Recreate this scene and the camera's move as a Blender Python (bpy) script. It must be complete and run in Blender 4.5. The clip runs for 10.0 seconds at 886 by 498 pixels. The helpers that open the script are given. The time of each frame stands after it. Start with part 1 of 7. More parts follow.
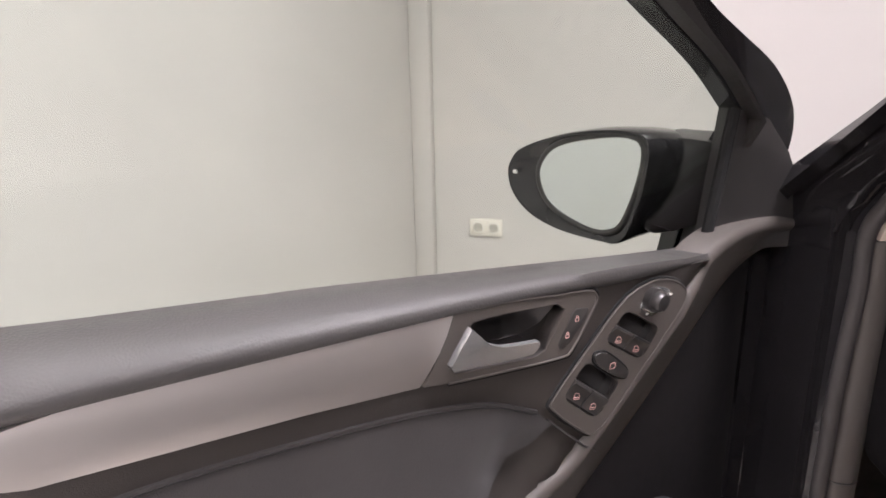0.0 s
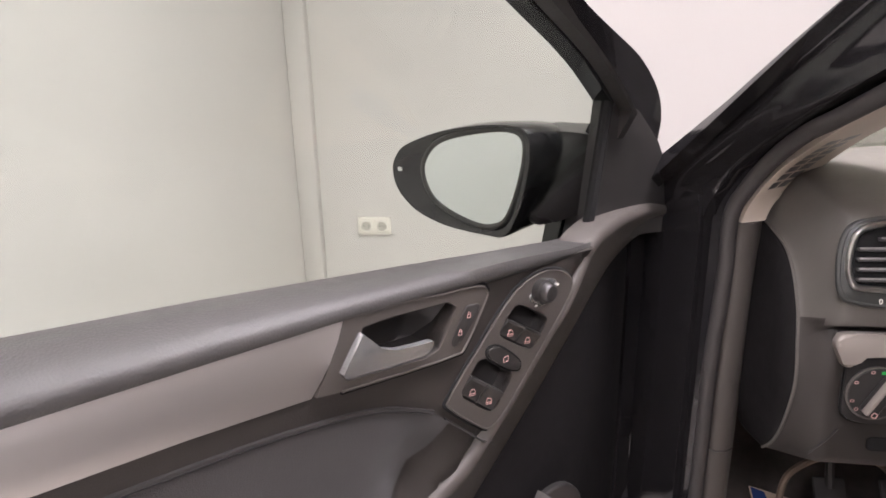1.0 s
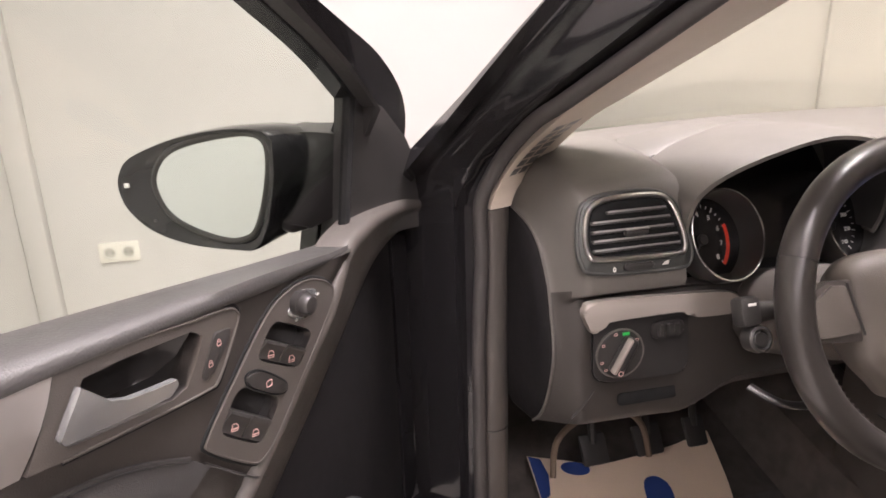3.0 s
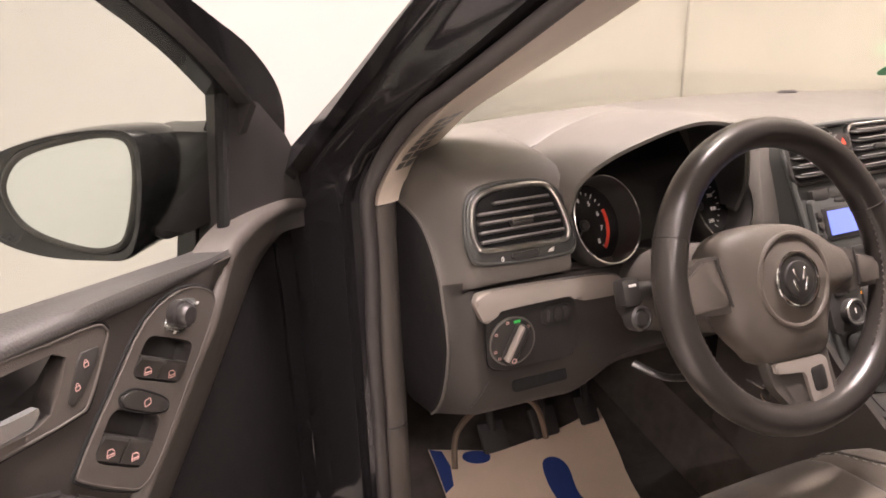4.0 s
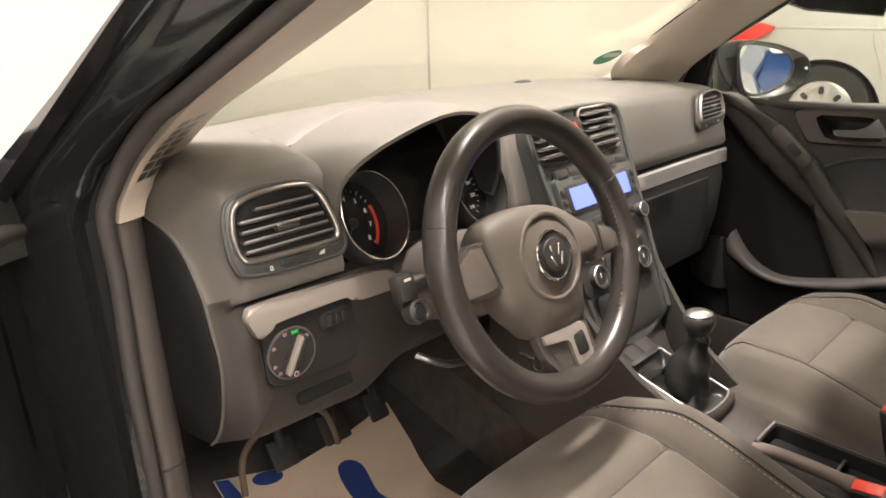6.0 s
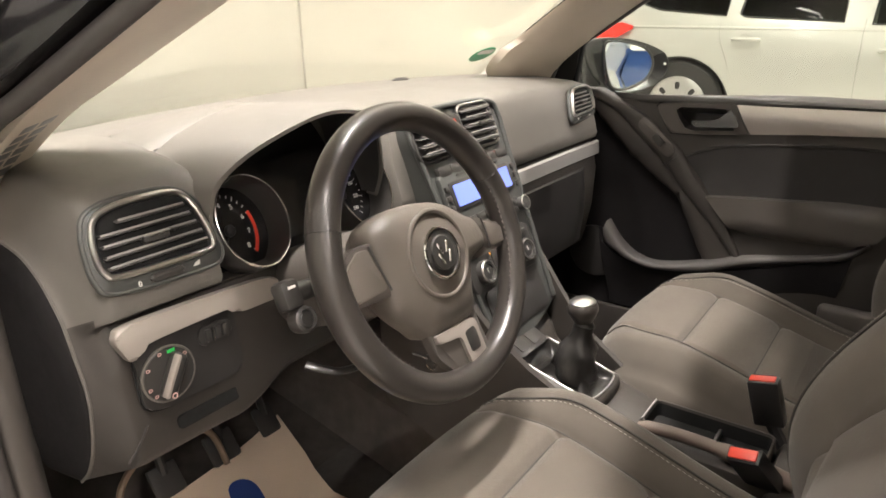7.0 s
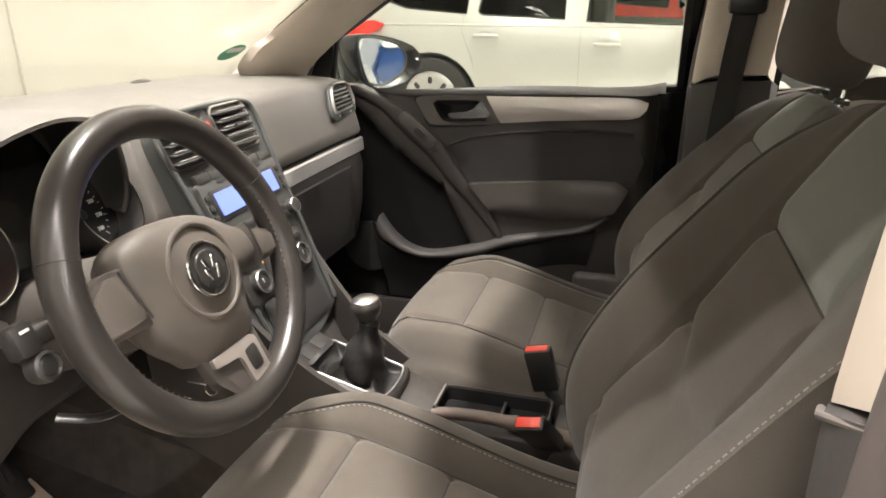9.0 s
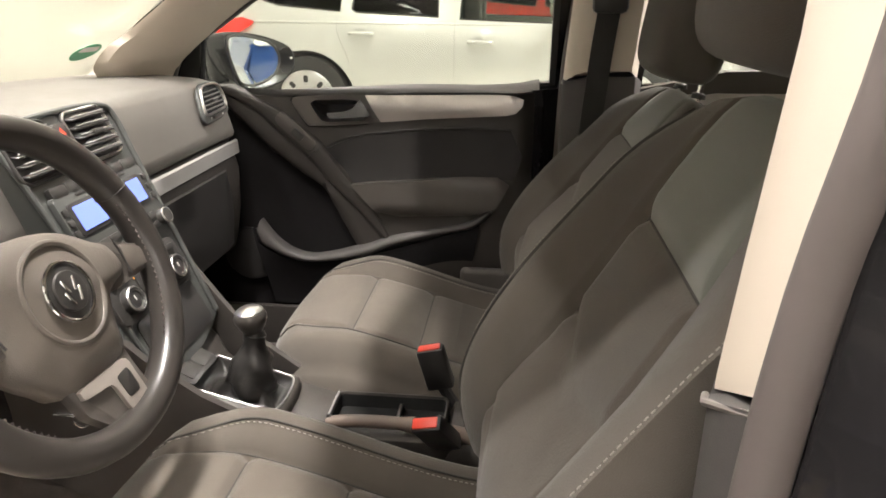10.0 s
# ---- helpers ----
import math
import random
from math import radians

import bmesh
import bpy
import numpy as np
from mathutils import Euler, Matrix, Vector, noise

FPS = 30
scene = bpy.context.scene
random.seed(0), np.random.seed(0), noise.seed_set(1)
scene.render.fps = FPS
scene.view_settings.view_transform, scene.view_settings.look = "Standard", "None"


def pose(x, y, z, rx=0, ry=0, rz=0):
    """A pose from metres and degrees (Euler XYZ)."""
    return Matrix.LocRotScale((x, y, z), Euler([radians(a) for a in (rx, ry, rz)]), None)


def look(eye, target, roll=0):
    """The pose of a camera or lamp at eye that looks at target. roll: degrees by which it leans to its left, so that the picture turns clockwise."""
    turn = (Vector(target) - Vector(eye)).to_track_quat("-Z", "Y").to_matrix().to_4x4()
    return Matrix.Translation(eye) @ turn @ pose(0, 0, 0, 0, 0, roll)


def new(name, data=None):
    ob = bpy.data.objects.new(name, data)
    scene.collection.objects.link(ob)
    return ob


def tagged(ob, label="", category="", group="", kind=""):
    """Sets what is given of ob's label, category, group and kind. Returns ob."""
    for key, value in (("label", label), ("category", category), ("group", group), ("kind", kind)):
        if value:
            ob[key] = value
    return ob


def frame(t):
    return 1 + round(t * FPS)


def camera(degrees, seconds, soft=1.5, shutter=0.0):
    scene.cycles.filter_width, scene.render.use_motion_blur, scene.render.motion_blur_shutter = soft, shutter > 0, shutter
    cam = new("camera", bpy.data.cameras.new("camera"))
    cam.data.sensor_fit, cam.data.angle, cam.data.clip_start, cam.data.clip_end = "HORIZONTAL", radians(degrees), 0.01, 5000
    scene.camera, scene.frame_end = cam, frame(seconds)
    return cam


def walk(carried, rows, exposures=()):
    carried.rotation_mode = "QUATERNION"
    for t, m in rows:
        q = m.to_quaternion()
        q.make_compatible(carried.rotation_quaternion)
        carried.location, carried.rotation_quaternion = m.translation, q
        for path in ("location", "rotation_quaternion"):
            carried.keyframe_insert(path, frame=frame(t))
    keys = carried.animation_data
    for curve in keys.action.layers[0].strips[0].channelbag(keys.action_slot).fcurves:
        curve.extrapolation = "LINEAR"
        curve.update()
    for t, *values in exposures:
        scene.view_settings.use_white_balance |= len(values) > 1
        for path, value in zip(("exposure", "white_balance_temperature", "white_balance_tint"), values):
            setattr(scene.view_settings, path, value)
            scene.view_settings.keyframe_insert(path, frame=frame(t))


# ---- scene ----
cam = camera(66.4, 10.0, soft=1.7)
PATH = [
    (0, (-1.059, -0.584, 1.2), (-1.587, 1.247, 0.592), -1.2),
    (0.5, (-1.059, -0.575, 1.198), (-1.431, 1.291, 0.583), -1.2),
    (1, (-1.06, -0.567, 1.198), (-1.27, 1.321, 0.576), -1.2),
    (1.5, (-1.059, -0.556, 1.193), (-1.1, 1.345, 0.574), -1.2),
    (2, (-1.056, -0.545, 1.187), (-0.929, 1.349, 0.556), -1.3),
    (2.5, (-1.047, -0.532, 1.186), (-0.753, 1.345, 0.562), -1.5),
    (4, (-1.027, -0.512, 1.182), (-0.284, 1.228, 0.533), -1.7),
    (4.5, (-1.028, -0.51, 1.181), (-0.136, 1.157, 0.53), -1.8),
    (5, (-1.021, -0.5, 1.178), (0.012, 1.08, 0.518), -1.8),
    (5.5, (-1.014, -0.491, 1.178), (0.154, 0.989, 0.509), -1.6),
    (7, (-0.993, -0.47, 1.171), (0.52, 0.646, 0.489), -1.0),
    (7.5, (-0.986, -0.465, 1.169), (0.619, 0.512, 0.483), -0.9),
    (8, (-0.978, -0.46, 1.166), (0.706, 0.37, 0.479), -0.8),
    (8.5, (-0.972, -0.458, 1.165), (0.774, 0.23, 0.474), -0.7),
    (9, (-0.967, -0.458, 1.165), (0.831, 0.074, 0.471), -0.5),
    (9.5, (-0.96, -0.455, 1.166), (0.877, -0.086, 0.467), -0.3),
    (10, (-0.953, -0.454, 1.166), (0.909, -0.25, 0.464), -0.0),
]
EXPOSURES = [(0, 0.10, 5900, 20), (2.5, 0.50, 6000, 20), (4.0, 0.56, 6650, 24), (5.0, 0.72, 6750, 18), (7.0, 0.78, 6450, 11), (10, 0.90, 6300, 10)]
walk(cam, [(t, look(eye, target, roll)) for t, eye, target, roll in PATH], EXPOSURES)

# ---- light ----
world = bpy.data.worlds.new("world")
scene.world = world
world.use_nodes = True
world.node_tree.nodes["Background"].inputs["Color"].default_value = (1.0, 0.93, 0.85, 1)
world.node_tree.nodes["Background"].inputs["Strength"].default_value = 0.05

CEILING = 3.3
# added lamps, none in view; places and watts balance the brightness
LAMPS = [  # x, y, length, turn in degrees, watts
    (-0.85, 1.05, 0.7, 0, 18), (0.35, 1.2, 1.2, 0, 6), (1.9, 1.0, 1.5, 0, 7), (3.7, 0.95, 1.5, 0, 42), (6.2, 0.95, 1.5, 0, 36),
    # the -3.6 and -4.4 rows are added to brighten the wheel hub
    (-0.2, 0.06, 1.0, 0, 64), (-1.36, -0.35, 1.2, 90, 24), (-1.12, -1.25, 1.2, 90, 14), (-3.6, -3.0, 1.5, 0, 120), (-4.4, -5.4, 1.5, 0, 140),
    (-1.0, -2.9, 1.5, 0, 85), (1.4, -2.5, 1.5, 0, 120), (3.8, -2.3, 1.5, 0, 75), (6.6, -2.3, 1.5, 0, 60), (9.3, -0.9, 1.5, 0, 80),
    (0.0, -5.6, 1.5, 0, 110), (3.6, -5.6, 1.5, 0, 110), (7.4, -5.6, 1.5, 0, 90),
]


# ---- mesh helpers ----
def thing(name, label, category, at=(0, 0, 0), group="", kind=""):
    ob = new(name)
    ob.location = at
    ob.empty_display_size = 0.1
    return tagged(ob, label, category, group, kind)


def finish(bm, name, material, angle=38):
    bmesh.ops.recalc_face_normals(bm, faces=bm.faces)
    me = bpy.data.meshes.new(name)
    bm.to_mesh(me)
    bm.free()
    me.materials.append(material)
    me.shade_smooth()
    for f in me.polygons:  # broad caps stay plane
        if len(f.vertices) > 6:
            f.use_smooth = False
    me.set_sharp_from_angle(angle=radians(angle))
    return me


def part(name, bm, material, parent, label="", angle=38):
    ob = new(name, finish(bm, name, material, angle))
    ob.parent = parent
    return tagged(ob, label)


def solo(name, bm, material, label, category, group="", kind="", angle=38):
    return tagged(new(name, finish(bm, name, material, angle)), label, category, group, kind)


def join(*bms):
    out = bmesh.new()
    for b in bms:
        me = bpy.data.meshes.new("tmp")
        b.to_mesh(me)
        b.free()
        out.from_mesh(me)
        bpy.data.meshes.remove(me)
    return out


def moved(bm, m):
    bm.transform(m)
    return bm


def box(cx, cy, cz, sx, sy, sz, bev=0.0, seg=2, m=None):
    bm = bmesh.new()
    bmesh.ops.create_cube(bm, size=1, matrix=Matrix.Diagonal((sx, sy, sz, 1)))
    if bev:
        bmesh.ops.bevel(bm, geom=bm.edges[:], offset=bev, segments=seg, affect="EDGES", profile=0.5)
    bm.transform(Matrix.Translation((cx, cy, cz)))
    if m is not None:
        bm.transform(m)
    return bm


def disc(r, h, n=32, bev=0.0, m=None, r2=None):
    """A cylinder on the local z axis, from 0 to h."""
    bm = bmesh.new()
    bmesh.ops.create_cone(bm, cap_ends=True, segments=n, radius1=r, radius2=r if r2 is None else r2, depth=h)
    bm.transform(Matrix.Translation((0, 0, h / 2)))
    if bev:
        rims = [e for e in bm.edges if len(e.link_faces) == 2 and any(len(f.verts) > 4 for f in e.link_faces) and e.verts[0].co.z > h / 2]
        bmesh.ops.bevel(bm, geom=rims, offset=bev, segments=3, affect="EDGES", profile=0.5)
    if m is not None:
        bm.transform(m)
    return bm


def lathe(profile, n=48, m=None):
    """Profile of (r, z) turned about the local z axis."""
    bm = bmesh.new()
    rings = [[bm.verts.new((r * math.cos(2 * math.pi * k / n), r * math.sin(2 * math.pi * k / n), z)) for k in range(n)] for r, z in profile]
    for a, b in zip(rings, rings[1:]):
        for k in range(n):
            bm.faces.new((a[k], a[(k + 1) % n], b[(k + 1) % n], b[k]))
    for ring in (rings[0], rings[-1]):
        if abs(profile[0 if ring is rings[0] else -1][0]) > 1e-5:
            bm.faces.new(ring)
    bmesh.ops.remove_doubles(bm, verts=bm.verts, dist=1e-6)
    if m is not None:
        bm.transform(m)
    return bm


def rrect(w, h, r, n=5):
    pts = []
    for cx, cy, a0 in ((w / 2 - r, h / 2 - r, 0), (-w / 2 + r, h / 2 - r, 90), (-w / 2 + r, -h / 2 + r, 180), (w / 2 - r, -h / 2 + r, 270)):
        for k in range(n + 1):
            a = radians(a0 + 90 * k / n)
            pts.append((cx + r * math.cos(a), cy + r * math.sin(a)))
    return pts


def smooth_line(pts, n=6, closed=False):
    """Catmull-Rom through points of any size."""
    p = [Vector(q) for q in pts]
    out = []
    count = len(p) if closed else len(p) - 1
    for i in range(count):
        a, b, c, d = (p[(i - 1) % len(p)] if closed or i > 0 else p[0], p[i], p[(i + 1) % len(p)], p[(i + 2) % len(p)] if closed or i + 2 < len(p) else p[-1])
        for k in range(n):
            t = k / n
            out.append(0.5 * (2 * b + (c - a) * t + (2 * a - 5 * b + 4 * c - d) * t * t + (3 * b - a - 3 * c + d) * t ** 3))
    if not closed:
        out.append(p[-1])
    return out


def tube(path, radius, n=10, closed=False, profile=None, up=None, m=None):
    """A round bar (or a bar of the given 2D profile) along a line of points. radius: one, or one a point."""
    p = [Vector(q) for q in path]
    rs = radius if isinstance(radius, (list, tuple)) else [radius] * len(p)
    prof = profile or [(math.cos(2 * math.pi * k / n), math.sin(2 * math.pi * k / n)) for k in range(n)]
    bm = bmesh.new()
    rings = []
    prev = None
    for i, q in enumerate(p):
        a = p[i - 1] if (i > 0 or closed) else q
        b = p[(i + 1) % len(p)] if (i + 1 < len(p) or closed) else q
        t = (b - a).normalized()
        if up is not None:
            side = t.cross(Vector(up)).normalized()
        elif prev is None:
            side = t.orthogonal().normalized()
        else:
            side = (prev - t * prev.dot(t)).normalized()
        prev = side
        top = side.cross(t)
        rings.append([bm.verts.new(q + rs[i] * (u * side + v * top)) for u, v in prof])
    k = len(prof)
    pairs = list(zip(rings, rings[1:])) + ([(rings[-1], rings[0])] if closed else [])
    for a, b in pairs:
        for j in range(k):
            bm.faces.new((a[j], a[(j + 1) % k], b[(j + 1) % k], b[j]))
    if not closed:
        bm.faces.new(rings[0])
        bm.faces.new(rings[-1])
    if m is not None:
        bm.transform(m)
    return bm


def loft(rings, caps=True, ring_closed=True):
    bm = bmesh.new()
    vs = [[bm.verts.new(q) for q in ring] for ring in rings]
    k = len(vs[0])
    for a, b in zip(vs, vs[1:]):
        for j in range(k if ring_closed else k - 1):
            bm.faces.new((a[j], a[(j + 1) % k], b[(j + 1) % k], b[j]))
    if caps and ring_closed:
        bm.faces.new(vs[0])
        bm.faces.new(vs[-1])
    return bm


def thicken(bm, shift):
    """Closes a sheet: a copy moved by shift(co) and a rim between."""
    verts = list(bm.verts)
    faces = list(bm.faces)
    rim = [e for e in bm.edges if len(e.link_faces) == 1]
    twin = {v: bm.verts.new(v.co + shift(v.co)) for v in verts}
    for f in faces:
        bm.faces.new([twin[v] for v in reversed(f.verts)])
    for e in rim:
        a, b = e.verts
        try:
            bm.faces.new((a, b, twin[b], twin[a]))
        except ValueError:
            pass
    return bm


def sheet(fn, us, vs, shift):
    """A curved panel with thickness over the grid us x vs."""
    bm = bmesh.new()
    g = [[bm.verts.new(fn(u, v)) for v in vs] for u in us]
    for a, b in zip(g, g[1:]):
        for j in range(len(vs) - 1):
            bm.faces.new((a[j], b[j], b[j + 1], a[j + 1]))
    return thicken(bm, shift)


def inside(p, poly):
    c = False
    for (x1, y1), (x2, y2) in zip(poly, poly[1:] + poly[:1]):
        if (y1 > p[1]) != (y2 > p[1]) and p[0] < (x2 - x1) * (p[1] - y1) / (y2 - y1) + x1:
            c = not c
    return c


def skin(outline, holes, step, fn, shift):
    """A panel with holes: a flat outline filled with a mesh of that step, bent by fn, thickened by shift."""
    from mathutils.geometry import delaunay_2d_cdt
    outline = [(float(p[0]), float(p[1])) for p in outline]
    holes = [[(float(p[0]), float(p[1])) for p in h] for h in holes]
    pts, edges = [], []
    for loop in [outline] + holes:
        b = len(pts)
        dense = []
        for (x1, y1), (x2, y2) in zip(loop, loop[1:] + loop[:1]):
            k = max(1, int(math.hypot(x2 - x1, y2 - y1) / step))
            dense += [(x1 + (x2 - x1) * j / k, y1 + (y2 - y1) * j / k) for j in range(k)]
        pts += dense
        edges += [(b + j, b + (j + 1) % len(dense)) for j in range(len(dense))]
    xs, ys = [p[0] for p in outline], [p[1] for p in outline]
    border = list(pts)
    nx, ny = int((max(xs) - min(xs)) / step), int((max(ys) - min(ys)) / step)
    barr = np.array(border)
    for i in range(1, nx + 1):
        for j in range(1, ny + 1):
            q = (min(xs) + (i - 0.5 + 0.25 * (j % 2)) * step, min(ys) + (j - 0.5) * step)
            if np.min(np.hypot(barr[:, 0] - q[0], barr[:, 1] - q[1])) > 0.45 * step and inside(q, outline) and not any(inside(q, h) for h in holes):
                pts.append(q)
    v2, _, f2, _, _, _ = delaunay_2d_cdt([Vector(p) for p in pts], edges, [], 0, 1e-7)
    bm = bmesh.new()
    vs = [bm.verts.new(fn(p.x, p.y)) for p in v2]
    for f in f2:
        c = sum((v2[i] for i in f), Vector((0, 0))) / len(f)
        if inside(c, outline) and not any(inside(c, h) for h in holes):
            try:
                bm.faces.new([vs[i] for i in f])
            except ValueError:
                pass
    bmesh.ops.delete(bm, geom=[v for v in bm.verts if not v.link_faces], context="VERTS")
    bmesh.ops.recalc_face_normals(bm, faces=bm.faces)
    return thicken(bm, shift)


def plate(outline, h, bev=0.0, m=None, seg=2):
    """A flat outline in the local xy plane raised from 0 to h along z, its upper rim rounded."""
    bm = bmesh.new()
    lo = [bm.verts.new((p[0], p[1], 0)) for p in outline]
    hi = [bm.verts.new((p[0], p[1], h)) for p in outline]
    top = bm.faces.new(hi)
    bm.faces.new(lo[::-1])
    for k in range(len(lo)):
        bm.faces.new((lo[k], lo[(k + 1) % len(lo)], hi[(k + 1) % len(lo)], hi[k]))
    if bev:
        bmesh.ops.bevel(bm, geom=list(top.edges), offset=bev, segments=seg, affect="EDGES", profile=0.5)
    if m is not None:
        bm.transform(m)
    return bm


def rim(outline, width, depth, m=None, n=8):
    """A rounded moulding that runs along a closed outline in the local xy plane."""
    prof = [(width * math.cos(2 * math.pi * k / n), depth * math.sin(2 * math.pi * k / n)) for k in range(n)]
    return tube([(p[0], p[1], 0) for p in outline], 1.0, closed=True, profile=prof, up=(0, 0, 1), m=m)


def face(x, y, z, tilt=0.0, yaw=0.0):
    """A frame for things on a face that looks to the rear: local x right, y up, z out of the face."""
    c, s = math.cos(radians(tilt)), math.sin(radians(tilt))
    turn = Matrix(((1, 0, 0, 0), (0, s, -c, 0), (0, c, s, 0), (0, 0, 0, 1)))
    return Matrix.Translation((x, y, z)) @ Matrix.Rotation(radians(yaw), 4, "Z") @ turn


def words(text, size, m, depth=0.0006):
    cu = bpy.data.curves.new("words", "FONT")
    cu.body, cu.size, cu.align_x, cu.align_y, cu.extrude = text, size, "CENTER", "CENTER", depth
    ob = new("words", cu)
    me = bpy.data.meshes.new_from_object(ob.evaluated_get(bpy.context.evaluated_depsgraph_get()))
    bpy.data.objects.remove(ob)
    bm = bmesh.new()
    bm.from_mesh(me)
    bpy.data.meshes.remove(me)
    bm.transform(m)
    return bm


# ---- materials ----
def material(name, colour, rough=0.5, metal=0.0, vary=0.12, scale=6.0, grain=0.0, grain_scale=400.0, coat=0.0, spec=0.5, stain=0.0, sheen=0.0):
    """A surface with large and fine variation of colour and gloss, and a fine relief."""
    m = bpy.data.materials.new(name)
    m.use_nodes = True
    nt = m.node_tree
    b = nt.nodes["Principled BSDF"]
    co = nt.nodes.new("ShaderNodeTexCoord")
    big = nt.nodes.new("ShaderNodeTexNoise")
    big.inputs["Scale"].default_value, big.inputs["Detail"].default_value = scale, 5
    nt.links.new(co.outputs["Object"], big.inputs["Vector"])
    ramp = nt.nodes.new("ShaderNodeMapRange")
    ramp.inputs["From Min"].default_value, ramp.inputs["From Max"].default_value = 0.3, 0.7
    ramp.inputs["To Min"].default_value, ramp.inputs["To Max"].default_value = 1 - vary, 1 + vary
    nt.links.new(big.outputs["Fac"], ramp.inputs["Value"])
    mix = nt.nodes.new("ShaderNodeMix")
    mix.data_type, mix.blend_type = "RGBA", "MULTIPLY"
    mix.inputs[0].default_value = 1
    mix.inputs[6].default_value = (*colour, 1)
    nt.links.new(ramp.outputs["Result"], mix.inputs[7])
    nt.links.new(mix.outputs[2], b.inputs["Base Color"])
    rr = nt.nodes.new("ShaderNodeMapRange")
    rr.inputs["To Min"].default_value, rr.inputs["To Max"].default_value = max(0.02, rough * (0.94 if metal > 0.3 else 0.88)), min(1.0, rough * (1.06 if metal > 0.3 else 1.14))
    fine = nt.nodes.new("ShaderNodeTexNoise")
    fine.inputs["Scale"].default_value, fine.inputs["Detail"].default_value = scale * 9, 4
    nt.links.new(co.outputs["Object"], fine.inputs["Vector"])
    nt.links.new(fine.outputs["Fac"], rr.inputs["Value"])
    nt.links.new(rr.outputs["Result"], b.inputs["Roughness"])
    b.inputs["Metallic"].default_value = metal
    b.inputs["Specular IOR Level"].default_value = spec
    b.inputs["Coat Weight"].default_value = coat
    b.inputs["Coat Roughness"].default_value = 0.04
    if sheen:
        b.inputs["Sheen Weight"].default_value, b.inputs["Sheen Roughness"].default_value = sheen, 0.5
    if grain:
        tex = nt.nodes.new("ShaderNodeTexNoise" if sheen else "ShaderNodeTexVoronoi")
        tex.inputs["Scale"].default_value = grain_scale
        nt.links.new(co.outputs["Object"], tex.inputs["Vector"])
        bump = nt.nodes.new("ShaderNodeBump")
        bump.inputs["Strength"].default_value, bump.inputs["Distance"].default_value = grain, 0.0006
        nt.links.new(tex.outputs["Fac" if sheen else "Distance"], bump.inputs["Height"])
        nt.links.new(bump.outputs["Normal"], b.inputs["Normal"])
    return m


def glow(name, colour, strength):
    m = bpy.data.materials.new(name)
    m.use_nodes = True
    b = m.node_tree.nodes["Principled BSDF"]
    b.inputs["Base Color"].default_value = (*colour, 1)
    b.inputs["Emission Color"].default_value = (*colour, 1)
    b.inputs["Emission Strength"].default_value = strength
    return m


def glazing(name, tint, gloss=1.0):
    """Thin glass: tinted clear, with the mirror of its two faces."""
    m = bpy.data.materials.new(name)
    m.use_nodes = True
    nt = m.node_tree
    nt.nodes.remove(nt.nodes["Principled BSDF"])
    clear, shine, mix, fr, power, lift = (nt.nodes.new(k) for k in ("ShaderNodeBsdfTransparent", "ShaderNodeBsdfGlossy", "ShaderNodeMixShader", "ShaderNodeLayerWeight", "ShaderNodeMath", "ShaderNodeMath"))
    clear.inputs["Color"].default_value = (*tint, 1)
    shine.inputs["Roughness"].default_value = 0.02
    shine.inputs["Color"].default_value = (gloss, gloss, gloss, 1)
    fr.inputs["Blend"].default_value = 0.5
    power.operation, power.inputs[1].default_value = "POWER", 5.0
    lift.operation, lift.inputs[1].default_value, lift.inputs[2].default_value = "MULTIPLY_ADD", 0.8, 0.02
    nt.links.new(fr.outputs["Facing"], power.inputs[0])
    nt.links.new(power.outputs[0], lift.inputs[0])
    nt.links.new(lift.outputs[0], mix.inputs[0])
    nt.links.new(clear.outputs[0], mix.inputs[1])
    nt.links.new(shine.outputs[0], mix.inputs[2])
    nt.links.new(mix.outputs[0], nt.nodes["Material Output"].inputs["Surface"])
    return m


WALL = material("wall_paint", (0.62, 0.598, 0.571), 0.6, vary=0.03, scale=1.3, grain=0.12, grain_scale=160)
CEIL = material("ceiling_paint", (0.78, 0.76, 0.73), 0.7, vary=0.03, scale=1.0)
FLOOR = material("floor_tile", (0.52, 0.49, 0.45), 0.3, vary=0.1, scale=3.0)
SOCKET = material("socket_plastic", (0.78, 0.75, 0.68), 0.35, vary=0.02)
DASH = material("soft_dash_plastic", (0.125, 0.116, 0.104), 0.48, vary=0.08, scale=5, grain=0.5, grain_scale=900)
PLASTIC = material("dark_trim_plastic", (0.080, 0.071, 0.064), 0.45, vary=0.1, scale=7, grain=0.45, grain_scale=900)
HARD = material("black_switch_plastic", (0.036, 0.034, 0.032), 0.35, vary=0.12, scale=30)
SATIN = material("satin_black", (0.032, 0.030, 0.029), 0.3, vary=0.1, scale=20)
CARPET = material("black_carpet", (0.075, 0.064, 0.056), 0.95, vary=0.25, scale=30, grain=1.0, grain_scale=700, sheen=0.2)
PAINT = material("black_paint", (0.016, 0.015, 0.016), 0.16, vary=0.1, scale=9, coat=0.35, spec=0.35)
RUBBER = material("rubber_seal", (0.026, 0.024, 0.023), 0.6, vary=0.12, scale=25)
SEALDARK = material("dark_grey_seal", (0.055, 0.050, 0.048), 0.55, vary=0.1, scale=25)
TAUPE = material("taupe_trim_plastic", (0.075, 0.069, 0.066), 0.55, vary=0.08, scale=9, grain=0.15, grain_scale=800)
TAUPELIGHT = material("pale_taupe_lip", (0.20, 0.18, 0.165), 0.55, vary=0.06, scale=14)
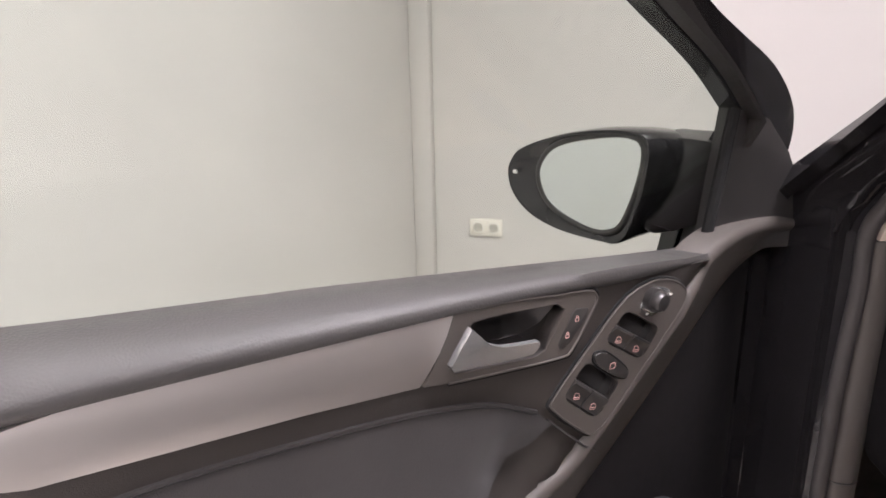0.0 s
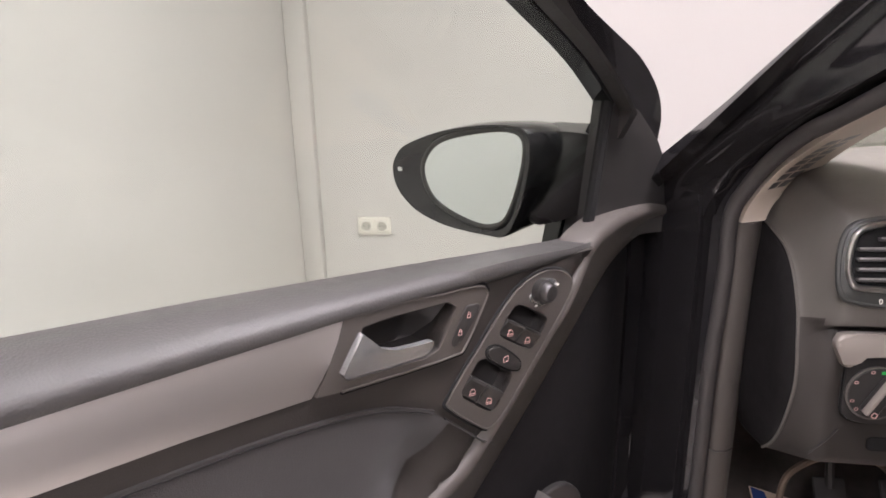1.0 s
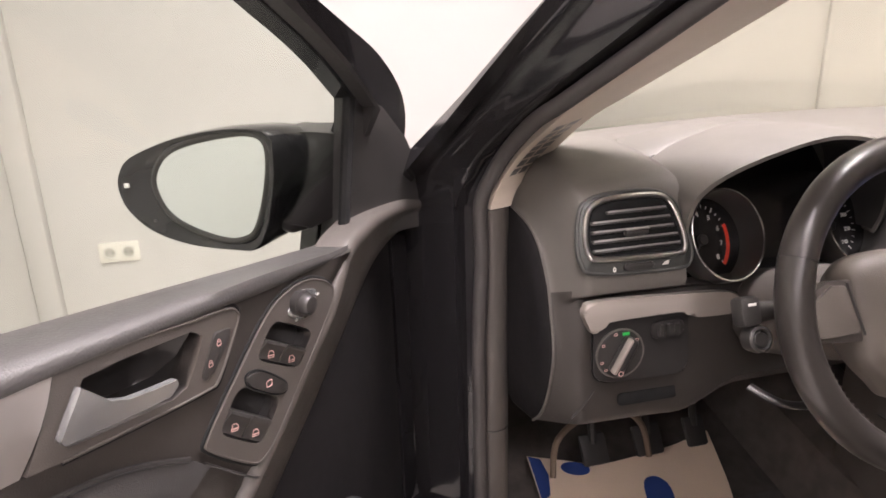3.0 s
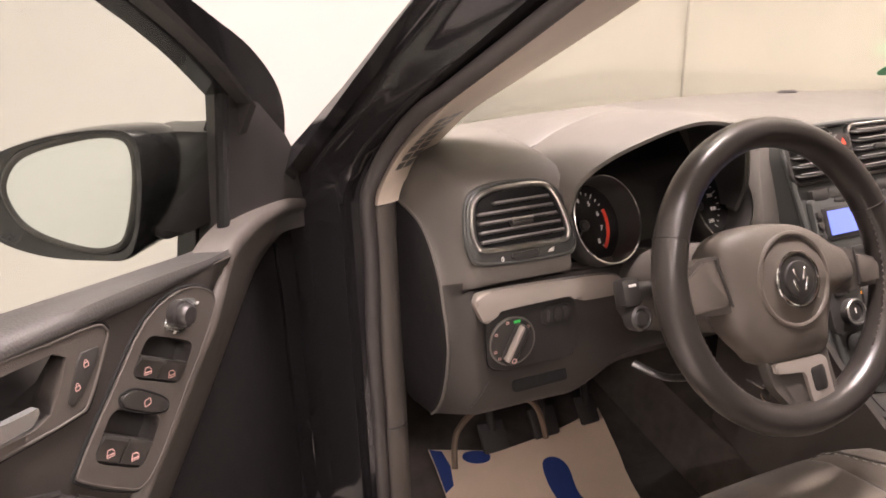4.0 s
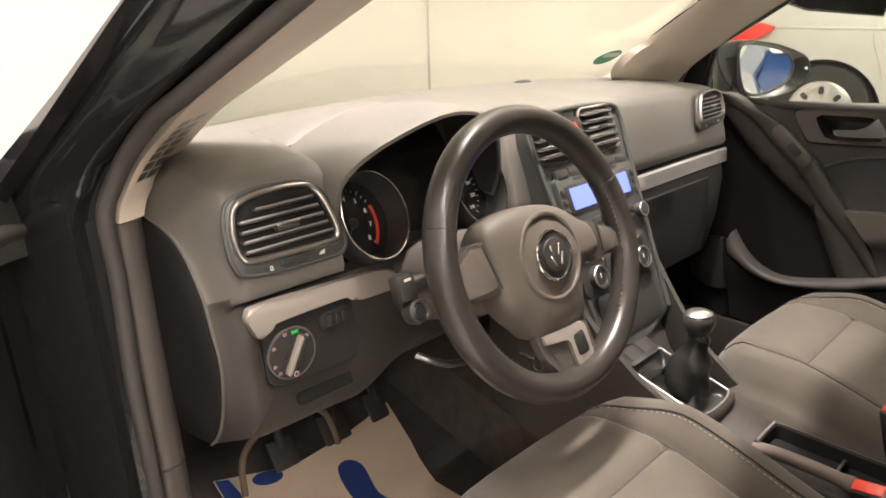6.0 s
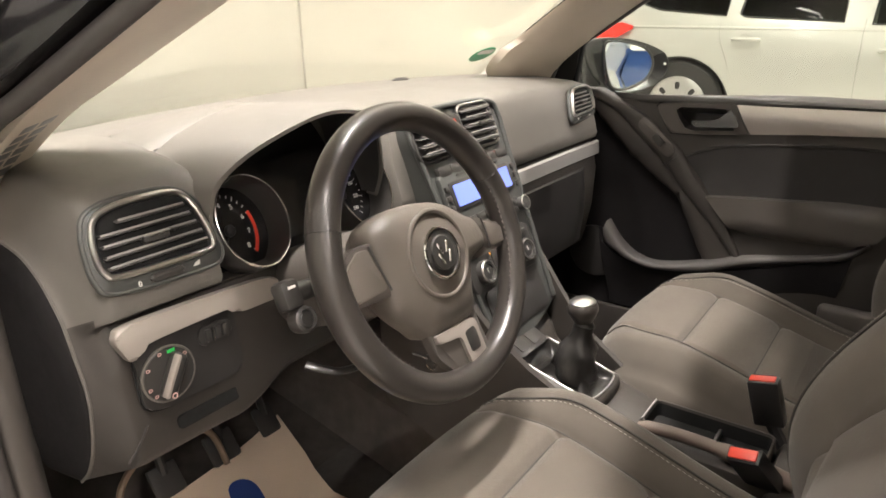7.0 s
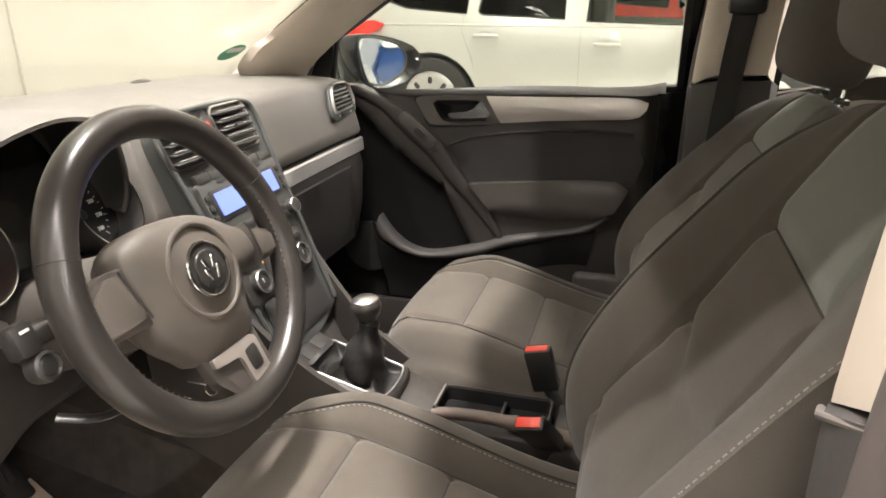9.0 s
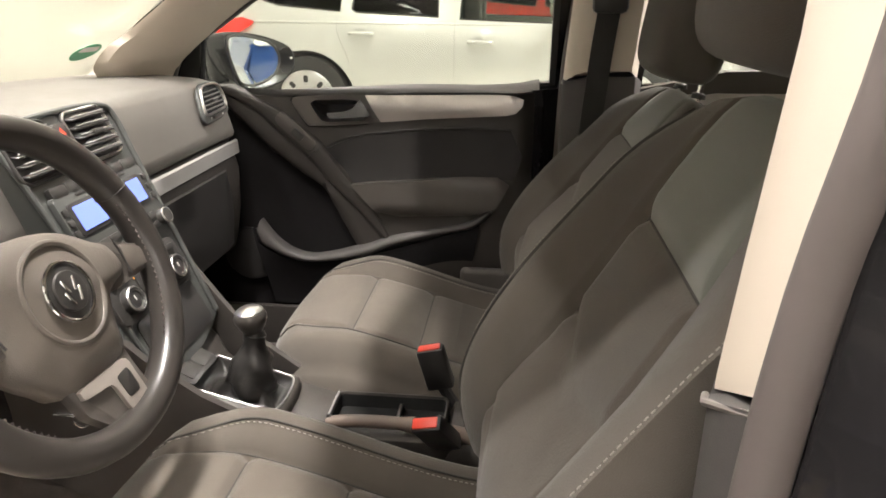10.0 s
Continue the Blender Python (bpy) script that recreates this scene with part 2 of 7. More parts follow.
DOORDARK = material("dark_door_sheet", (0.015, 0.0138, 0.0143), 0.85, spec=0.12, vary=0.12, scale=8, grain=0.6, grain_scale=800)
SEAL = material("taupe_seal", (0.105, 0.088, 0.083), 0.6, vary=0.08, scale=14)
DASHGRAIN = material("grained_soft_pad", (0.062, 0.059, 0.057), 0.46, vary=0.1, scale=6, grain=0.45, grain_scale=420)
BEIGE = material("beige_pillar_trim", (0.61, 0.535, 0.45), 0.6, vary=0.04, scale=6, grain=0.07, grain_scale=700)
DECOR = material("satin_dash_strip", (0.34, 0.305, 0.275), 0.5, metal=0.35, vary=0.04, scale=4)
SILVER = material("brushed_silver_trim", (0.62, 0.585, 0.56), 0.38, metal=0.85, vary=0.04, scale=4)
CHROME = material("chrome", (0.80, 0.80, 0.80), 0.12, metal=1.0, vary=0.03)
SATINCHROME = material("satin_chrome", (0.62, 0.61, 0.60), 0.28, metal=1.0, vary=0.04)
VENTEDGE = material("grey_slat_edge", (0.30, 0.29, 0.28), 0.35, metal=0.3, vary=0.05)
HANDLE = material("silver_handle", (0.46, 0.47, 0.47), 0.26, metal=0.75, vary=0.04)
WHEELPAD = material("warm_grey_airbag_plastic", (0.125, 0.110, 0.095), 0.40, vary=0.08, scale=7, grain=0.4, grain_scale=900)
BOOT = material("black_boot_leather", (0.014, 0.013, 0.012), 0.32, vary=0.1, scale=12, grain=0.4, grain_scale=650)
GRIP = material("taupe_grip_leather", (0.15, 0.115, 0.095), 0.5, vary=0.1, scale=12, grain=0.4, grain_scale=650)
FASCIA = material("grey_fascia_plastic", (0.058, 0.060, 0.057), 0.42, vary=0.06, scale=9, grain=0.25, grain_scale=900)
BLACK = material("deep_black_plastic", (0.006, 0.006, 0.006), 0.95, vary=0.1)
# dark trim plastic with shade of the lower cabin put into its colour
LOWER = material("shaded_lower_plastic", (0.040, 0.035, 0.031), 0.5, vary=0.1, scale=7, grain=0.45, grain_scale=900)
LEATHER = material("black_leather", (0.036, 0.032, 0.029), 0.29, vary=0.08, scale=12)
CLOTH = material("grey_seat_cloth", (0.092, 0.080, 0.067), 0.9, spec=0.2, vary=0.12, scale=8, grain=0.9, grain_scale=900, sheen=0.15)
CLOTH2 = material("ribbed_seat_cloth", (0.096, 0.082, 0.068), 0.9, spec=0.2, vary=0.12, scale=10, grain=1.0, grain_scale=600, sheen=0.2)
CLOTH3 = material("grey_green_seat_cloth", (0.150, 0.153, 0.130), 0.9, spec=0.2, vary=0.1, scale=9, grain=0.9, grain_scale=900, sheen=0.35)
DOORCLOTH = material("dark_door_cloth", (0.040, 0.037, 0.036), 0.9, spec=0.15, vary=0.1, scale=9, grain=0.8, grain_scale=900, sheen=0.2)
STITCH = material("pale_thread", (0.32, 0.295, 0.265), 0.8, vary=0.1)
MIRROR = material("mirror_glass", (0.73, 0.77, 0.77), 0.02, metal=1.0, vary=0.0)
RED = material("red_plastic", (0.75, 0.06, 0.03), 0.4, vary=0.06)
WHITE = material("white_print", (0.75, 0.73, 0.70), 0.5, vary=0.04)
REDPRINT = material("red_print", (0.58, 0.36, 0.33), 0.5, vary=0.05)
PAPER = material("kraft_paper", (0.72, 0.58, 0.45), 0.8, vary=0.06, scale=5, grain=0.4, grain_scale=300)
BLUE = material("blue_print", (0.02, 0.05, 0.22), 0.7, vary=0.05)
GREEN = material("green_print", (0.09, 0.36, 0.19), 0.5, vary=0.05)
SCREEN = glow("radio_screen", (0.12, 0.17, 0.62), 0.7)
GREENLAMP = glow("green_symbol", (0.02, 0.4, 0.07), 0.22)
TUBE = glow("lamp_tube", (1.0, 0.93, 0.84), 6.0)
GLASS = glazing("side_glass", (0.86, 0.895, 0.855))
SHIELD = glazing("windscreen_glass", (0.93, 0.95, 0.88))
DARKGLASS = glazing("dark_glass", (0.10, 0.11, 0.11))
CLUSTER = material("cluster_black", (0.013, 0.012, 0.012), 0.22, vary=0.1, scale=15)

# ---- the showroom ----
X0, X1, Y0, Y1 = -2.02, 11.5, -8.2, 2.34
XL, YC = -7.5, -1.2  # unseen space added behind the left wall, so lamps there reach the wheel hub


def wall(name, x0, x1, y0, y1, z0, z1, mat=WALL):
    solo(name, box((x0 + x1) / 2, (y0 + y1) / 2, (z0 + z1) / 2, x1 - x0, y1 - y0, z1 - z0, 0.004, 1), mat, "plain cream-painted plaster wall of the showroom", "wall", kind="structure")


wall("wall_front", X0 - 0.2, X1 + 0.2, Y1, Y1 + 0.2, 0, CEILING)
wall("wall_left", X0 - 0.2, X0, YC, Y1, 0, CEILING)
wall("unseen_wall_return", XL, X0, YC - 0.2, YC - 0.004, 0, CEILING)
wall("unseen_wall_far_left", XL - 0.2, XL, Y0, YC - 0.2, 0, CEILING)
wall("wall_right", X1, X1 + 0.2, Y0, Y1, 0, CEILING)
wall("wall_back", XL - 0.2, X1 + 0.2, Y0 - 0.2, Y0, 0, CEILING)
for x0, x1, y1 in ((X0 - 0.2, X1 + 0.2, Y1 + 0.2), (XL - 0.2, X0 - 0.2, YC)):
    solo("floor", box((x0 + x1) / 2, (Y0 - 0.2 + y1) / 2, -0.05, x1 - x0, y1 - Y0 + 0.2, 0.1), FLOOR, "grey stone-tiled showroom floor", "floor", kind="structure")
    solo("ceiling", box((x0 + x1) / 2, (Y0 - 0.2 + y1) / 2, CEILING + 0.05, x1 - x0, y1 - Y0 + 0.2, 0.1), CEIL, "white showroom ceiling", "ceiling", kind="structure")
solo("trim", box(X0 + 0.045, Y1 - 0.03, CEILING / 2, 0.09, 0.06, CEILING, 0.008), WALL, "cream-painted corner strip where the walls meet", "wall trim", kind="structure")
solo("trim", box(1.60, Y1 - 0.009, CEILING / 2, 0.035, 0.018, CEILING, 0.003), WALL, "narrow cream joint strip on the wall", "wall trim", kind="structure")


# an added lamp out of view, with housing and tube
def ceiling_light(x, y, length, turn, watts):
    t = thing("ceiling_light", "added ceiling light out of view, slim with a long bright tube", "ceiling light", (x, y, CEILING), "ceiling lights")
    t.rotation_euler = (0, 0, radians(turn))
    part("housing", box(0, 0, -0.03, length + 0.08, 0.14, 0.06, 0.008), CEIL, t)
    part("tube", moved(disc(0.016, length, 12), Matrix.Translation((-length / 2, 0, -0.085)) @ Matrix.Rotation(radians(90), 4, "Y")), TUBE, t)
    la = bpy.data.lights.new("added_ceiling_lamp", "AREA")
    la.shape, la.size, la.size_y, la.energy, la.color = "RECTANGLE", length, 0.09, watts, (1.0, 0.925, 0.85)
    la.spread = radians(135)
    lo = new("added_ceiling_lamp", la)
    lo.matrix_world = Matrix.Translation((x, y, CEILING - 0.11)) @ Matrix.Rotation(radians(turn), 4, "Z")


for row in LAMPS:
    ceiling_light(*row)


def wall_socket(x, z):
    t = thing("wall_socket", "cream double power socket on the wall", "power socket", (x, Y1, z))
    face_m = Matrix.Rotation(radians(90), 4, "X")
    part("frame", plate(rrect(0.152, 0.081, 0.006), 0.010, 0.003, face_m), SOCKET, t)
    for dx in (-0.0355, 0.0355):
        m = Matrix.Translation((dx, 0, 0)) @ face_m
        part("insert", plate(rrect(0.056, 0.056, 0.004), 0.013, 0.002, m), SOCKET, t)
        part("socket_well", lathe([(0.0215, 0.0132), (0.0205, 0.0140), (0.019, 0.0135), (0.018, 0.0133), (0.0001, 0.0133)], 28, m), material("socket_shade", (0.50, 0.48, 0.43), 0.5), t)
        for px in (-0.0095, 0.0095):
            part("contact_hole", disc(0.0026, 0.0003, 10, 0, m @ Matrix.Translation((px, 0, 0.0134))), SATIN, t)
    return t


wall_socket(-1.693, 0.349)

# ---- the black car: shell ----
car = thing("car", "black five-door hatchback with its driver's door standing open", "car")


def lerp(table, v):
    for (a, p), (b, q) in zip(table, table[1:]):
        if v <= b:
            return p + (q - p) * max(0.0, v - a) / (b - a)
    return table[-1][1]


def eased(table, x, r=0.025):
    return sum(lerp(table, x + r * k) for k in (-1, -0.5, 0, 0.5, 1)) / 5


def smooth(a, b, v):
    t = min(1.0, max(0.0, (v - a) / (b - a)))
    return t * t * (3 - 2 * t)


FLANK = [(0.18, 0.80), (0.3, 0.858), (0.5, 0.882), (0.68, 0.888), (0.85, 0.884), (0.95, 0.868), (1.05, 0.815), (1.2, 0.74), (1.35, 0.655), (1.43, 0.59), (1.5, 0.5)]


def half_width(y, z):
    x = lerp(FLANK, z)
    if y > 0.9:
        x *= 1 - 0.2 * ((y - 0.9) / 1.0) ** 2
    if y < -1.5:
        x *= 1 - 0.14 * ((-1.5 - y) / 0.8) ** 2
    return x


def arch(cy, r, cz=0.31, low=0.24):
    a0 = math.asin((low - cz) / r)
    return [(cy + r * math.cos(a), cz + r * math.sin(a)) for a in np.linspace(math.pi - a0, a0, 17)]


# outlines on the flank, (y, z)
SIDE = ([(1.86, 0.24), (1.92, 0.42), (1.88, 0.62), (1.76, 0.73), (1.4, 0.835), (0.9, 0.905), (0.63, 0.95), (0.542, 0.972), (0.357, 1.10), (0.171, 1.25), (0.0, 1.37), (-0.16, 1.425),
         (-0.45, 1.45), (-0.9, 1.455), (-1.4, 1.43), (-1.9, 1.37), (-2.02, 1.25), (-2.14, 1.02), (-2.24, 0.86), (-2.28, 0.55), (-2.22, 0.24)]
        + arch(-1.56, 0.345) + arch(1.02, 0.345))
APERTURE = [(0.50, 0.31), (0.585, 0.42), (0.60, 0.72), (0.585, 0.90), (0.488, 0.955), (0.335, 1.10), (0.170, 1.25), (0.05, 1.34), (-0.10, 1.395), (-0.45, 1.405), (-0.56, 1.40), (-0.595, 1.34), (-0.60, 0.9), (-0.585, 0.55), (-0.52, 0.38), (-0.44, 0.31)]
REAR_WINDOW = [(-0.70, 0.950), (-0.68, 1.36), (-0.75, 1.385), (-1.2, 1.375), (-1.45, 1.33), (-1.52, 1.20), (-1.50, 1.02), (-1.30, 0.985)]
QUARTER = [(-1.58, 1.05), (-1.57, 1.20), (-1.60, 1.30), (-1.74, 1.25), (-1.84, 1.12), (-1.80, 1.07)]


def flank(side):
    return lambda y, z: Vector((side * half_width(y, z), y, z))


for side, name in ((-1, "body_side"), (1, "body_side")):
    part(name, skin(SIDE, [APERTURE, REAR_WINDOW, QUARTER], 0.09, flank(side), lambda co, s=side: Vector((-s * 0.025, 0, 0))), PAINT, car, "glossy black painted steel flank with cut-out openings")
    part("rear_side_window", skin(REAR_WINDOW, [], 0.15, lambda y, z, s=side: Vector((s * (half_width(y, z) - 0.014), y, z)), lambda co, s=side: Vector((-s * 0.004, 0, 0))), GLASS, car, "green-tinted rear side window").visible_shadow = False
    part("quarter_window", skin(QUARTER, [], 0.15, lambda y, z, s=side: Vector((s * (half_width(y, z) - 0.014), y, z)), lambda co, s=side: Vector((-s * 0.004, 0, 0))), GLASS, car).visible_shadow = False


def cross(y, z0, z1, w, n=15, drop=0.0):
    """A crowned line across the car."""
    return [Vector((w * t, y - drop * t * t, z1 + (z0 - z1) * abs(t) ** 2.6)) for t in np.linspace(-1, 1, n)]


def lid(rows, thick):
    return thicken(loft(rows, caps=False, ring_closed=False), lambda co: Vector((0, 0, -thick)))


part("bonnet", lid([cross(y, z - 0.03, z + 0.02, half_width(y, z - 0.05) - 0.03, drop=d) for y, z, d in ((0.80, 0.935, 0.10), (1.0, 0.915, 0.06), (1.3, 0.872, 0.06), (1.6, 0.81, 0.10), (1.86, 0.72, 0.16))], 0.02), PAINT, car, "black painted bonnet")
part("roof", lid([cross(y, z - 0.045, z, half_width(y, z - 0.05) - 0.005, drop=d) for y, z, d in ((-0.10, 1.425, 0.10), (-0.3, 1.462, 0.05), (-0.7, 1.482, 0), (-1.2, 1.472, 0), (-1.7, 1.43, 0), (-2.0, 1.375, 0.02))], 0.02), PAINT, car, "black painted roof")
part("headliner", lid([cross(y, z - 0.075, z - 0.04, half_width(y, z - 0.05) - 0.05, drop=d) for y, z, d in ((-0.14, 1.42, 0.10), (-0.3, 1.462, 0.05), (-0.7, 1.482, 0), (-1.2, 1.472, 0), (-1.7, 1.43, 0), (-1.95, 1.38, 0.02))], 0.012), BEIGE, car, "pale beige roof lining")
part("tailgate", thicken(loft([cross(y, z, z, w) for y, z, w in ((-2.22, 0.62, 0.70), (-2.26, 0.80, 0.72), (-2.16, 0.98, 0.70))], caps=False, ring_closed=False), lambda co: Vector((0, 0.03, 0))), PAINT, car, "black painted tailgate")
part("rear_window", thicken(loft([cross(y, z, z, w) for y, z, w in ((-2.155, 0.985, 0.66), (-2.08, 1.15, 0.60), (-2.0, 1.35, 0.52))], caps=False, ring_closed=False), lambda co: Vector((0, 0.006, 0))), GLASS, car).visible_shadow = False
part("front_bumper", thicken(loft([[Vector((0.78 * t, 1.97 - 0.22 * abs(t) ** 2.5 - d, z)) for t in np.linspace(-1, 1, 17)] for z, d in ((0.22, 0.08), (0.34, 0.02), (0.5, 0.0), (0.64, 0.03), (0.75, 0.10))], caps=False, ring_closed=False), lambda co: Vector((0, -0.03, 0))), PAINT, car, "black painted front bumper")
part("rear_bumper", thicken(loft([[Vector((0.78 * t, -2.36 + 0.14 * abs(t) ** 2.5 + d, z)) for t in np.linspace(-1, 1, 17)] for z, d in ((0.24, 0.08), (0.4, 0.0), (0.6, 0.03), (0.66, 0.10))], caps=False, ring_closed=False), lambda co: Vector((0, 0.03, 0))), PAINT, car, "black painted rear bumper")
for sx in (-1, 1):
    part("headlight", moved(plate([(-0.17, -0.06), (0.16, -0.05), (0.18, 0.05), (-0.14, 0.07)], 0.05, 0.02), Matrix.Translation((sx * 0.56, 1.76, 0.66)) @ Matrix.Rotation(radians(180 if sx > 0 else 180), 4, "Z") @ Matrix.Rotation(radians(72), 4, "X")), CHROME, car, "clear headlight")
    part("sill", box(sx * 0.80, 0.03, 0.30, 0.12, 1.10, 0.10, 0.02), PAINT, car, "black door sill")

# floor pan and footwell
part("floor_pan", box(0, -0.55, 0.235, 1.50, 2.9, 0.03, 0.005), CARPET, car, "black carpeted floor")
part("bulkhead", thicken(loft([[Vector((x, y, z)) for x in (-0.72, 0.72)] for y, z in ((0.46, 0.25), (0.66, 0.30), (0.82, 0.50), (0.84, 0.90), (0.80, 0.95))], caps=False, ring_closed=False), lambda co: Vector((0, 0.02, 0.0))), CARPET, car, "black carpeted front bulkhead")
part("tunnel", loft([[Vector((x, y, z + dz)) for x, z in ((-0.13, 0.24), (-0.11, 0.38), (-0.06, 0.42), (0.06, 0.42), (0.11, 0.38), (0.13, 0.24))] for y, dz in ((0.78, 0.12), (0.3, 0.02), (-0.5, 0), (-1.1, -0.04))]), CARPET, car, "black carpeted centre tunnel")


def wheel(x, y, side):
    m = Matrix.Translation((x, y, 0.31)) @ Matrix.Rotation(radians(90 * side), 4, "Y")
    w = part("wheel", lathe([(0.21, -0.10), (0.295, -0.10), (0.312, -0.07), (0.312, 0.07), (0.295, 0.10), (0.21, 0.10), (0.205, 0.02), (0.205, -0.05)], 40, m), RUBBER, car, "black tyre on a silver rim")
    part("rim", lathe([(0.21, 0.095), (0.195, 0.075), (0.16, 0.06), (0.05, 0.075), (0.0001, 0.078)], 40, m), SATINCHROME, w)


for wy in (1.02, -1.56):
    wheel(-0.775, wy, -1)
    wheel(0.775, wy, 1)

# windscreen
W_EDGE = [(0.66, 0.665, 0.93), (0.605, 0.622, 0.95), (0.517, 0.358, 1.10), (0.43, 0.094, 1.25), (0.42, -0.05, 1.33), (0.44, -0.16, 1.39)]


def shield_row(x, y, z, bow):
    return [Vector((t * (x + 0.05), y + bow * (1 - t * t), z + 0.02 + 0.02 * (1 - t * t))) for t in np.linspace(-1, 1, 15)]


part("windscreen", thicken(loft([shield_row(x, y, z, 0.13 if z < 1.2 else 0.10) for x, y, z in W_EDGE], caps=False, ring_closed=False), lambda co: Vector((0, 0.003, 0.005))), SHIELD, car, "clear laminated windscreen").visible_shadow = False
part("scuttle", thicken(loft([[Vector((t * 0.70, y + 0.10 * (1 - t * t), z)) for t in np.linspace(-1, 1, 13)] for y, z in ((0.60, 0.93), (0.70, 0.93), (0.80, 0.93))], caps=False, ring_closed=False), lambda co: Vector((0, 0, -0.02))), SATIN, car, "black plastic scuttle panel below the windscreen")

# front pillars: rails from the foot up, as (x, y, z) on the right-hand side
RAIL_OUT = [(0.85, 0.575, 0.93), (0.815, 0.480, 1.005), (0.785, 0.420, 1.06), (0.76, 0.357, 1.11), (0.68, 0.171, 1.26), (0.62, 0.03, 1.36), (0.585, -0.10, 1.42)]
RAIL_EDGE = [(0.838, 0.515, 0.93), (0.805, 0.43, 1.00), (0.777, 0.370, 1.05), (0.75, 0.316, 1.10), (0.67, 0.145, 1.25), (0.61, 0.01, 1.36), (0.58, -0.12, 1.42)]
RAIL_TRIM = [(0.735, 0.414, 0.921), (0.727, 0.410, 0.950), (0.706, 0.385, 1.00), (0.690, 0.335, 1.04), (0.665, 0.245, 1.10), (0.587, -0.010, 1.25), (0.545, -0.20, 1.36), (0.53, -0.33, 1.42)]
RAIL_GLASS = [(0.697, 0.428, 0.921), (0.674, 0.445, 0.952), (0.606, 0.465, 1.00), (0.563, 0.434, 1.048), (0.517, 0.358, 1.10), (0.43, 0.094, 1.25), (0.43, -0.08, 1.36), (0.45, -0.20, 1.42)]
BULGE = [0.004, 0.005, 0.008, 0.011, 0.016, 0.022, 0.02, 0.02]


def mirrored(pts, s):
    return [Vector((s * x, y, z)) for x, y, z in pts]


for s, who in ((-1, "left"), (1, "right")):
    rail_glass = RAIL_GLASS if s < 0 else [(0.65, 0.45, 0.921), (0.60, 0.475, 0.955), (0.545, 0.485, 1.003), (0.526, 0.435, 1.055)] + RAIL_GLASS[4:]
    rail_trim = RAIL_TRIM if s < 0 else [(x - 0.016 * smooth(0.95, 1.03, z), y, z) for x, y, z in RAIL_TRIM]
    trim_in, trim_out = [Vector(p) for p in rail_trim], [Vector(p) for p in rail_glass]
    cols = [rail_trim]
    for k, g in ((0.04, 0.45), (0.33, 1.0), (0.66, 0.85)):
        cols.append([tuple(a.lerp(b, k) + Vector((0.6, -0.8, 0)) * h * g) for a, b, h in zip(trim_in, trim_out, BULGE)])
    cols.append(rail_glass)
    rails = [smooth_line(mirrored(c, s), 6) for c in cols]
    back = [[v + Vector((0, 0.03, 0)) for v in rails[4]], [v + Vector((s * 0.004, 0.03, 0)) for v in rails[0]]]
    part("pillar_trim", loft([[Vector(v) for v in ring] for ring in zip(*(rails + back))]), BEIGE, car, "pale beige moulded pillar trim", angle=50)
    # defroster grille let into the trim
    if s < 0:
        def on_trim(i, u):
            k = u * 4
            a = min(int(k), 3)
            i0 = int(i)
            p0 = rails[a][i0].lerp(rails[a + 1][i0], k - a)
            p1 = rails[a][i0 + 1].lerp(rails[a + 1][i0 + 1], k - a)
            return p0.lerp(p1, i - i0)

        for r in range(7):
            for u0, u1 in ((0.40, 0.56), (0.60, 0.76)):
                i0 = 8.6 + 1.55 * r
                i1 = i0 + 1.18
                lift = Vector((-0.6, -0.8, 0)) * 0.0012
                quad = [on_trim(i0, u0) + lift, on_trim(i0, u1) + lift, on_trim(i1, u1) + lift, on_trim(i1, u0) + lift]
                part("grille_slot", loft([quad, [q - lift * 4 for q in quad]]), SATIN, car)
    def rail(pts, z, dx=0.0, dy=0.0):
        r = 0.018
        x, y = (eased([(p[2], p[k]) for p in pts], z, r) for k in (0, 1))
        return Vector((s * (x + dx), y + dy, z))

    body = []
    for z in np.linspace(0.925, 1.42, 34):
        a, b, c, d, e = rail(RAIL_OUT, z), rail(RAIL_EDGE, z), rail(rail_trim, z, 0.050, 0.022), rail(rail_trim, z, 0.010, 0.014), rail(RAIL_GLASS, z, 0.03, 0.05)
        body.append([a, a.lerp(b, 0.7) + Vector((s * 0.003, 0, 0)), b + Vector((-s * 0.002, 0.003, 0)), b.lerp(c, 0.25) + Vector((0, 0.006, 0)), b.lerp(c, 0.5) + Vector((0, 0.006, 0)), b.lerp(c, 0.8) + Vector((0, -0.002, 0)), c, c.lerp(d, 0.5) + Vector((0, 0.012, 0)), d, e, a.lerp(e, 0.5) + Vector((0, 0.07, 0))])
    part("front_pillar", loft(body), PAINT, car, "glossy black front windscreen pillar", angle=50)
    seal = [(0.752, 0.424, 0.28), (0.753, 0.420, 0.55), (0.754, 0.418, 0.70), (0.749, 0.415, 0.84), (0.751, 0.411, 0.93), (0.739, 0.396, 0.975), (0.722, 0.366, 1.02), (0.705, 0.310, 1.065), (0.684, 0.235, 1.105), (0.606, -0.015, 1.25), (0.563, -0.20, 1.36), (0.545, -0.33, 1.42)]
    seal = seal if s < 0 else [(x - 0.030, y + 0.016, z) for x, y, z in seal]
    part("door_seal", tube(smooth_line(mirrored(seal, s), 6), 0.0115, 10), SEALDARK, car, "dark grey rubber door seal")
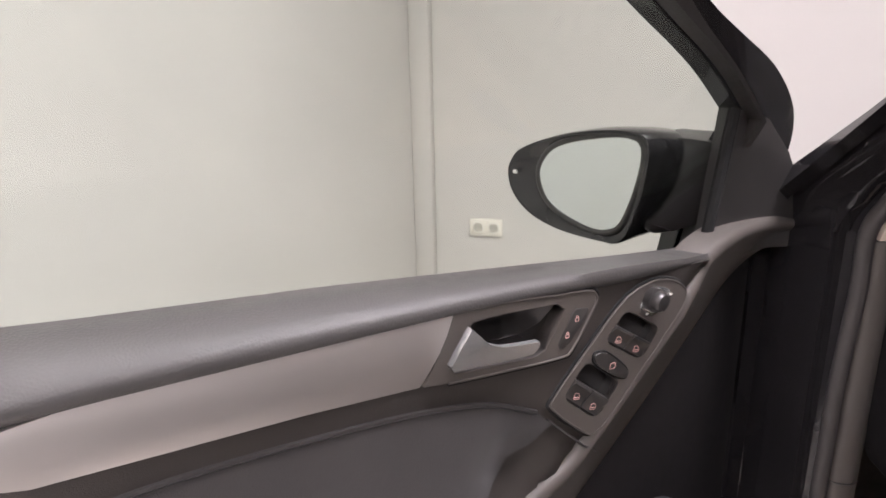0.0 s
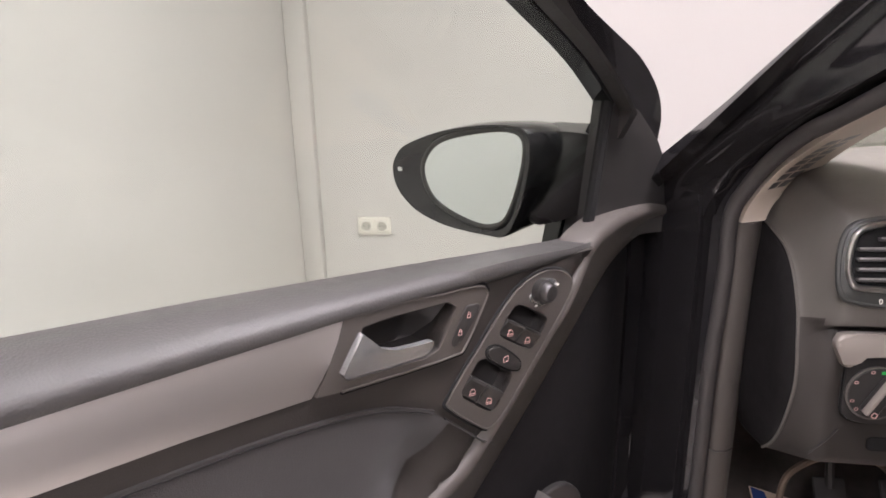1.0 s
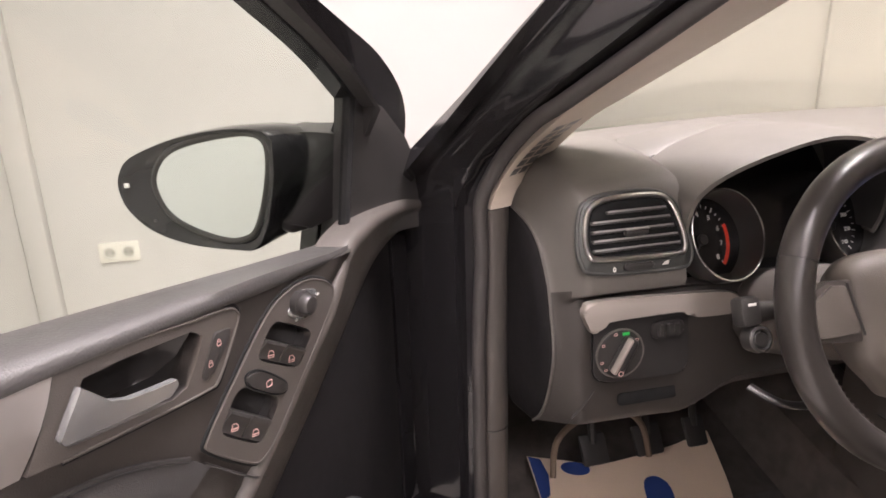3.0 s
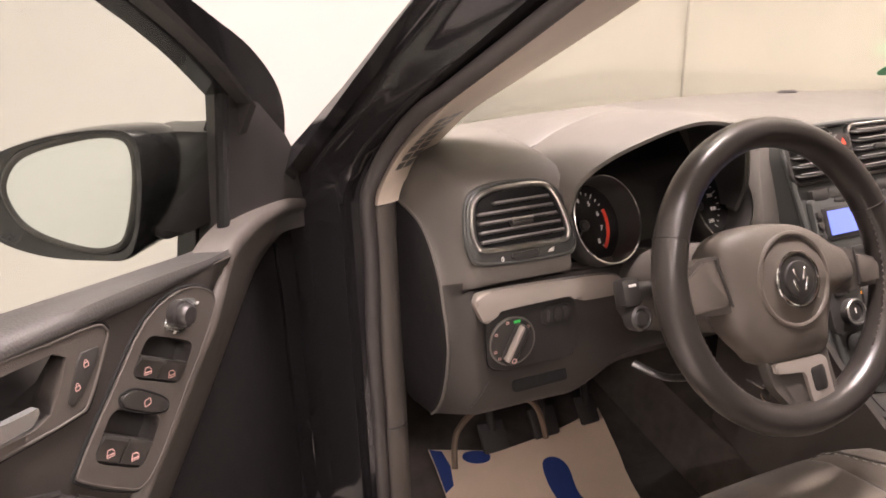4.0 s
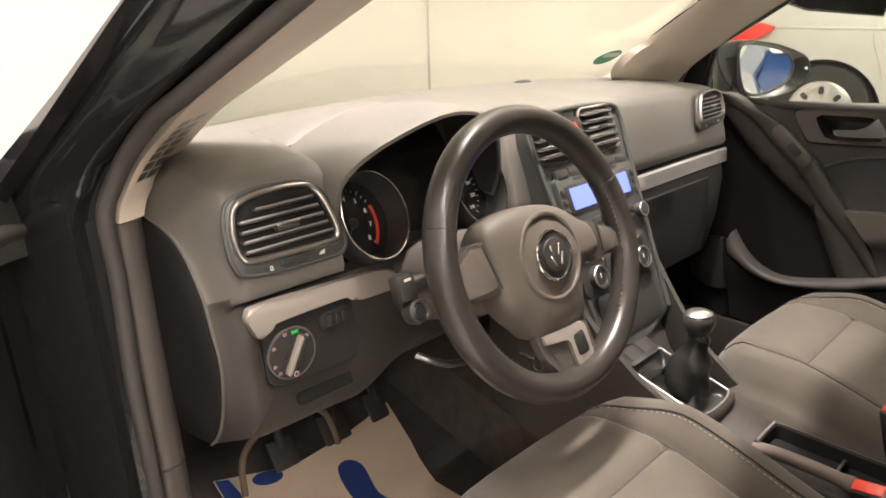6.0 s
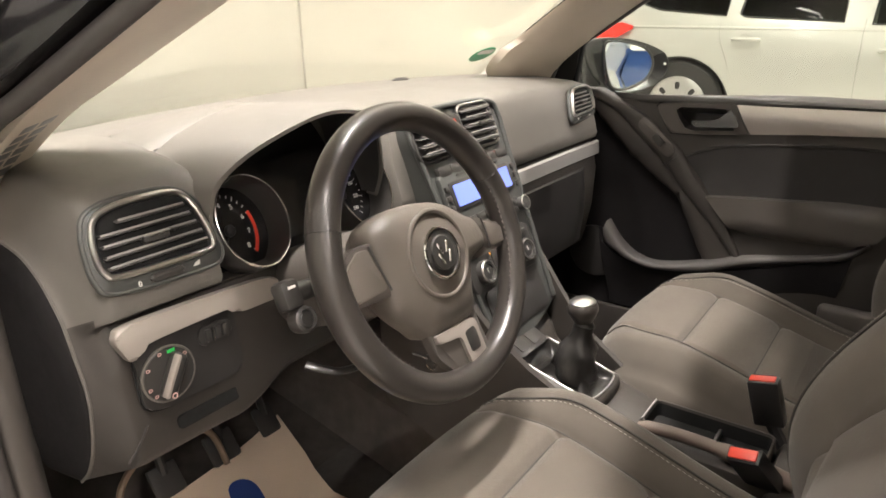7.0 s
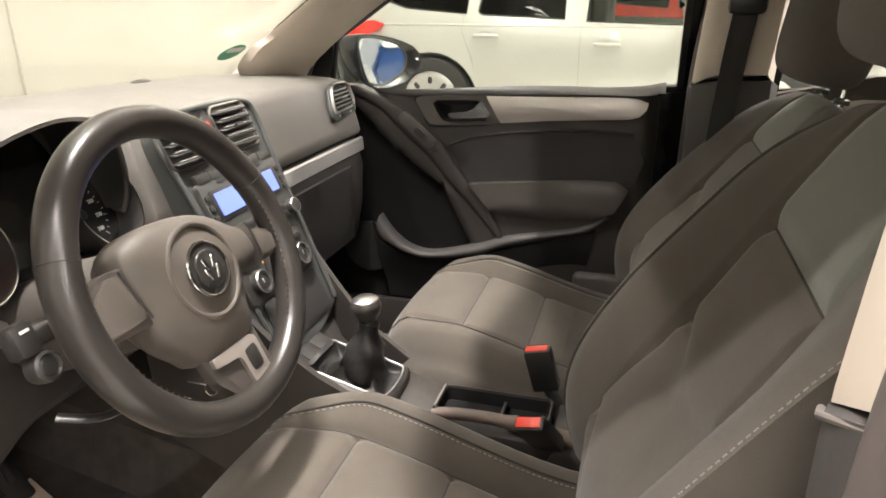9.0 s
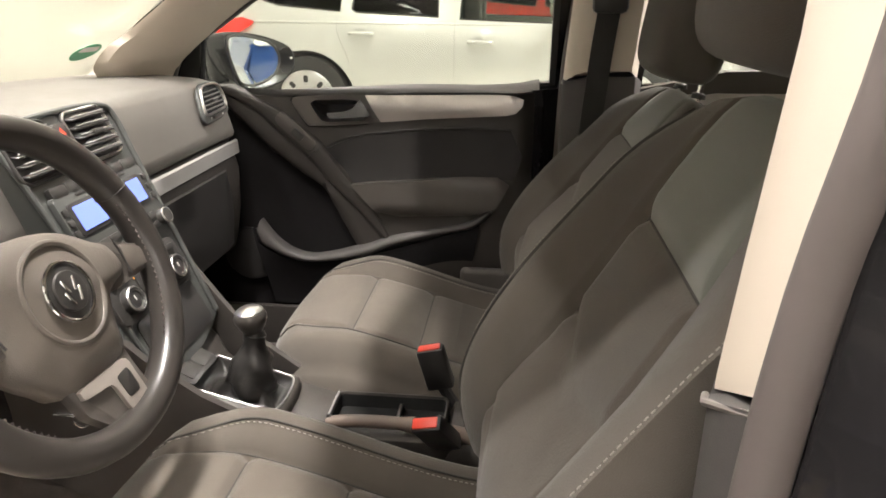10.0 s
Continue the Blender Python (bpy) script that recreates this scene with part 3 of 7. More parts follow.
    # hinge post below the pillar, and the dark trim inside it
    part("hinge_post", loft([[Vector((s * x, y, z)) for x, y in ((0.85, 0.590), (0.838, 0.518), (0.819, 0.498), (0.796, 0.449), (0.785, 0.438), (0.766, 0.446), (0.746, 0.434), (0.70, 0.48), (0.70, 0.64), (0.83, 0.66))] for z in (0.27, 0.40, 0.60, 0.80, 0.90, 0.955)]), PAINT, car, "black painted door hinge post", angle=50)
    part("kick_trim", loft([[Vector((s * x, y, z)) for x, y in ((0.741, 0.424), (0.733, 0.416), (0.715, 0.418), (0.700, 0.430), (0.690, 0.50), (0.735, 0.52))] for z in (0.28, 0.5, 0.7, 0.88, 0.9195)]), PLASTIC, car, "dark plastic trim beside the footwell", angle=60)
    part("trim_joint", tube(mirrored([(0.742, 0.421, 0.535), (0.731, 0.414, 0.535), (0.714, 0.416, 0.535), (0.699, 0.428, 0.535)], s), 0.0012, 5), SATIN, car)
    # middle pillar
    rows = [[Vector((s * (x - 0.30 * max(0, z - 1.15)), y - 0.075 * max(0, z - 1.0), z)) for x, y in ((0.80, -0.606), (0.765, -0.588), (0.721, -0.567), (0.712, -0.74), (0.80, -0.70))] for z in (0.27, 0.6, 0.95, 1.15, 1.43)]
    part("middle_pillar", loft(rows), PAINT, car, "black painted middle pillar")
    part("door_seal", tube(smooth_line([(s * 0.710, -0.554, 0.35), (s * 0.710, -0.556, 0.75), (s * 0.710, -0.560, 0.95), (s * 0.711, -0.567, 1.06), (s * 0.713, -0.583, 1.20), (s * 0.651, -0.602, 1.41)], 5), 0.0113, 16), SEAL, car, "taupe rubber door seal")
    trim = [[Vector((s * (x - 0.30 * max(0, z - 1.22)), y - 0.075 * max(0, z - 1.0), z + (0.47 * max(0, x - 0.637) + 0.9 * max(0, 0.647 - x) if z < 1.0 else 0))) for x, y in ((0.693, -0.566), (0.676, -0.561), (0.655, -0.5545), (0.640, -0.560), (0.622, -0.580), (0.612, -0.61), (0.612, -0.70), (0.66, -0.72), (0.70, -0.70))] for z in (0.978, 0.986, 1.05, 1.15, 1.30, 1.42)]
    part("pillar_trim", loft(trim), BEIGE, car, "pale beige moulded trim on the middle pillar", angle=60)
    low = [[Vector((s * x, y, z + (0.47 * max(0, x - 0.637) + 0.9 * max(0, 0.647 - x) if z > 0.95 else 0))) for x, y in ((0.700, -0.560), (0.680, -0.556), (0.656, -0.552), (0.634, -0.562), (0.620, -0.61), (0.62, -0.71), (0.66, -0.73), (0.70, -0.71))] for z in (0.28, 0.6, 0.93, 0.972)]
    part("pillar_trim", loft(low), TAUPE, car, "dark grey lower trim of the middle pillar", angle=60)
    part("trim_edge", tube([(s * 0.699, -0.562, 0.999), (s * 0.676, -0.557, 0.988), (s * 0.654, -0.551, 0.978), (s * 0.645, -0.554, 0.9765)], 0.0022, 8), TAUPELIGHT, car, "grey lip between the two pillar trims")
    # seat belt
    part("belt_strap", thicken(loft([[Vector((s * x, y, z)) for y in (y0 - 0.024, y0 + 0.024)] for x, y0, z in ((0.585, -0.64, 1.16), (0.60, -0.63, 1.05), (0.612, -0.62, 0.9), (0.615, -0.60, 0.55))], caps=False, ring_closed=False), lambda co, s=s: Vector((s * 0.002, 0, 0))), SATIN, car, "black woven seat belt strap")
    part("belt_guide", box(s * 0.592, -0.64, 1.155, 0.03, 0.075, 0.05, 0.012), SATIN, car, "black plastic belt guide")

# ---- doors ----
HINGE_X, HINGE_Y, OPEN = 0.88, 0.62, 42.0


def belt_height(s):
    return 0.9115 + 0.107 * (s - 0.229)


def pad_height(s):
    """Where the soft belt pad begins above the decor strip."""
    return lerp([(0.05, 0.918), (0.3, 0.930), (0.5, 0.942), (0.70, 0.953), (1.0, 0.963), (1.2, 0.963)], s)


BAR_EDGE = [(0.60, 0.69), (0.527, 0.743), (0.461, 0.795), (0.411, 0.844), (0.349, 0.906), (0.281, 0.947), (0.175, 0.956)]


def relief(s, h):
    """How far the inner panel stands into the cabin."""
    edge = lerp([(b, a) for a, b in BAR_EDGE], h) if h > 0.69 else 0.60 + 0.5 * (0.69 - h)
    n = -0.045 * smooth(0.0, 0.035, edge - s)
    n -= 0.05 * smooth(1.08, 1.14, s)
    n -= 0.062 * smooth(0.31, 0.06, s)
    n -= 0.024 * math.exp(-((s - 0.625) / 0.03) ** 2 - ((h - 0.745) / 0.035) ** 2)
    return n


INNER = [(0.075, 0.34), (0.07, 0.60), (0.078, 0.90), (0.10, 0.918), (0.30, 0.927), (0.50, 0.939), (0.70, 0.950), (1.0, 0.960), (1.12, 0.96), (1.135, 0.90), (1.12, 0.70), (1.07, 0.50), (1.0, 0.36), (0.85, 0.33), (0.2, 0.33)]
CLOTH_LINE = [(0.575, 0.79), (0.597, 0.812), (0.66, 0.842), (0.733, 0.858), (0.82, 0.868), (0.96, 0.876), (1.06, 0.872), (1.09, 0.80), (1.07, 0.735), (0.96, 0.738), (0.72, 0.718), (0.665, 0.715)]
BEZEL = [(0.700, 0.953), (0.637, 0.949), (0.579, 0.942), (0.532, 0.937), (0.519, 0.929), (0.521, 0.917), (0.551, 0.874), (0.570, 0.869), (0.632, 0.874), (0.708, 0.882), (0.735, 0.886), (0.715, 0.92)]
CAVITY = [(0.680, 0.938), (0.645, 0.938), (0.574, 0.932), (0.563, 0.923), (0.574, 0.902), (0.588, 0.883), (0.605, 0.879), (0.702, 0.890), (0.691, 0.92)]
LEVER = [(0.693, 0.941), (0.686, 0.934), (0.672, 0.919), (0.655, 0.911), (0.632, 0.907), (0.608, 0.904), (0.607, 0.899), (0.615, 0.891), (0.640, 0.893), (0.668, 0.896), (0.711, 0.901), (0.714, 0.907), (0.706, 0.922)]


# the driver's switch module and the crest beside it, (s, h) and (s, h, n)
MODULE = [(0.420, 0.925), (0.380, 0.911), (0.370, 0.889), (0.400, 0.853), (0.443, 0.812), (0.484, 0.772), (0.511, 0.757), (0.530, 0.766), (0.574, 0.807), (0.573, 0.822), (0.527, 0.866), (0.471, 0.914)]
WELLS = ([(0.471, 0.901), (0.411, 0.864), (0.442, 0.830), (0.503, 0.870)], [(0.528, 0.854), (0.472, 0.812), (0.510, 0.774), (0.562, 0.818)])
CREST = [(0.011, 0.904, -0.062), (0.108, 0.921, -0.052), (0.196, 0.928, -0.036), (0.261, 0.927, -0.020), (0.310, 0.918, -0.008), (0.341, 0.893, 0.0), (0.371, 0.863, 0.004), (0.402, 0.836, 0.004), (0.435, 0.806, 0.004), (0.466, 0.777, 0.004), (0.500, 0.747, 0.004), (0.540, 0.714, 0.004), (0.59, 0.690, 0.004), (0.70, 0.62, 0.0)]
FOOT = [(-0.02, 0.885, -0.088), (0.051, 0.880, -0.084), (0.124, 0.871, -0.075), (0.189, 0.856, -0.062), (0.236, 0.828, -0.055), (0.281, 0.795, -0.050), (0.323, 0.762, -0.047), (0.361, 0.728, -0.046), (0.397, 0.696, -0.046), (0.432, 0.665, -0.046), (0.465, 0.636, -0.046), (0.495, 0.61, -0.046), (0.53, 0.58, -0.046), (0.60, 0.53, -0.046)]


def rounded(quad, r=0.22, n=4):
    """A corner-rounded outline."""
    out = []
    q = [Vector(p) for p in quad]
    for i, p in enumerate(q):
        a, b = q[i - 1], q[(i + 1) % len(q)]
        p0, p1 = p.lerp(a, r), p.lerp(b, r)
        out += [tuple((1 - t) ** 2 * p0 + 2 * t * (1 - t) * p + t * t * p1) for t in (k / n for k in range(n + 1))]
    return out


def in_quad(quad, u, v):
    a, b, c, d = (Vector(p) for p in quad)
    return a.lerp(b, u).lerp(d.lerp(c, u), v)


def door(name, sx, label, front, opened):
    """sx: -1 the driver's, 1 the passenger's. Measures: s back from the hinge, h up, n into the cabin."""
    def P(s, h, n=0.0):
        if sx > 0:
            h -= 0.014 * smooth(0.3, 0.8, s) * smooth(0.70, 0.90, h) + 0.028 * smooth(0.6, 1.12, s) * smooth(0.955, 1.0, h)
        return Vector((-sx * (HINGE_X - 0.70 + n), -s, h))

    def on(s, h, n=0.0):
        """A frame on the panel: local x towards the hinge, y up, z into the cabin."""
        m = Matrix(((0, 0, -sx, 0), (1, 0, 0, 0), (0, 1, 0, 0), (0, 0, 0, 1)))
        return Matrix.Translation(P(s, h, n)) @ m

    def flat(pts, n, thick, bev=0.0):
        """An outline in (s, h) as a raised plate."""
        cs, ch = sum(p[0] for p in pts) / len(pts), sum(p[1] for p in pts) / len(pts)
        return plate([(-(p[0] - cs), p[1] - ch) for p in pts], thick, bev, on(cs, ch, n))

    inward = Vector((-sx, 0, 0))
    line = [tuple(v) for v in smooth_line(MODULE, 3, True)]
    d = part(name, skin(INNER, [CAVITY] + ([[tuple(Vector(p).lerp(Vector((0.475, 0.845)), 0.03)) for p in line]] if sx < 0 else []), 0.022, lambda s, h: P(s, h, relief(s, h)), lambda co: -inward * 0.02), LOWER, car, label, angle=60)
    d.matrix_basis = Matrix.Translation((sx * HINGE_X, HINGE_Y, 0)) @ Matrix.Rotation(radians(sx * opened), 4, "Z")
    d.data.materials.append(DOORDARK)  # faces sunk ahead of the pull bar take the darker material
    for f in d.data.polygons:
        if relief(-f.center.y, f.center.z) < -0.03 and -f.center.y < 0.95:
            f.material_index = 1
    # frame and outer sheet
    outer = [(0.05, 0.31), (0.028, 0.42), (0.02, 0.72)] + [tuple(v) for v in smooth_line(front[0], 4)] + [(0.62, 1.385), (0.76, 1.40), (1.05, 1.40), (1.17, 1.385), (1.205, 1.33), (1.21, 0.9), (1.195, 0.55), (1.13, 0.38), (1.05, 0.31)]
    window = [(front[3], belt_height(0.285) - 0.05)] + [tuple(v) for v in smooth_line(front[1], 3)] + [(0.66, 1.32), (0.78, 1.36), (1.05, 1.36), (1.12, 1.345), (1.145, 1.30), (1.150, belt_height(1.15) - 0.05)]
    skin_at = lambda s, h, inset=0.0: Vector((sx * (half_width(HINGE_Y - s, h) - HINGE_X - inset), -s, h))
    part("outer_panel", skin(outer, [window], 0.06, skin_at, lambda co: inward * 0.03), PAINT, d, "glossy black painted door sheet")
    part("window_frame", skin(window_ring(window, 0.016), [window], 0.05, lambda s, h: skin_at(s, h, 0.036), lambda co: inward * 0.022), RUBBER, d, "black rubber-lined window frame")
    part("window_pane", skin(window, [], 0.04, lambda s, h: skin_at(s, h, 0.028), lambda co: inward * 0.004), GLASS, d, "raised green-tinted side window").visible_shadow = False
    sail = front[2]
    part("sail_trim", skin(sail, [], 0.03, lambda s, h: P(s, h, -0.06), lambda co: -inward * 0.03), SATIN, d, "dark triangular plastic trim at the mirror foot")
    part("window_channel", tube([P(front[3] + 0.056, 0.915, -0.056), P(front[3] + 0.018, 1.100, -0.058)] if sx < 0 else [P(0.252, 0.915, -0.06), P(0.270, 1.066, -0.075)], 0.008, 8), BLACK, d, "black window guide rail")
    # soft pad below the glass
    rows = []
    for q in np.linspace(0.012 if sx < 0 else 0.13, 1.125, 52):
        lo, hi = pad_height(q), belt_height(q)
        back, dip, k = -0.05 * smooth(1.07, 1.125, q), 0.0, 1.0
        if sx < 0:  # the pad runs out over the mirror foot
            k = 0.2 + 0.8 * smooth(0.28, 0.50, q)
            lo = lerp([(0.01, 0.9025), (0.108, 0.9195), (0.196, 0.9265), (0.261, 0.9265), (0.32, 0.930), (0.5, 0.942)], q) if q < 0.5 else lo
            hi = max(hi, lerp([(0.0, 0.907), (0.15, 0.917), (0.25, 0.9205), (0.32, 0.925), (0.46, 0.938), (0.6, 0.954), (0.8, 0.976), (1.2, 1.012)], q))
            dip = lerp([(0.01, -0.062), (0.108, -0.052), (0.196, -0.036), (0.261, -0.02), (0.31, -0.008), (0.36, 0.0), (1.2, 0.0)], q) - 0.006 * (1 - k)
        else:
            back -= 0.12 * smooth(0.50, 0.18, q)
        e = max(0.0, -dip) / 0.064
        rows.append([P(q, z, (n + back) if n < -0.05 else n * (1 - e) + back + dip) for n, z in ((-0.012, lo - 0.014), (0.004, lo - 0.006 * k), (0.009 * k, lo + 0.003 * k), (0.004 * k, lo + 0.012 * k), (-0.010, lo + 0.35 * (hi - lo) + 0.011 * k), (-0.035, lo + 0.7 * (hi - lo) + 0.009 * k), (-0.064, hi + 0.003 * k), (-0.076, hi - 0.004), (-0.080, hi - 0.03), (-0.03, lo - 0.03))])
    part("belt_pad", loft(rows), DASHGRAIN, d, "dark grained soft pad along the window", angle=60)
    # silver strip
    top = [(0.702, 0.9505), (0.80, 0.957), (0.90, 0.960), (1.0, 0.960), (1.065, 0.954), (1.088, 0.945)]
    low = [(1.085, 0.930), (1.07, 0.914), (1.05, 0.908), (0.95, 0.902), (0.85, 0.896), (0.738, 0.885)]
    strip = top + low
    part("silver_strip", skin(strip, [], 0.018, lambda s, h: P(s, h, 0.002 + 0.008 * math.sin(math.pi * min(1, max(0, (h - 0.885) / 0.08))) - 0.05 * smooth(1.08, 1.14, s)), lambda co: -inward * 0.014), SILVER, d, "brushed silver decor strip", angle=60)
    # cloth panel with a sewn edge
    part("cloth_panel", skin(CLOTH_LINE, [], 0.025, lambda s, h: P(s, h, 0.004 + relief(s, h)), lambda co: -inward * 0.012), DOORCLOTH, d, "dark woven cloth panel")
    part("cloth_seam", tube(smooth_line([P(s, h, relief(s, h) + 0.004) for s, h in CLOTH_LINE[1:7]], 5), 0.0028, 6), SATIN, d)
    # handle bowl
    part("bowl_wall", loft([[P(s, h, n) for s, h in CAVITY] for n in (0.003, -0.056)], caps=False), SATIN, d)
    part("handle_bezel", skin(BEZEL, [CAVITY], 0.012, lambda s, h: P(s, h, 0.006), lambda co: -inward * 0.02), PLASTIC, d, "dark plastic surround of the door handle")
    part("bezel_rim", tube(smooth_line([P(q, h, 0.0062) for q, h in BEZEL[:10]], 4), 0.0014, 8), PLASTIC, d, "raised rim of the surround")
    part("bezel_gap", tube(smooth_line([P(q + 0.0028 * (1 if q > 0.6 else -1) * (q < 0.6), h + (0.0028 if h > 0.91 else -0.0028), 0.0040) for q, h in BEZEL[:10]], 4), 0.0016, 6), BLACK, d)
    part("handle_bowl", skin(CAVITY, [], 0.012, lambda s, h: P(s, h, -0.05 + 0.04 * smooth(0.0, 1.0, (0.60 - s) / 0.04)), lambda co: -inward * 0.008), SATIN, d, "black hollow behind the handle")
    part("door_handle", skin(LEVER, [], 0.008, lambda s, h: P(s, h, 0.018 + 0.006 * smooth(0.885, 0.93, h)), lambda co: -inward * 0.008), HANDLE, d, "satin chrome door handle")
    if sx < 0:
        part("lock_button", flat(rounded([(0.551, 0.921), (0.531, 0.918), (0.532, 0.910), (0.559, 0.882), (0.569, 0.879), (0.572, 0.885)], 0.2), 0.005, 0.003, 0.0012), HARD, d, "black central locking rocker")
        for s, h in ((0.548, 0.909), (0.561, 0.893)):
            part("lock_symbol", rim(rrect(0.0046, 0.0038, 0.001, 3), 0.0005, 0.0004, on(s, h, 0.0085), 4), REDPRINT, d)
            part("lock_symbol", tube([on(s, h, 0.0085) @ Vector((0.0017 * math.cos(a), 0.002 + 0.0026 * math.sin(a), 0.0003)) for a in np.linspace(0, math.pi, 8)], 0.0004, 4), REDPRINT, d)
    # pull bar from the belt down to the armrest
    if sx > 0:
        raw = lambda v, n: Vector((-(HINGE_X - 0.70 + n), -v.x, v.y))
        rear = smooth_line([(0.36, 0.955), (0.459, 0.913), (0.509, 0.882), (0.585, 0.819), (0.629, 0.754), (0.696, 0.675), (0.757, 0.566)], 5)
        fore = smooth_line([(0.29, 0.955), (0.403, 0.904), (0.464, 0.849), (0.545, 0.775), (0.600, 0.710), (0.670, 0.640), (0.743, 0.557)], 5)
        part("pull_bar", loft([[raw(f, -0.05), raw(f, -0.006), raw(f.lerp(r, 0.10), 0.006), raw(f.lerp(r, 0.3), 0.010), raw(f.lerp(r, 0.7), 0.012), raw(f.lerp(r, 0.92), 0.009), raw(r, 0.0), raw(r, -0.03)] for f, r in zip(fore, rear)]), LOWER, d, "dark sloping pull bar", angle=50)
        part("bar_joint", tube([raw(Vector(q), n) for q, n in (((0.589, 0.817), 0.004), ((0.575, 0.803), 0.0125), ((0.552, 0.783), 0.0115), ((0.54, 0.777), 0.004))], 0.0014, 6), SATIN, d)
    else:
        crest, foot = smooth_line(CREST, 5), smooth_line(FOOT, 5)
        rings = []
        for i, (c, f) in enumerate(zip(crest, foot)):
            t = crest[min(i + 1, len(crest) - 1)] - crest[max(i - 1, 0)]
            side = Vector((-t.y, t.x, 0)).normalized()  # up and back, away from the foot
            if side.y < 0:
                side = -side
            out = (f - c).normalized()
            ring = [c + side * 0.016 + Vector((0, 0, -0.006)), c + side * 0.010 + Vector((0, 0, 0.0005)), c + side * 0.004 + Vector((0, 0, 0.002)), c + out * 0.002 + Vector((0, 0, 0.0015)), c + out * 0.008 + Vector((0, 0, 0.001)), c.lerp(f, 0.5) + Vector((0, 0, 0.003)), c.lerp(f, 0.92), f + Vector((0, 0, -0.004)), f + Vector((0, 0, -0.03)), c + side * 0.012 + Vector((0, 0, -0.05))]
            rings.append([P(v.x, v.y, v.z) for v in ring])
        part("door_grip", loft(rings), PLASTIC, d, "dark sloping grip with a rounded crest", angle=50)
        part("grip_joint", tube([P(0.580, 0.796, 0.0025), P(0.553, 0.770, 0.004), P(0.525, 0.744, 0.0045), P(0.508, 0.733, 0.004), P(0.488, 0.712, -0.012), P(0.47, 0.695, -0.026)], 0.0014, 6), SATIN, d)
    # armrest, pocket and its pale lip
    part("armrest", skin([(0.66, 0.715), (0.72, 0.722), (0.95, 0.742), (1.03, 0.742), (1.06, 0.72), (1.03, 0.665), (0.96, 0.64), (0.78, 0.628), (0.72, 0.645)], [], 0.02,
         lambda s, h: P(s, h, 0.026 * smooth(0.0, 0.03, h - 0.625) * smooth(0, 0.03, 1.07 - s) * smooth(-0.002, 0.012, 0.745 - h)), lambda co: -inward * 0.03), PLASTIC, d, "dark padded armrest", angle=60)
    up = smooth_line([(0.412, 0.612), (0.430, 0.585), (0.455, 0.556), (0.495, 0.529), (0.56, 0.519), (0.69, 0.551), (0.762, 0.577), (0.881, 0.601), (0.957, 0.620), (1.009, 0.655)], 4)
    low = smooth_line([(0.404, 0.575), (0.412, 0.550), (0.440, 0.532), (0.480, 0.514), (0.55, 0.503), (0.681, 0.522), (0.764, 0.553), (0.881, 0.583), (0.970, 0.606), (1.020, 0.648)], 4)
    part("pocket_lip", loft([[P(u.x, u.y, n - 0.03), P(u.x, u.y, n), P(*u.lerp(l, 0.3), n + 0.008), P(*u.lerp(l, 0.7), n + 0.008), P(l.x, l.y, n + 0.002), P(l.x, l.y, n - 0.03)] for u, l, n in ((u, l, 0.026 - 0.020 * smooth(0.6, 0.95, u.x)) for u, l in zip(up, low))]), TAUPE, d, "grey rounded lip of the door pocket", angle=60)
    part("door_pocket", skin([(0.39, 0.59), (0.40, 0.55), (0.45, 0.52), (0.55, 0.50), (0.74, 0.535), (0.915, 0.588), (0.99, 0.62), (0.96, 0.45), (0.90, 0.36), (0.42, 0.36)], [], 0.03, lambda s, h: P(s, h, 0.026 - 0.020 * smooth(0.6, 0.95, s) - 0.04 * smooth(0, 0.2, 0.56 - h)), lambda co: -inward * 0.02), DOORDARK, d, "dark plastic door pocket")
    part("speaker_grille", disc(0.075, 0.01, 32, 0.004, on(0.36, 0.50, -0.03)), SATIN, d, "round black loudspeaker grille")
    # rear shut face
    part("shut_face", thicken(loft([[P(1.118, z, -0.03), P(1.150, z, -0.055), P(1.180, z, -0.075), skin_at(1.19, z, 0.032)] for z in np.linspace(0.40, 0.985, 8)], caps=False, ring_closed=False), lambda co: Vector((0, 0.012, 0))), PAINT, d, "black painted rear edge of the door")
    # switches
    if sx < 0:
        part("switch_panel", skin(line, [rounded(w) for w in WELLS], 0.012, lambda s, h: P(s, h, 0.006), lambda co: -inward * 0.010), PLASTIC, d, "dark grey switch panel let into the door grip")
        part("panel_rim", tube([P(*p, 0.0055) for p in line], 0.0013, 8, closed=True), PLASTIC, d)
        part("panel_gap", tube([P(*(Vector(p) + (Vector(p) - Vector((0.475, 0.845))).normalized() * 0.0025), 0.0025) for p in line], 0.0018, 6, closed=True), BLACK, d)
        part("mirror_knob_base", flat(rounded([(0.396, 0.909), (0.428, 0.920), (0.455, 0.899), (0.424, 0.880)], 0.35), 0.0062, 0.0016, 0.0006), HANDLE, d, "silver plate under the mirror knob")
        part("mirror_knob", lathe([(0.0155, 0.0), (0.0155, 0.010), (0.013, 0.012), (0.0125, 0.020), (0.010, 0.0235), (0.0001, 0.0245)], 28, on(0.433, 0.906, 0.0075) @ Matrix.Diagonal((0.92, 0.92, 0.8, 1))), SATIN, d, "black round mirror adjuster knob")
        for ds, dh in ((0.018, -0.012), (-0.021, 0.004)):
            part("knob_mark", flat(rounded([(0.421 + ds - 0.003, 0.900 + dh), (0.421 + ds, 0.902 + dh), (0.421 + ds + 0.003, 0.900 + dh), (0.421 + ds, 0.898 + dh)]), 0.0079, 0.0005), WHITE, d)
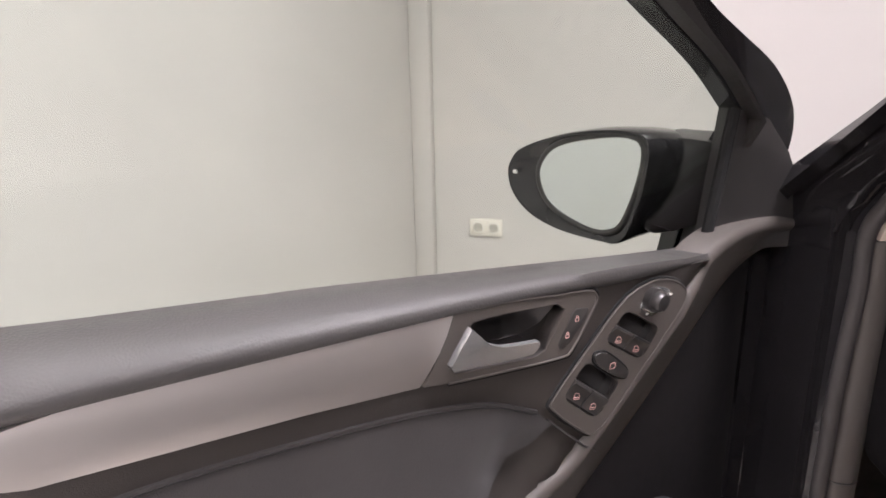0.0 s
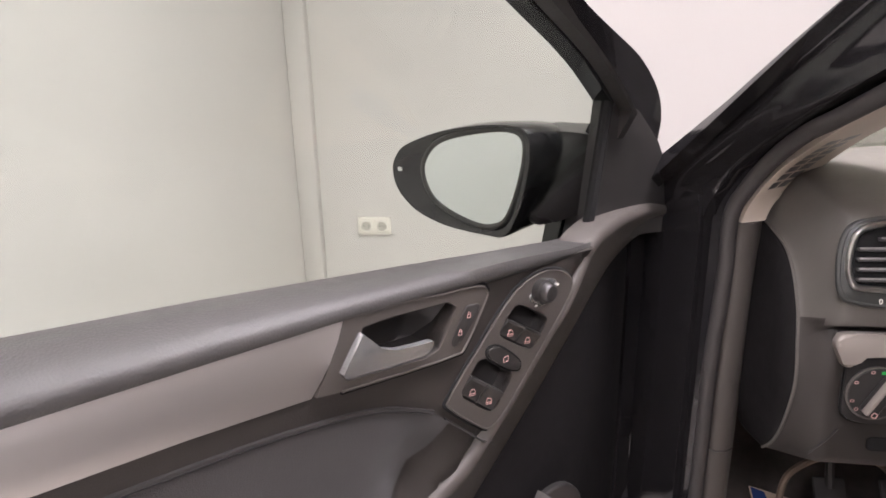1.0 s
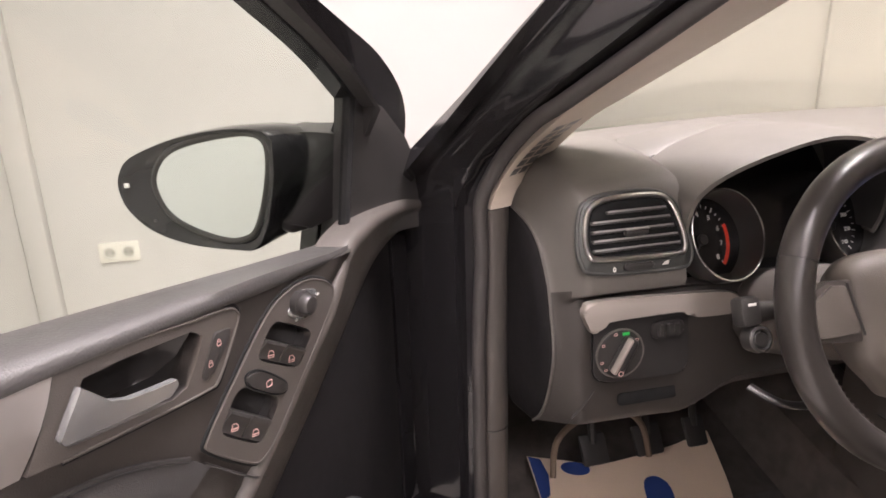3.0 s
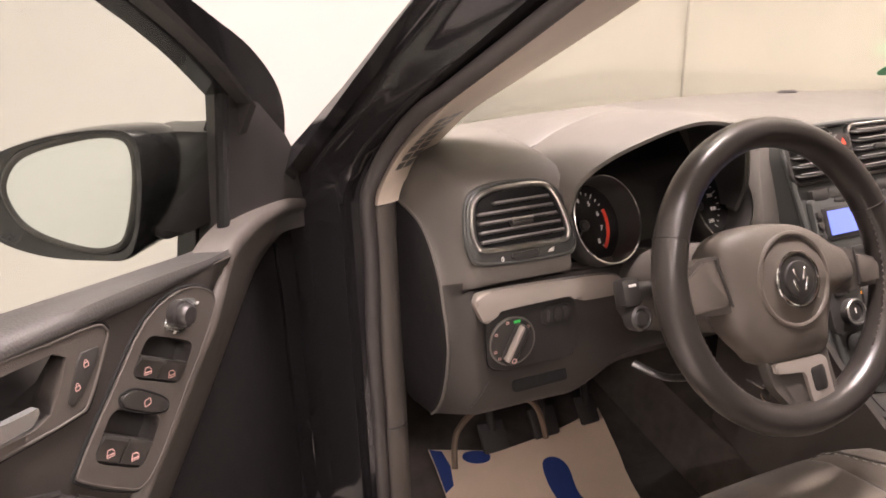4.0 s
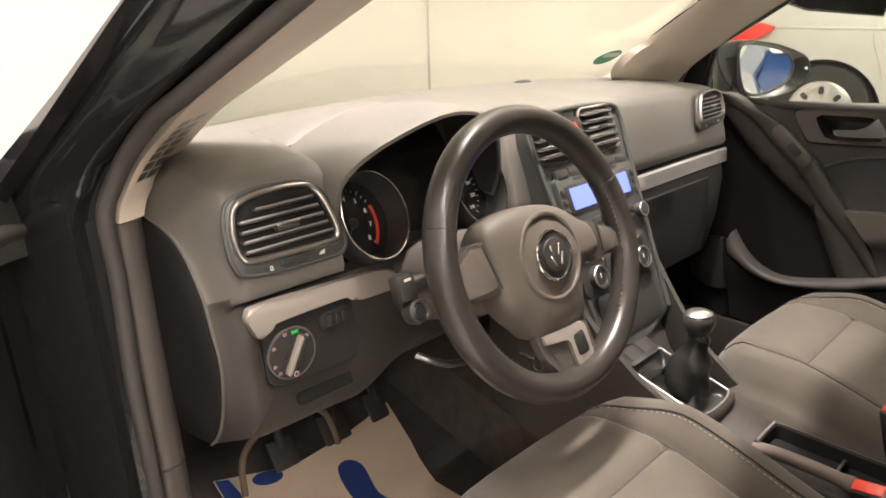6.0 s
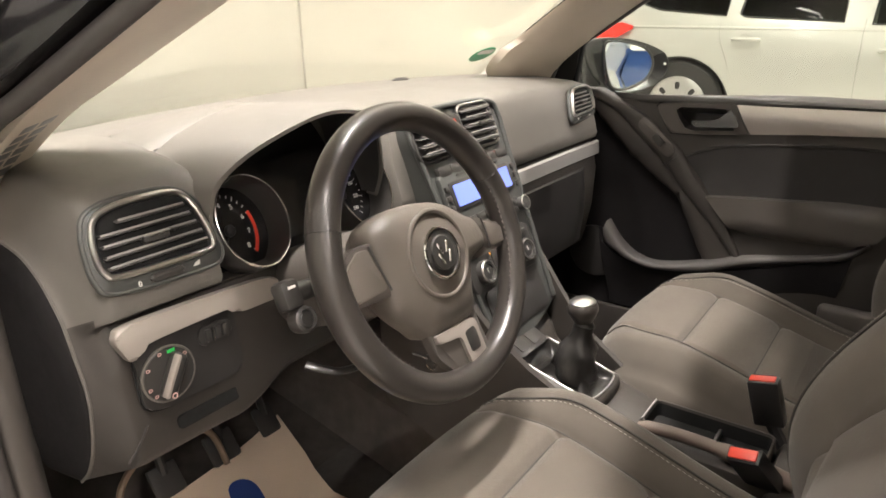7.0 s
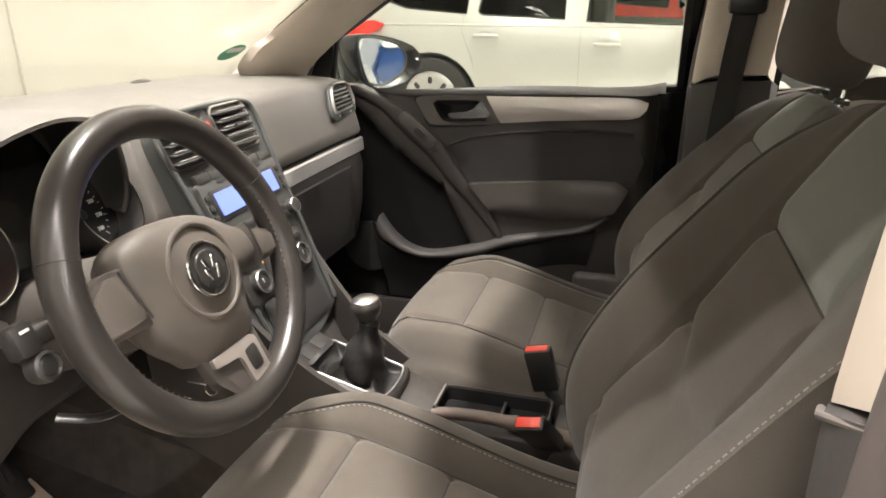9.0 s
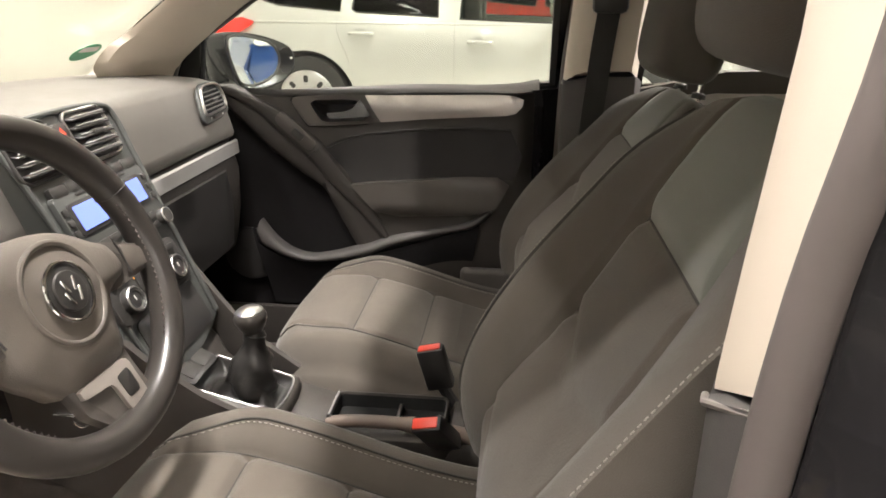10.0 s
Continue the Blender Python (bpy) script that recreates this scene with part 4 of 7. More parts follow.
        for w in WELLS:
            part("switch_well", join(loft([[P(*p, n) for p in rounded(w)] for n in (0.0058, -0.014)], caps=False), flat(rounded(w), -0.0145, 0.001)), SATIN, d, "black switch recess")
            for u in (0.255, 0.745):
                q = lambda a, b: tuple(in_quad(w, u + 0.23 * a, b))
                part("window_switch", loft([[P(*q(a, b), n) for a, b in ((-1, v), (1, v))] + [P(*q(a, b), -0.012) for a, b in ((1, v), (-1, v))] for v, n in ((0.47, 0.001), (0.50, 0.0075), (0.56, 0.0085), (0.72, 0.0055), (0.94, 0.0058), (0.985, 0.003))]), HARD, d, "black window switch with a small pale symbol")
                c = q(0, 0.80)
                part("window_symbol", rim(rounded([(-0.0042, -0.0034), (0.0050, -0.0034), (0.0050, 0.0005), (0.0020, 0.0036), (-0.0030, 0.0036)], 0.12, 2), 0.00042, 0.0004, on(c[0], c[1], 0.0062) @ Matrix.Rotation(radians(-14), 4, "Z"), 4), REDPRINT, d)
                part("symbol_bar", box(0, -0.0012, 0, 0.0085, 0.0008, 0.0006, 0, 1, on(c[0], c[1], 0.0062) @ Matrix.Rotation(radians(-14), 4, "Z")), REDPRINT, d)
        part("child_lock_button", flat(rounded([(0.519, 0.860), (0.501, 0.858), (0.464, 0.826), (0.466, 0.815), (0.481, 0.820), (0.518, 0.848)], 0.4), 0.0055, 0.0035, 0.0012), HARD, d, "oval black child lock button")
        part("button_gap", tube([P(*p, 0.0064) for p in rounded([(0.521, 0.862), (0.501, 0.860), (0.462, 0.826), (0.464, 0.813), (0.481, 0.818), (0.520, 0.847)], 0.4)], 0.0011, 6, closed=True), BLACK, d)
        part("window_symbol", rim(rrect(0.008, 0.0065, 0.0015, 3), 0.0005, 0.0003, on(0.491, 0.838, 0.0092), 4), REDPRINT, d)
    else:
        MM = on(0.522, 0.852, 0.008) @ Matrix.Rotation(radians(42), 4, "Z")
        part("switch_panel", plate(rrect(0.12, 0.034, 0.016, 6), 0.006, 0.002, MM), PLASTIC, d, "dark switch panel on the pull bar")
        part("window_switch", plate(rrect(0.032, 0.018, 0.003), 0.007, 0.002, MM @ Matrix.Translation((-0.01, 0, 0.005))), HARD, d, "black window switch")
    # door edge and hinges
    part("door_edge", skin([(0.035, 0.34), (0.03, 0.9), (0.06, 0.94), (0.075, 0.90), (0.072, 0.34)], [], 0.05, lambda s, h: P(s, h, -0.03 if sx > 0 else -0.10), lambda co: -inward * (0.12 if sx > 0 else 0.05)), PAINT, d, "black painted front edge of the door")
    for hz in (0.47, 0.80):
        part("hinge", box(-sx * 0.015, 0.0, hz, 0.05, 0.05, 0.06, 0.008), PAINT, d, "black painted door hinge")
    return d


def window_ring(window, w):
    """The window outline pushed outwards."""
    c = Vector((sum(p[0] for p in window) / len(window), sum(p[1] for p in window) / len(window)))
    return [tuple(Vector(p) + (Vector(p) - c).normalized() * w) for p in window]


LEFT_FRONT = ([(0.0, 0.955), (0.018, 1.02), (0.080, 1.09), (0.180, 1.150), (0.285, 1.192), (0.375, 1.227), (0.50, 1.287)],
              [(0.19, 1.085), (0.289, 1.143), (0.358, 1.178), (0.413, 1.203), (0.471, 1.229), (0.60, 1.288)],
              [(0.009, 0.905), (0.044, 0.971), (0.085, 1.029), (0.144, 1.081), (0.212, 1.098), (0.240, 0.912)], 0.205)
RIGHT_FRONT = ([(0.05, 0.94), (0.11, 0.965), (0.26, 1.095), (0.43, 1.245), (0.52, 1.31)],
               [(0.255, 1.065), (0.325, 1.14), (0.42, 1.23), (0.49, 1.29)],
               [(0.10, 0.91), (0.16, 0.985), (0.21, 1.03), (0.268, 1.068), (0.250, 0.912)], 0.240)
door_l = door("driver_door", -1, "open driver's door with dark panel and silver strip", LEFT_FRONT, OPEN)
door_r = door("passenger_door", 1, "closed passenger door with dark panel and silver strip", RIGHT_FRONT, 0)

# ---- door mirrors ----
GLASS_OUT = [(0.040, 0.017), (0.024, 0.048), (-0.006, 0.067), (-0.060, 0.081), (-0.118, 0.088), (-0.144, 0.074), (-0.140, 0.025), (-0.118, -0.036), (-0.093, -0.054), (-0.059, -0.056), (-0.006, -0.042), (0.027, -0.020)]
SHELL_OUT = [(0.102, 0.009), (0.094, 0.032), (0.072, 0.052), (0.008, 0.076), (-0.06, 0.091), (-0.123, 0.096), (-0.152, 0.088), (-0.158, 0.06), (-0.150, 0.01), (-0.135, -0.04), (-0.115, -0.066), (-0.089, -0.070), (-0.009, -0.068), (0.054, -0.052), (0.092, -0.022)]


def door_mirror(owner, sx, place, yaw):
    """Local x: outwards, y: up, z: out of the glass, to the rear."""
    c, s_ = math.cos(radians(yaw)), math.sin(radians(yaw))
    m = Matrix.Translation(place) @ Matrix(((c, 0, s_, 0), (s_, 0, -c, 0), (0, 1, 0, 0), (0, 0, 0, 1)))
    if sx < 0:
        m = m @ Matrix.Diagonal((-1, 1, 1, 1))
    m = owner.matrix_basis.inverted() @ m
    out = [Vector((p[0], p[1], 0)) for p in smooth_line([(p[0], p[1], 0) for p in SHELL_OUT], 4, True)]
    mid = Vector((-0.04, 0.012, 0))
    rings = [[mid + (v - mid) * k + Vector((-0.02 * z / -0.13 if z < -0.03 else 0, 0, z)) for v in out] for k, z in ((0.80, -0.004), (0.93, 0.012), (0.98, 0.012), (1.0, 0.004), (1.0, -0.02), (0.96, -0.06), (0.80, -0.105), (0.45, -0.135), (0.1, -0.142))]
    shell = part("mirror_housing", moved(loft(rings), m), PAINT, owner, "glossy black mirror housing", angle=60)
    glass = smooth_line([(p[0], p[1], 0) for p in GLASS_OUT], 4, True)
    part("mirror_glass", plate([(v.x, v.y) for v in glass], 0.008, 0.0, m @ Matrix.Translation((0, 0, 0.0))), MIRROR, owner, "clean mirror glass")
    part("glass_rim", rim([(v.x, v.y) for v in glass], 0.005, 0.005, m @ Matrix.Translation((0, 0, 0.006))), SATIN, owner)
    part("indicator_lamp", box(0, 0, 0, 0.008, 0.006, 0.004, 0.001, 1, m @ Matrix.Translation((0.083, 0.012, 0.0125))), WHITE, owner, "small pale lamp on the mirror housing")
    # body of the housing towards the door, and its foot
    side = [(v.x, v.y) for v in smooth_line([(-0.120, 0.080, 0), (-0.150, 0.084, 0), (-0.185, 0.070, 0), (-0.212, 0.046, 0), (-0.220, 0.02, 0), (-0.220, -0.020, 0), (-0.19, -0.040, 0), (-0.13, -0.052, 0), (-0.10, 0.02, 0)], 4, True)]
    body = plate(side[::-1], 0.09, 0.018, Matrix.Translation((0, 0, -0.112)), 4)
    for v in body.verts:  # swept forwards to the door
        v.co.z -= 2.2 * max(0.0, -0.145 - v.co.x)
    part("mirror_body", moved(body, m), SATIN, owner, "black body of the mirror housing", angle=60)


door_mirror(door_l, -1, (-1.165, 0.44, 0.975), -33)
door_mirror(door_r, 1, (1.095, 0.305, 0.972), -30)

# ---- dashboard ----
XW = 0.365  # wheel and gauges lie this far left of the middle


# the rounded outline in which the dashboard ends, (y, z)
DASH_END = [(0.62, 0.90), (0.55, 0.915), (0.50, 0.922), (0.47, 0.921), (0.44, 0.918), (0.40, 0.914), (0.352, 0.904), (0.316, 0.880), (0.290, 0.845), (0.284, 0.832), (0.281, 0.822), (0.278, 0.812), (0.275, 0.80),
            (0.266, 0.77), (0.264, 0.735), (0.280, 0.675), (0.305, 0.630), (0.335, 0.600), (0.42, 0.58), (0.46, 0.70), (0.56, 0.88)]


# height of the front edge of the top, depth of the face and height of the lower edge, along x
DASH_TOP = [(-0.70, 0.960), (-0.64, 0.980), (-0.57, 0.985), (-0.53, 0.985), (-0.505, 0.990), (-0.46, 1.004), (-0.394, 1.022), (-0.332, 1.031), (-0.278, 1.030), (-0.20, 1.014), (-0.10, 0.998), (0.0, 0.999), (0.12, 0.996), (0.2, 0.992), (0.4, 0.988), (0.7, 0.976)]
DASH_FACE = [(-0.70, 0.274), (-0.52, 0.272), (-0.47, 0.262), (-0.15, 0.262), (0.14, 0.262), (0.22, 0.284), (0.55, 0.284), (0.7, 0.280)]
DASH_LOW = [(-0.70, 0.640), (-0.50, 0.636), (-0.43, 0.676), (-0.2, 0.676), (0.7, 0.676)]


def dash_row(x):
    """A section of the dashboard, from the windscreen over the top and down the face."""
    a = abs(x)
    zf, yf, zb = eased(DASH_TOP, x), eased(DASH_FACE, x), eased(DASH_LOW, x, 0.015)
    far = 0.67 - 0.12 * (a / 0.7) ** 2
    zfar = 1.0 - (0.006 if x < 0 else 0.018) * (a / 0.7) ** 2
    rise = lambda y: zf + (zfar - zf) * (y - yf) / (far - yf)
    pas = smooth(0.10, 0.2, x)
    pts = [(far + 0.06, 0.945), (far, zfar), (0.49, rise(0.49) + 0.004), (yf + 0.11, rise(yf + 0.11) + 0.003), (yf + 0.036, zf + 0.0005), (yf + 0.006, zf - 0.007), (yf - 0.006, zf - 0.024), (yf - 0.020, 0.92), (yf - 0.034, 0.868), (yf - 0.038, 0.850), (yf - 0.034, 0.840), (yf - 0.018, 0.834), (yf - 0.012, 0.828),
           (yf - 0.030, 0.80), (yf - 0.024, 0.76), (yf - 0.028, 0.70), (yf - 0.034, zb + 0.014), (yf - 0.026, zb), (yf + 0.05, zb - 0.004), (yf + 0.1, 0.70), (far + 0.05, 0.9)]
    well = smooth(0.150, 0.126, -x - XW) if x < -XW else smooth(0.202, 0.182, x + XW)
    pts = [(y + (0.12 * well if 3 <= k <= 10 else 0), z) for k, (y, z) in enumerate(pts)]
    if pas:
        low = [(yf - 0.040, 0.76), (yf - 0.035, 0.66), (yf - 0.02, 0.58), (yf - 0.01, 0.55), (yf + 0.06, 0.53), (yf + 0.2, 0.60)]
        for k, q in enumerate(low):
            p = pts[14 + k]
            pts[14 + k] = (p[0] + (q[0] - p[0]) * pas, p[1] + (q[1] - p[1]) * pas)
    e = smooth(0.648, 0.692, a) ** 1.6
    pts = [(y + (q[0] - y) * e, z + (q[1] - z) * e) for (y, z), q in zip(pts, DASH_END)]
    return [Vector((x, y, z)) for y, z in pts]


DASH_X = sorted({round(x, 4) for x in [*np.linspace(-0.64, 0.64, 65), -0.692, -0.690, -0.686, -0.680, -0.672, -0.662, -0.651, 0.651, 0.662, 0.672, 0.680, 0.686, 0.690, 0.692, -0.658, -0.655, -0.648, -0.515, -0.507, -0.497, 0.507, 0.515, 0.648, 0.655, 0.658, -0.491, -0.186, -0.180, -0.174, -0.166]})
dash = part("dashboard", loft([dash_row(x) for x in DASH_X]), DASH, car, "grey soft-grained dashboard", angle=45)


dash.data.materials.append(LOWER)  # lower half: shade under light from above, put into the colour
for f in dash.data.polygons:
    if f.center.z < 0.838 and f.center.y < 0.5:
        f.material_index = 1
dash.data.materials.append(CLUSTER)  # black inside the instrument well
for f in dash.data.polygons:
    if -XW - 0.132 < f.center.x < -XW + 0.184 and f.center.y > 0.315 and 0.84 < f.center.z < 0.985 and f.normal.y < -0.2:
        f.material_index = 2


def end_cover(s):
    ring = [Vector((s * 0.690, y, z)) for y, z in DASH_END[3:19]]
    ring = ring + [Vector((s * 0.690, 0.50, 0.60)), Vector((s * 0.690, 0.52, 0.90))]
    mid = Vector((s * 0.690, 0.40, 0.77))
    rows = [[mid + (v - mid) * k + Vector((s * d, 0, 0)) for v in ring] for k, d in ((1.0, 0.0), (0.985, 0.004), (0.95, 0.008), (0.7, 0.012), (0.3, 0.013), (0.02, 0.013))]
    part("end_cover", loft(rows), DOORDARK, dash, "dark oval cover on the end of the dashboard", angle=50)
    part("cover_seam", tube(smooth_line([Vector((s * 0.6925, y, z)) for y, z in DASH_END[4:18]], 4), 0.0022, 6), DASH, dash)


end_cover(-1)
end_cover(1)


def side_vent(s):
    m = face(-0.583, 0.2512, 0.919, 15, 1) if s < 0 else face(0.582, 0.263, 0.934, 16, 3) @ Matrix.Diagonal((0.92, 0.78, 1, 1))
    out = [(-0.079, -0.007), (-0.076, 0.020), (-0.067, 0.038), (-0.042, 0.046), (-0.008, 0.0475), (0.020, 0.047), (0.038, 0.043), (0.050, 0.031), (0.059, 0.010), (0.0655, -0.016), (0.0645, -0.029), (0.055, -0.0345), (0.010, -0.034), (-0.060, -0.031), (-0.074, -0.024)]
    shell = [(-0.088, -0.010), (-0.084, 0.026), (-0.072, 0.045), (-0.042, 0.053), (0.0, 0.054), (0.034, 0.050), (0.058, 0.033), (0.070, 0.005), (0.078, -0.030), (0.074, -0.050), (0.055, -0.0555), (-0.03, -0.053), (-0.074, -0.047), (-0.085, -0.034)]
    if s > 0:
        out, shell = [(-x, y) for x, y in out], [(-x, y) for x, y in shell]
    shell = [(v.x, v.y) for v in smooth_line([(x, y, 0) for x, y in shell], 5, True)]
    out = [(v.x, v.y) for v in smooth_line([(x, y, 0) for x, y in out], 5, True)]
    t = part("air_vent", plate(out, 0.003, 0, m @ Matrix.Translation((0, 0, 0.0005))), BLACK, car, "rounded side air vent with chrome surround and dark slats")
    part("vent_bezel", rim(shell, 0.0032, 0.0042, m, 12), FASCIA, t, "grey edge round the vent")
    part("vent_field", loft([[m @ Vector((x * k[0] + q[0] * k[1], y * k[0] + q[1] * k[1], k[2])) for (x, y), q in zip([shell[i * len(shell) // 60] for i in range(60)], [min(out, key=lambda o, v=shell[i * len(shell) // 60]: (o[0] - v[0]) ** 2 + (o[1] - v[1]) ** 2) for i in range(60)])] for k in ((1, 0, 0.001), (0.8, 0.2, 0.0040), (0, 1, 0.0050))], caps=False), FASCIA, t, "grey field between vent and edge", angle=60)
    part("vent_surround", rim(out, 0.0040, 0.0050, m @ Matrix.Translation((0, 0, 0.0055)), 10), SATINCHROME, t, "chrome surround")
    for k in range(5):
        y = -0.0205 + 0.0122 * k
        x0, x1 = -0.070 + 0.0015 * k * k * (k > 3), 0.061 - 0.0047 * k
        if s > 0:
            x0, x1 = -x1, -x0
        part("slat", box((x0 + x1) / 2, 0, 0, x1 - x0, 0.0026, 0.008, 0.001, 1, m @ Matrix.Translation((0, y, 0.0050)) @ Matrix.Rotation(radians(25), 4, "X")), HARD, t)
        # pale bar that draws the light caught on the slat's edge
        part("slat_highlight", box((x0 + x1) / 2, 0, 0, x1 - x0 - 0.004, 0.0024, 0.0014, 0.0005, 1, m @ Matrix.Translation((0, y + 0.0014, 0.0090))), VENTEDGE, t)
    part("vent_tab", box(0, 0, 0, 0.034, 0.009, 0.010, 0.003, 2, m @ Matrix.Translation((-s * -0.007, 0.0, 0.009))), HARD, t, "black slider tab")
    part("tab_edge", box(0, 0, 0, 0.034, 0.003, 0.003, 0.001, 1, m @ Matrix.Translation((-s * -0.007, 0.0045, 0.0138))), SATINCHROME, t)
    part("vent_wheel", plate(rrect(0.046, 0.009, 0.0044), 0.008, 0.003, m @ Matrix.Translation((-0.004, -0.0455, -0.001))), HARD, t, "black thumb wheel")
    part("vent_mark", words("0", 0.009, m @ Matrix.Translation((-0.040, -0.0470, 0.0050))), WHITE, t)
    part("vent_mark", plate([(0, -0.003), (0.009, -0.003), (0.011, 0.003), (0.004, 0.001)], 0.0008, 0, m @ Matrix.Translation((0.030, -0.0450, 0.0052))), WHITE, t)


side_vent(-1)
side_vent(1)

# gauges under their hood
HOOD = [(-0.146, 0.880), (-0.150, 0.940), (-0.141, 0.970), (-0.100, 0.998), (-0.03, 1.022), (0.033, 1.033), (0.080, 1.031), (0.118, 1.020), (0.148, 0.996), (0.172, 0.95), (0.184, 0.91), (0.182, 0.880)]


def hood_ring(k, y, dz=0.0):
    return [Vector((-XW + u * k, y + 0.042 * max(0.0, 1 - (z - 0.88) / 0.14), 0.90 + (z - 0.90) * k + dz)) for u, z, _ in smooth_line([(u, z, 0) for u, z in HOOD], 4)]


hood = thicken(loft([hood_ring(1.0, 0.215), hood_ring(1.04, 0.245, 0.0), hood_ring(1.07, 0.31, -0.004), hood_ring(1.08, 0.42, -0.016)], caps=False, ring_closed=False), lambda co: Vector((-(co.x + XW) * 0.03, 0.0, -0.005)))
cl = part("instrument_hood", hood, DASH, car, "grey grained hood over the instruments", angle=50)
part("hood_lining", loft([hood_ring(0.965, 0.219), hood_ring(0.955, 0.25), hood_ring(0.94, 0.33)], caps=False, ring_closed=False), SATIN, cl, "black inside of the hood")
gm = face(-XW, 0.288, 0.887, 25)
part("instrument_panel", plate(rrect(0.335, 0.165, 0.05, 6), 0.004, 0.001, gm @ Matrix.Translation((0.020, 0.0, -0.01))), CLUSTER, cl, "black instrument panel")
for gx, first in ((-0.088, True), (0.130, False)):
    g = gm @ Matrix.Translation((gx + 0.005, -0.004, -0.006)) @ Matrix.Diagonal((0.86, 1.0, 1, 1))
    gauge = part("gauge", disc(0.062, 0.003, 40, 0, g), CLUSTER, cl, "round black gauge with white marks")
    part("gauge_ring", lathe([(0.0615, 0.0), (0.0655, 0.010), (0.0655, 0.052), (0.0640, 0.054), (0.0630, 0.012), (0.0605, 0.002)], 48, g), HARD, cl, "black gauge tube")
    part("gauge_edge", rim([(0.0640 * math.cos(a), 0.0640 * math.sin(a)) for a in np.linspace(0, 2 * math.pi, 48, endpoint=False)], 0.0013, 0.0013, g @ Matrix.Translation((0, 0, 0.0535)), 8), CHROME, cl, "thin chrome ring")
    g = g @ Matrix.Translation((-0.012, 0, 0))
    for k in range(25):
        a = radians(225 - 270 * k / 24)
        long = k % 3 == 0
        part("tick", box(0, 0, 0, 0.0075 if long else 0.0045, 0.0009, 0.0006, 0, 1, g @ Matrix.Translation((0, 0, 0.0034)) @ Matrix.Rotation(a, 4, "Z") @ Matrix.Translation((0.050, 0, 0))), WHITE, cl)
    for k in range(9):
        a = radians(225 - 270 * k / 8)
        txt = str(k) if first else str((0, 20, 40, 80, 120, 160, 200, 220, 240)[k])
        part("figure", words(txt, 0.0105 if first else 0.0085, g @ Matrix.Translation((0.0375 * math.cos(a), 0.0375 * math.sin(a), 0.0036))), WHITE, cl)
    if first:
        arc = [(0.050 * math.cos(radians(a)), 0.053 * math.sin(radians(a)), 0.0037) for a in np.linspace(-45, 22, 14)]
        part("red_zone", tube(arc, 1.0, profile=[(-0.003, -0.0004), (0.003, -0.0004), (0.003, 0.0004), (-0.003, 0.0004)], up=(0, 0, 1), m=g), RED, cl, "red rev limit band")
    aim = radians(228)
    part("needle", box(0, 0, 0, 0.046, 0.0022, 0.002, 0.0006, 1, g @ Matrix.Translation((0, 0, 0.008)) @ Matrix.Rotation(aim, 4, "Z") @ Matrix.Translation((0.020, 0, 0))), HARD if first else WHITE, cl)
    part("needle_cap", disc(0.008, 0.008, 20, 0.002, g @ Matrix.Translation((0, 0, 0.004))), SATIN, cl)
part("message_display", plate(rrect(0.058, 0.08, 0.006), 0.002, 0, gm @ Matrix.Translation((0.021, 0.0, -0.004))), CLUSTER, cl, "dark message display")
for k in range(3):
    part("display_mark", box(0, 0, 0, 0.010 - 0.002 * k, 0.0012, 0.0005, 0, 1, gm @ Matrix.Translation((-0.022, -0.01 + 0.02 * k, -0.0015))), WHITE, cl)

# light switch, strip and lower panel
strip_m = face(-0.548, 0.243, 0.813, 8)
part("decor_strip", plate(rounded([(-0.106, -0.026), (-0.119, 0.004), (-0.110, 0.020), (0.118, 0.010), (0.124, -0.024), (0.046, -0.022), (0.039, -0.010), (-0.090, -0.011), (-0.096, -0.026)][::-1], 0.28), 0.014, 0.005, strip_m, 3), DECOR, dash, "brushed silver decor strip")
lm = face(-0.572, 0.247, 0.755, 4)
ls = part("light_switch", plate(rounded([(-0.072, -0.048), (0.066, -0.050), (0.074, -0.030), (0.070, 0.040), (0.058, 0.047), (-0.066, 0.046), (-0.073, 0.034)], 0.25), 0.010, 0.002, lm), SATIN, car, "dark light switch panel with a round knob")
part("switch_gap", rim(rounded([(-0.073, -0.049), (0.067, -0.051), (0.075, -0.030), (0.071, 0.041), (0.058, 0.048), (-0.067, 0.047), (-0.074, 0.034)], 0.25), 0.0012, 0.0015, lm @ Matrix.Translation((0, 0, 0.006)), 6), BLACK, ls)
km = lm @ Matrix.Translation((-0.036, -0.004, 0.010))
part("knob_dial", lathe([(0.035, 0), (0.035, 0.004), (0.033, 0.006), (0.0001, 0.006)], 40, km), HARD, ls, "round black dial")
part("knob_rim", rim([(0.035 * math.cos(a), 0.035 * math.sin(a)) for a in np.linspace(0, 2 * math.pi, 40, endpoint=False)], 0.0015, 0.002, km @ Matrix.Translation((0, 0, 0.004)), 6), DASH, ls)
grip = km @ Matrix.Rotation(radians(-30), 4, "Z")
part("knob_grip", box(0, 0, 0, 0.016, 0.056, 0.022, 0.006, 3, grip @ Matrix.Translation((0, 0, 0.014))), HARD, ls, "black grip bar of the knob")
part("grip_edge", box(0, 0, 0, 0.0055, 0.054, 0.012, 0.0025, 2, grip @ Matrix.Translation((-0.0062, 0, 0.0205))), DECOR, ls, "chrome edge of the grip")
part("dial_mark", box(0, 0, 0, 0.010, 0.004, 0.0008, 0, 1, km @ Matrix.Translation((0.007, 0.0285, 0.0065))), GREENLAMP, ls, "green lit symbol")
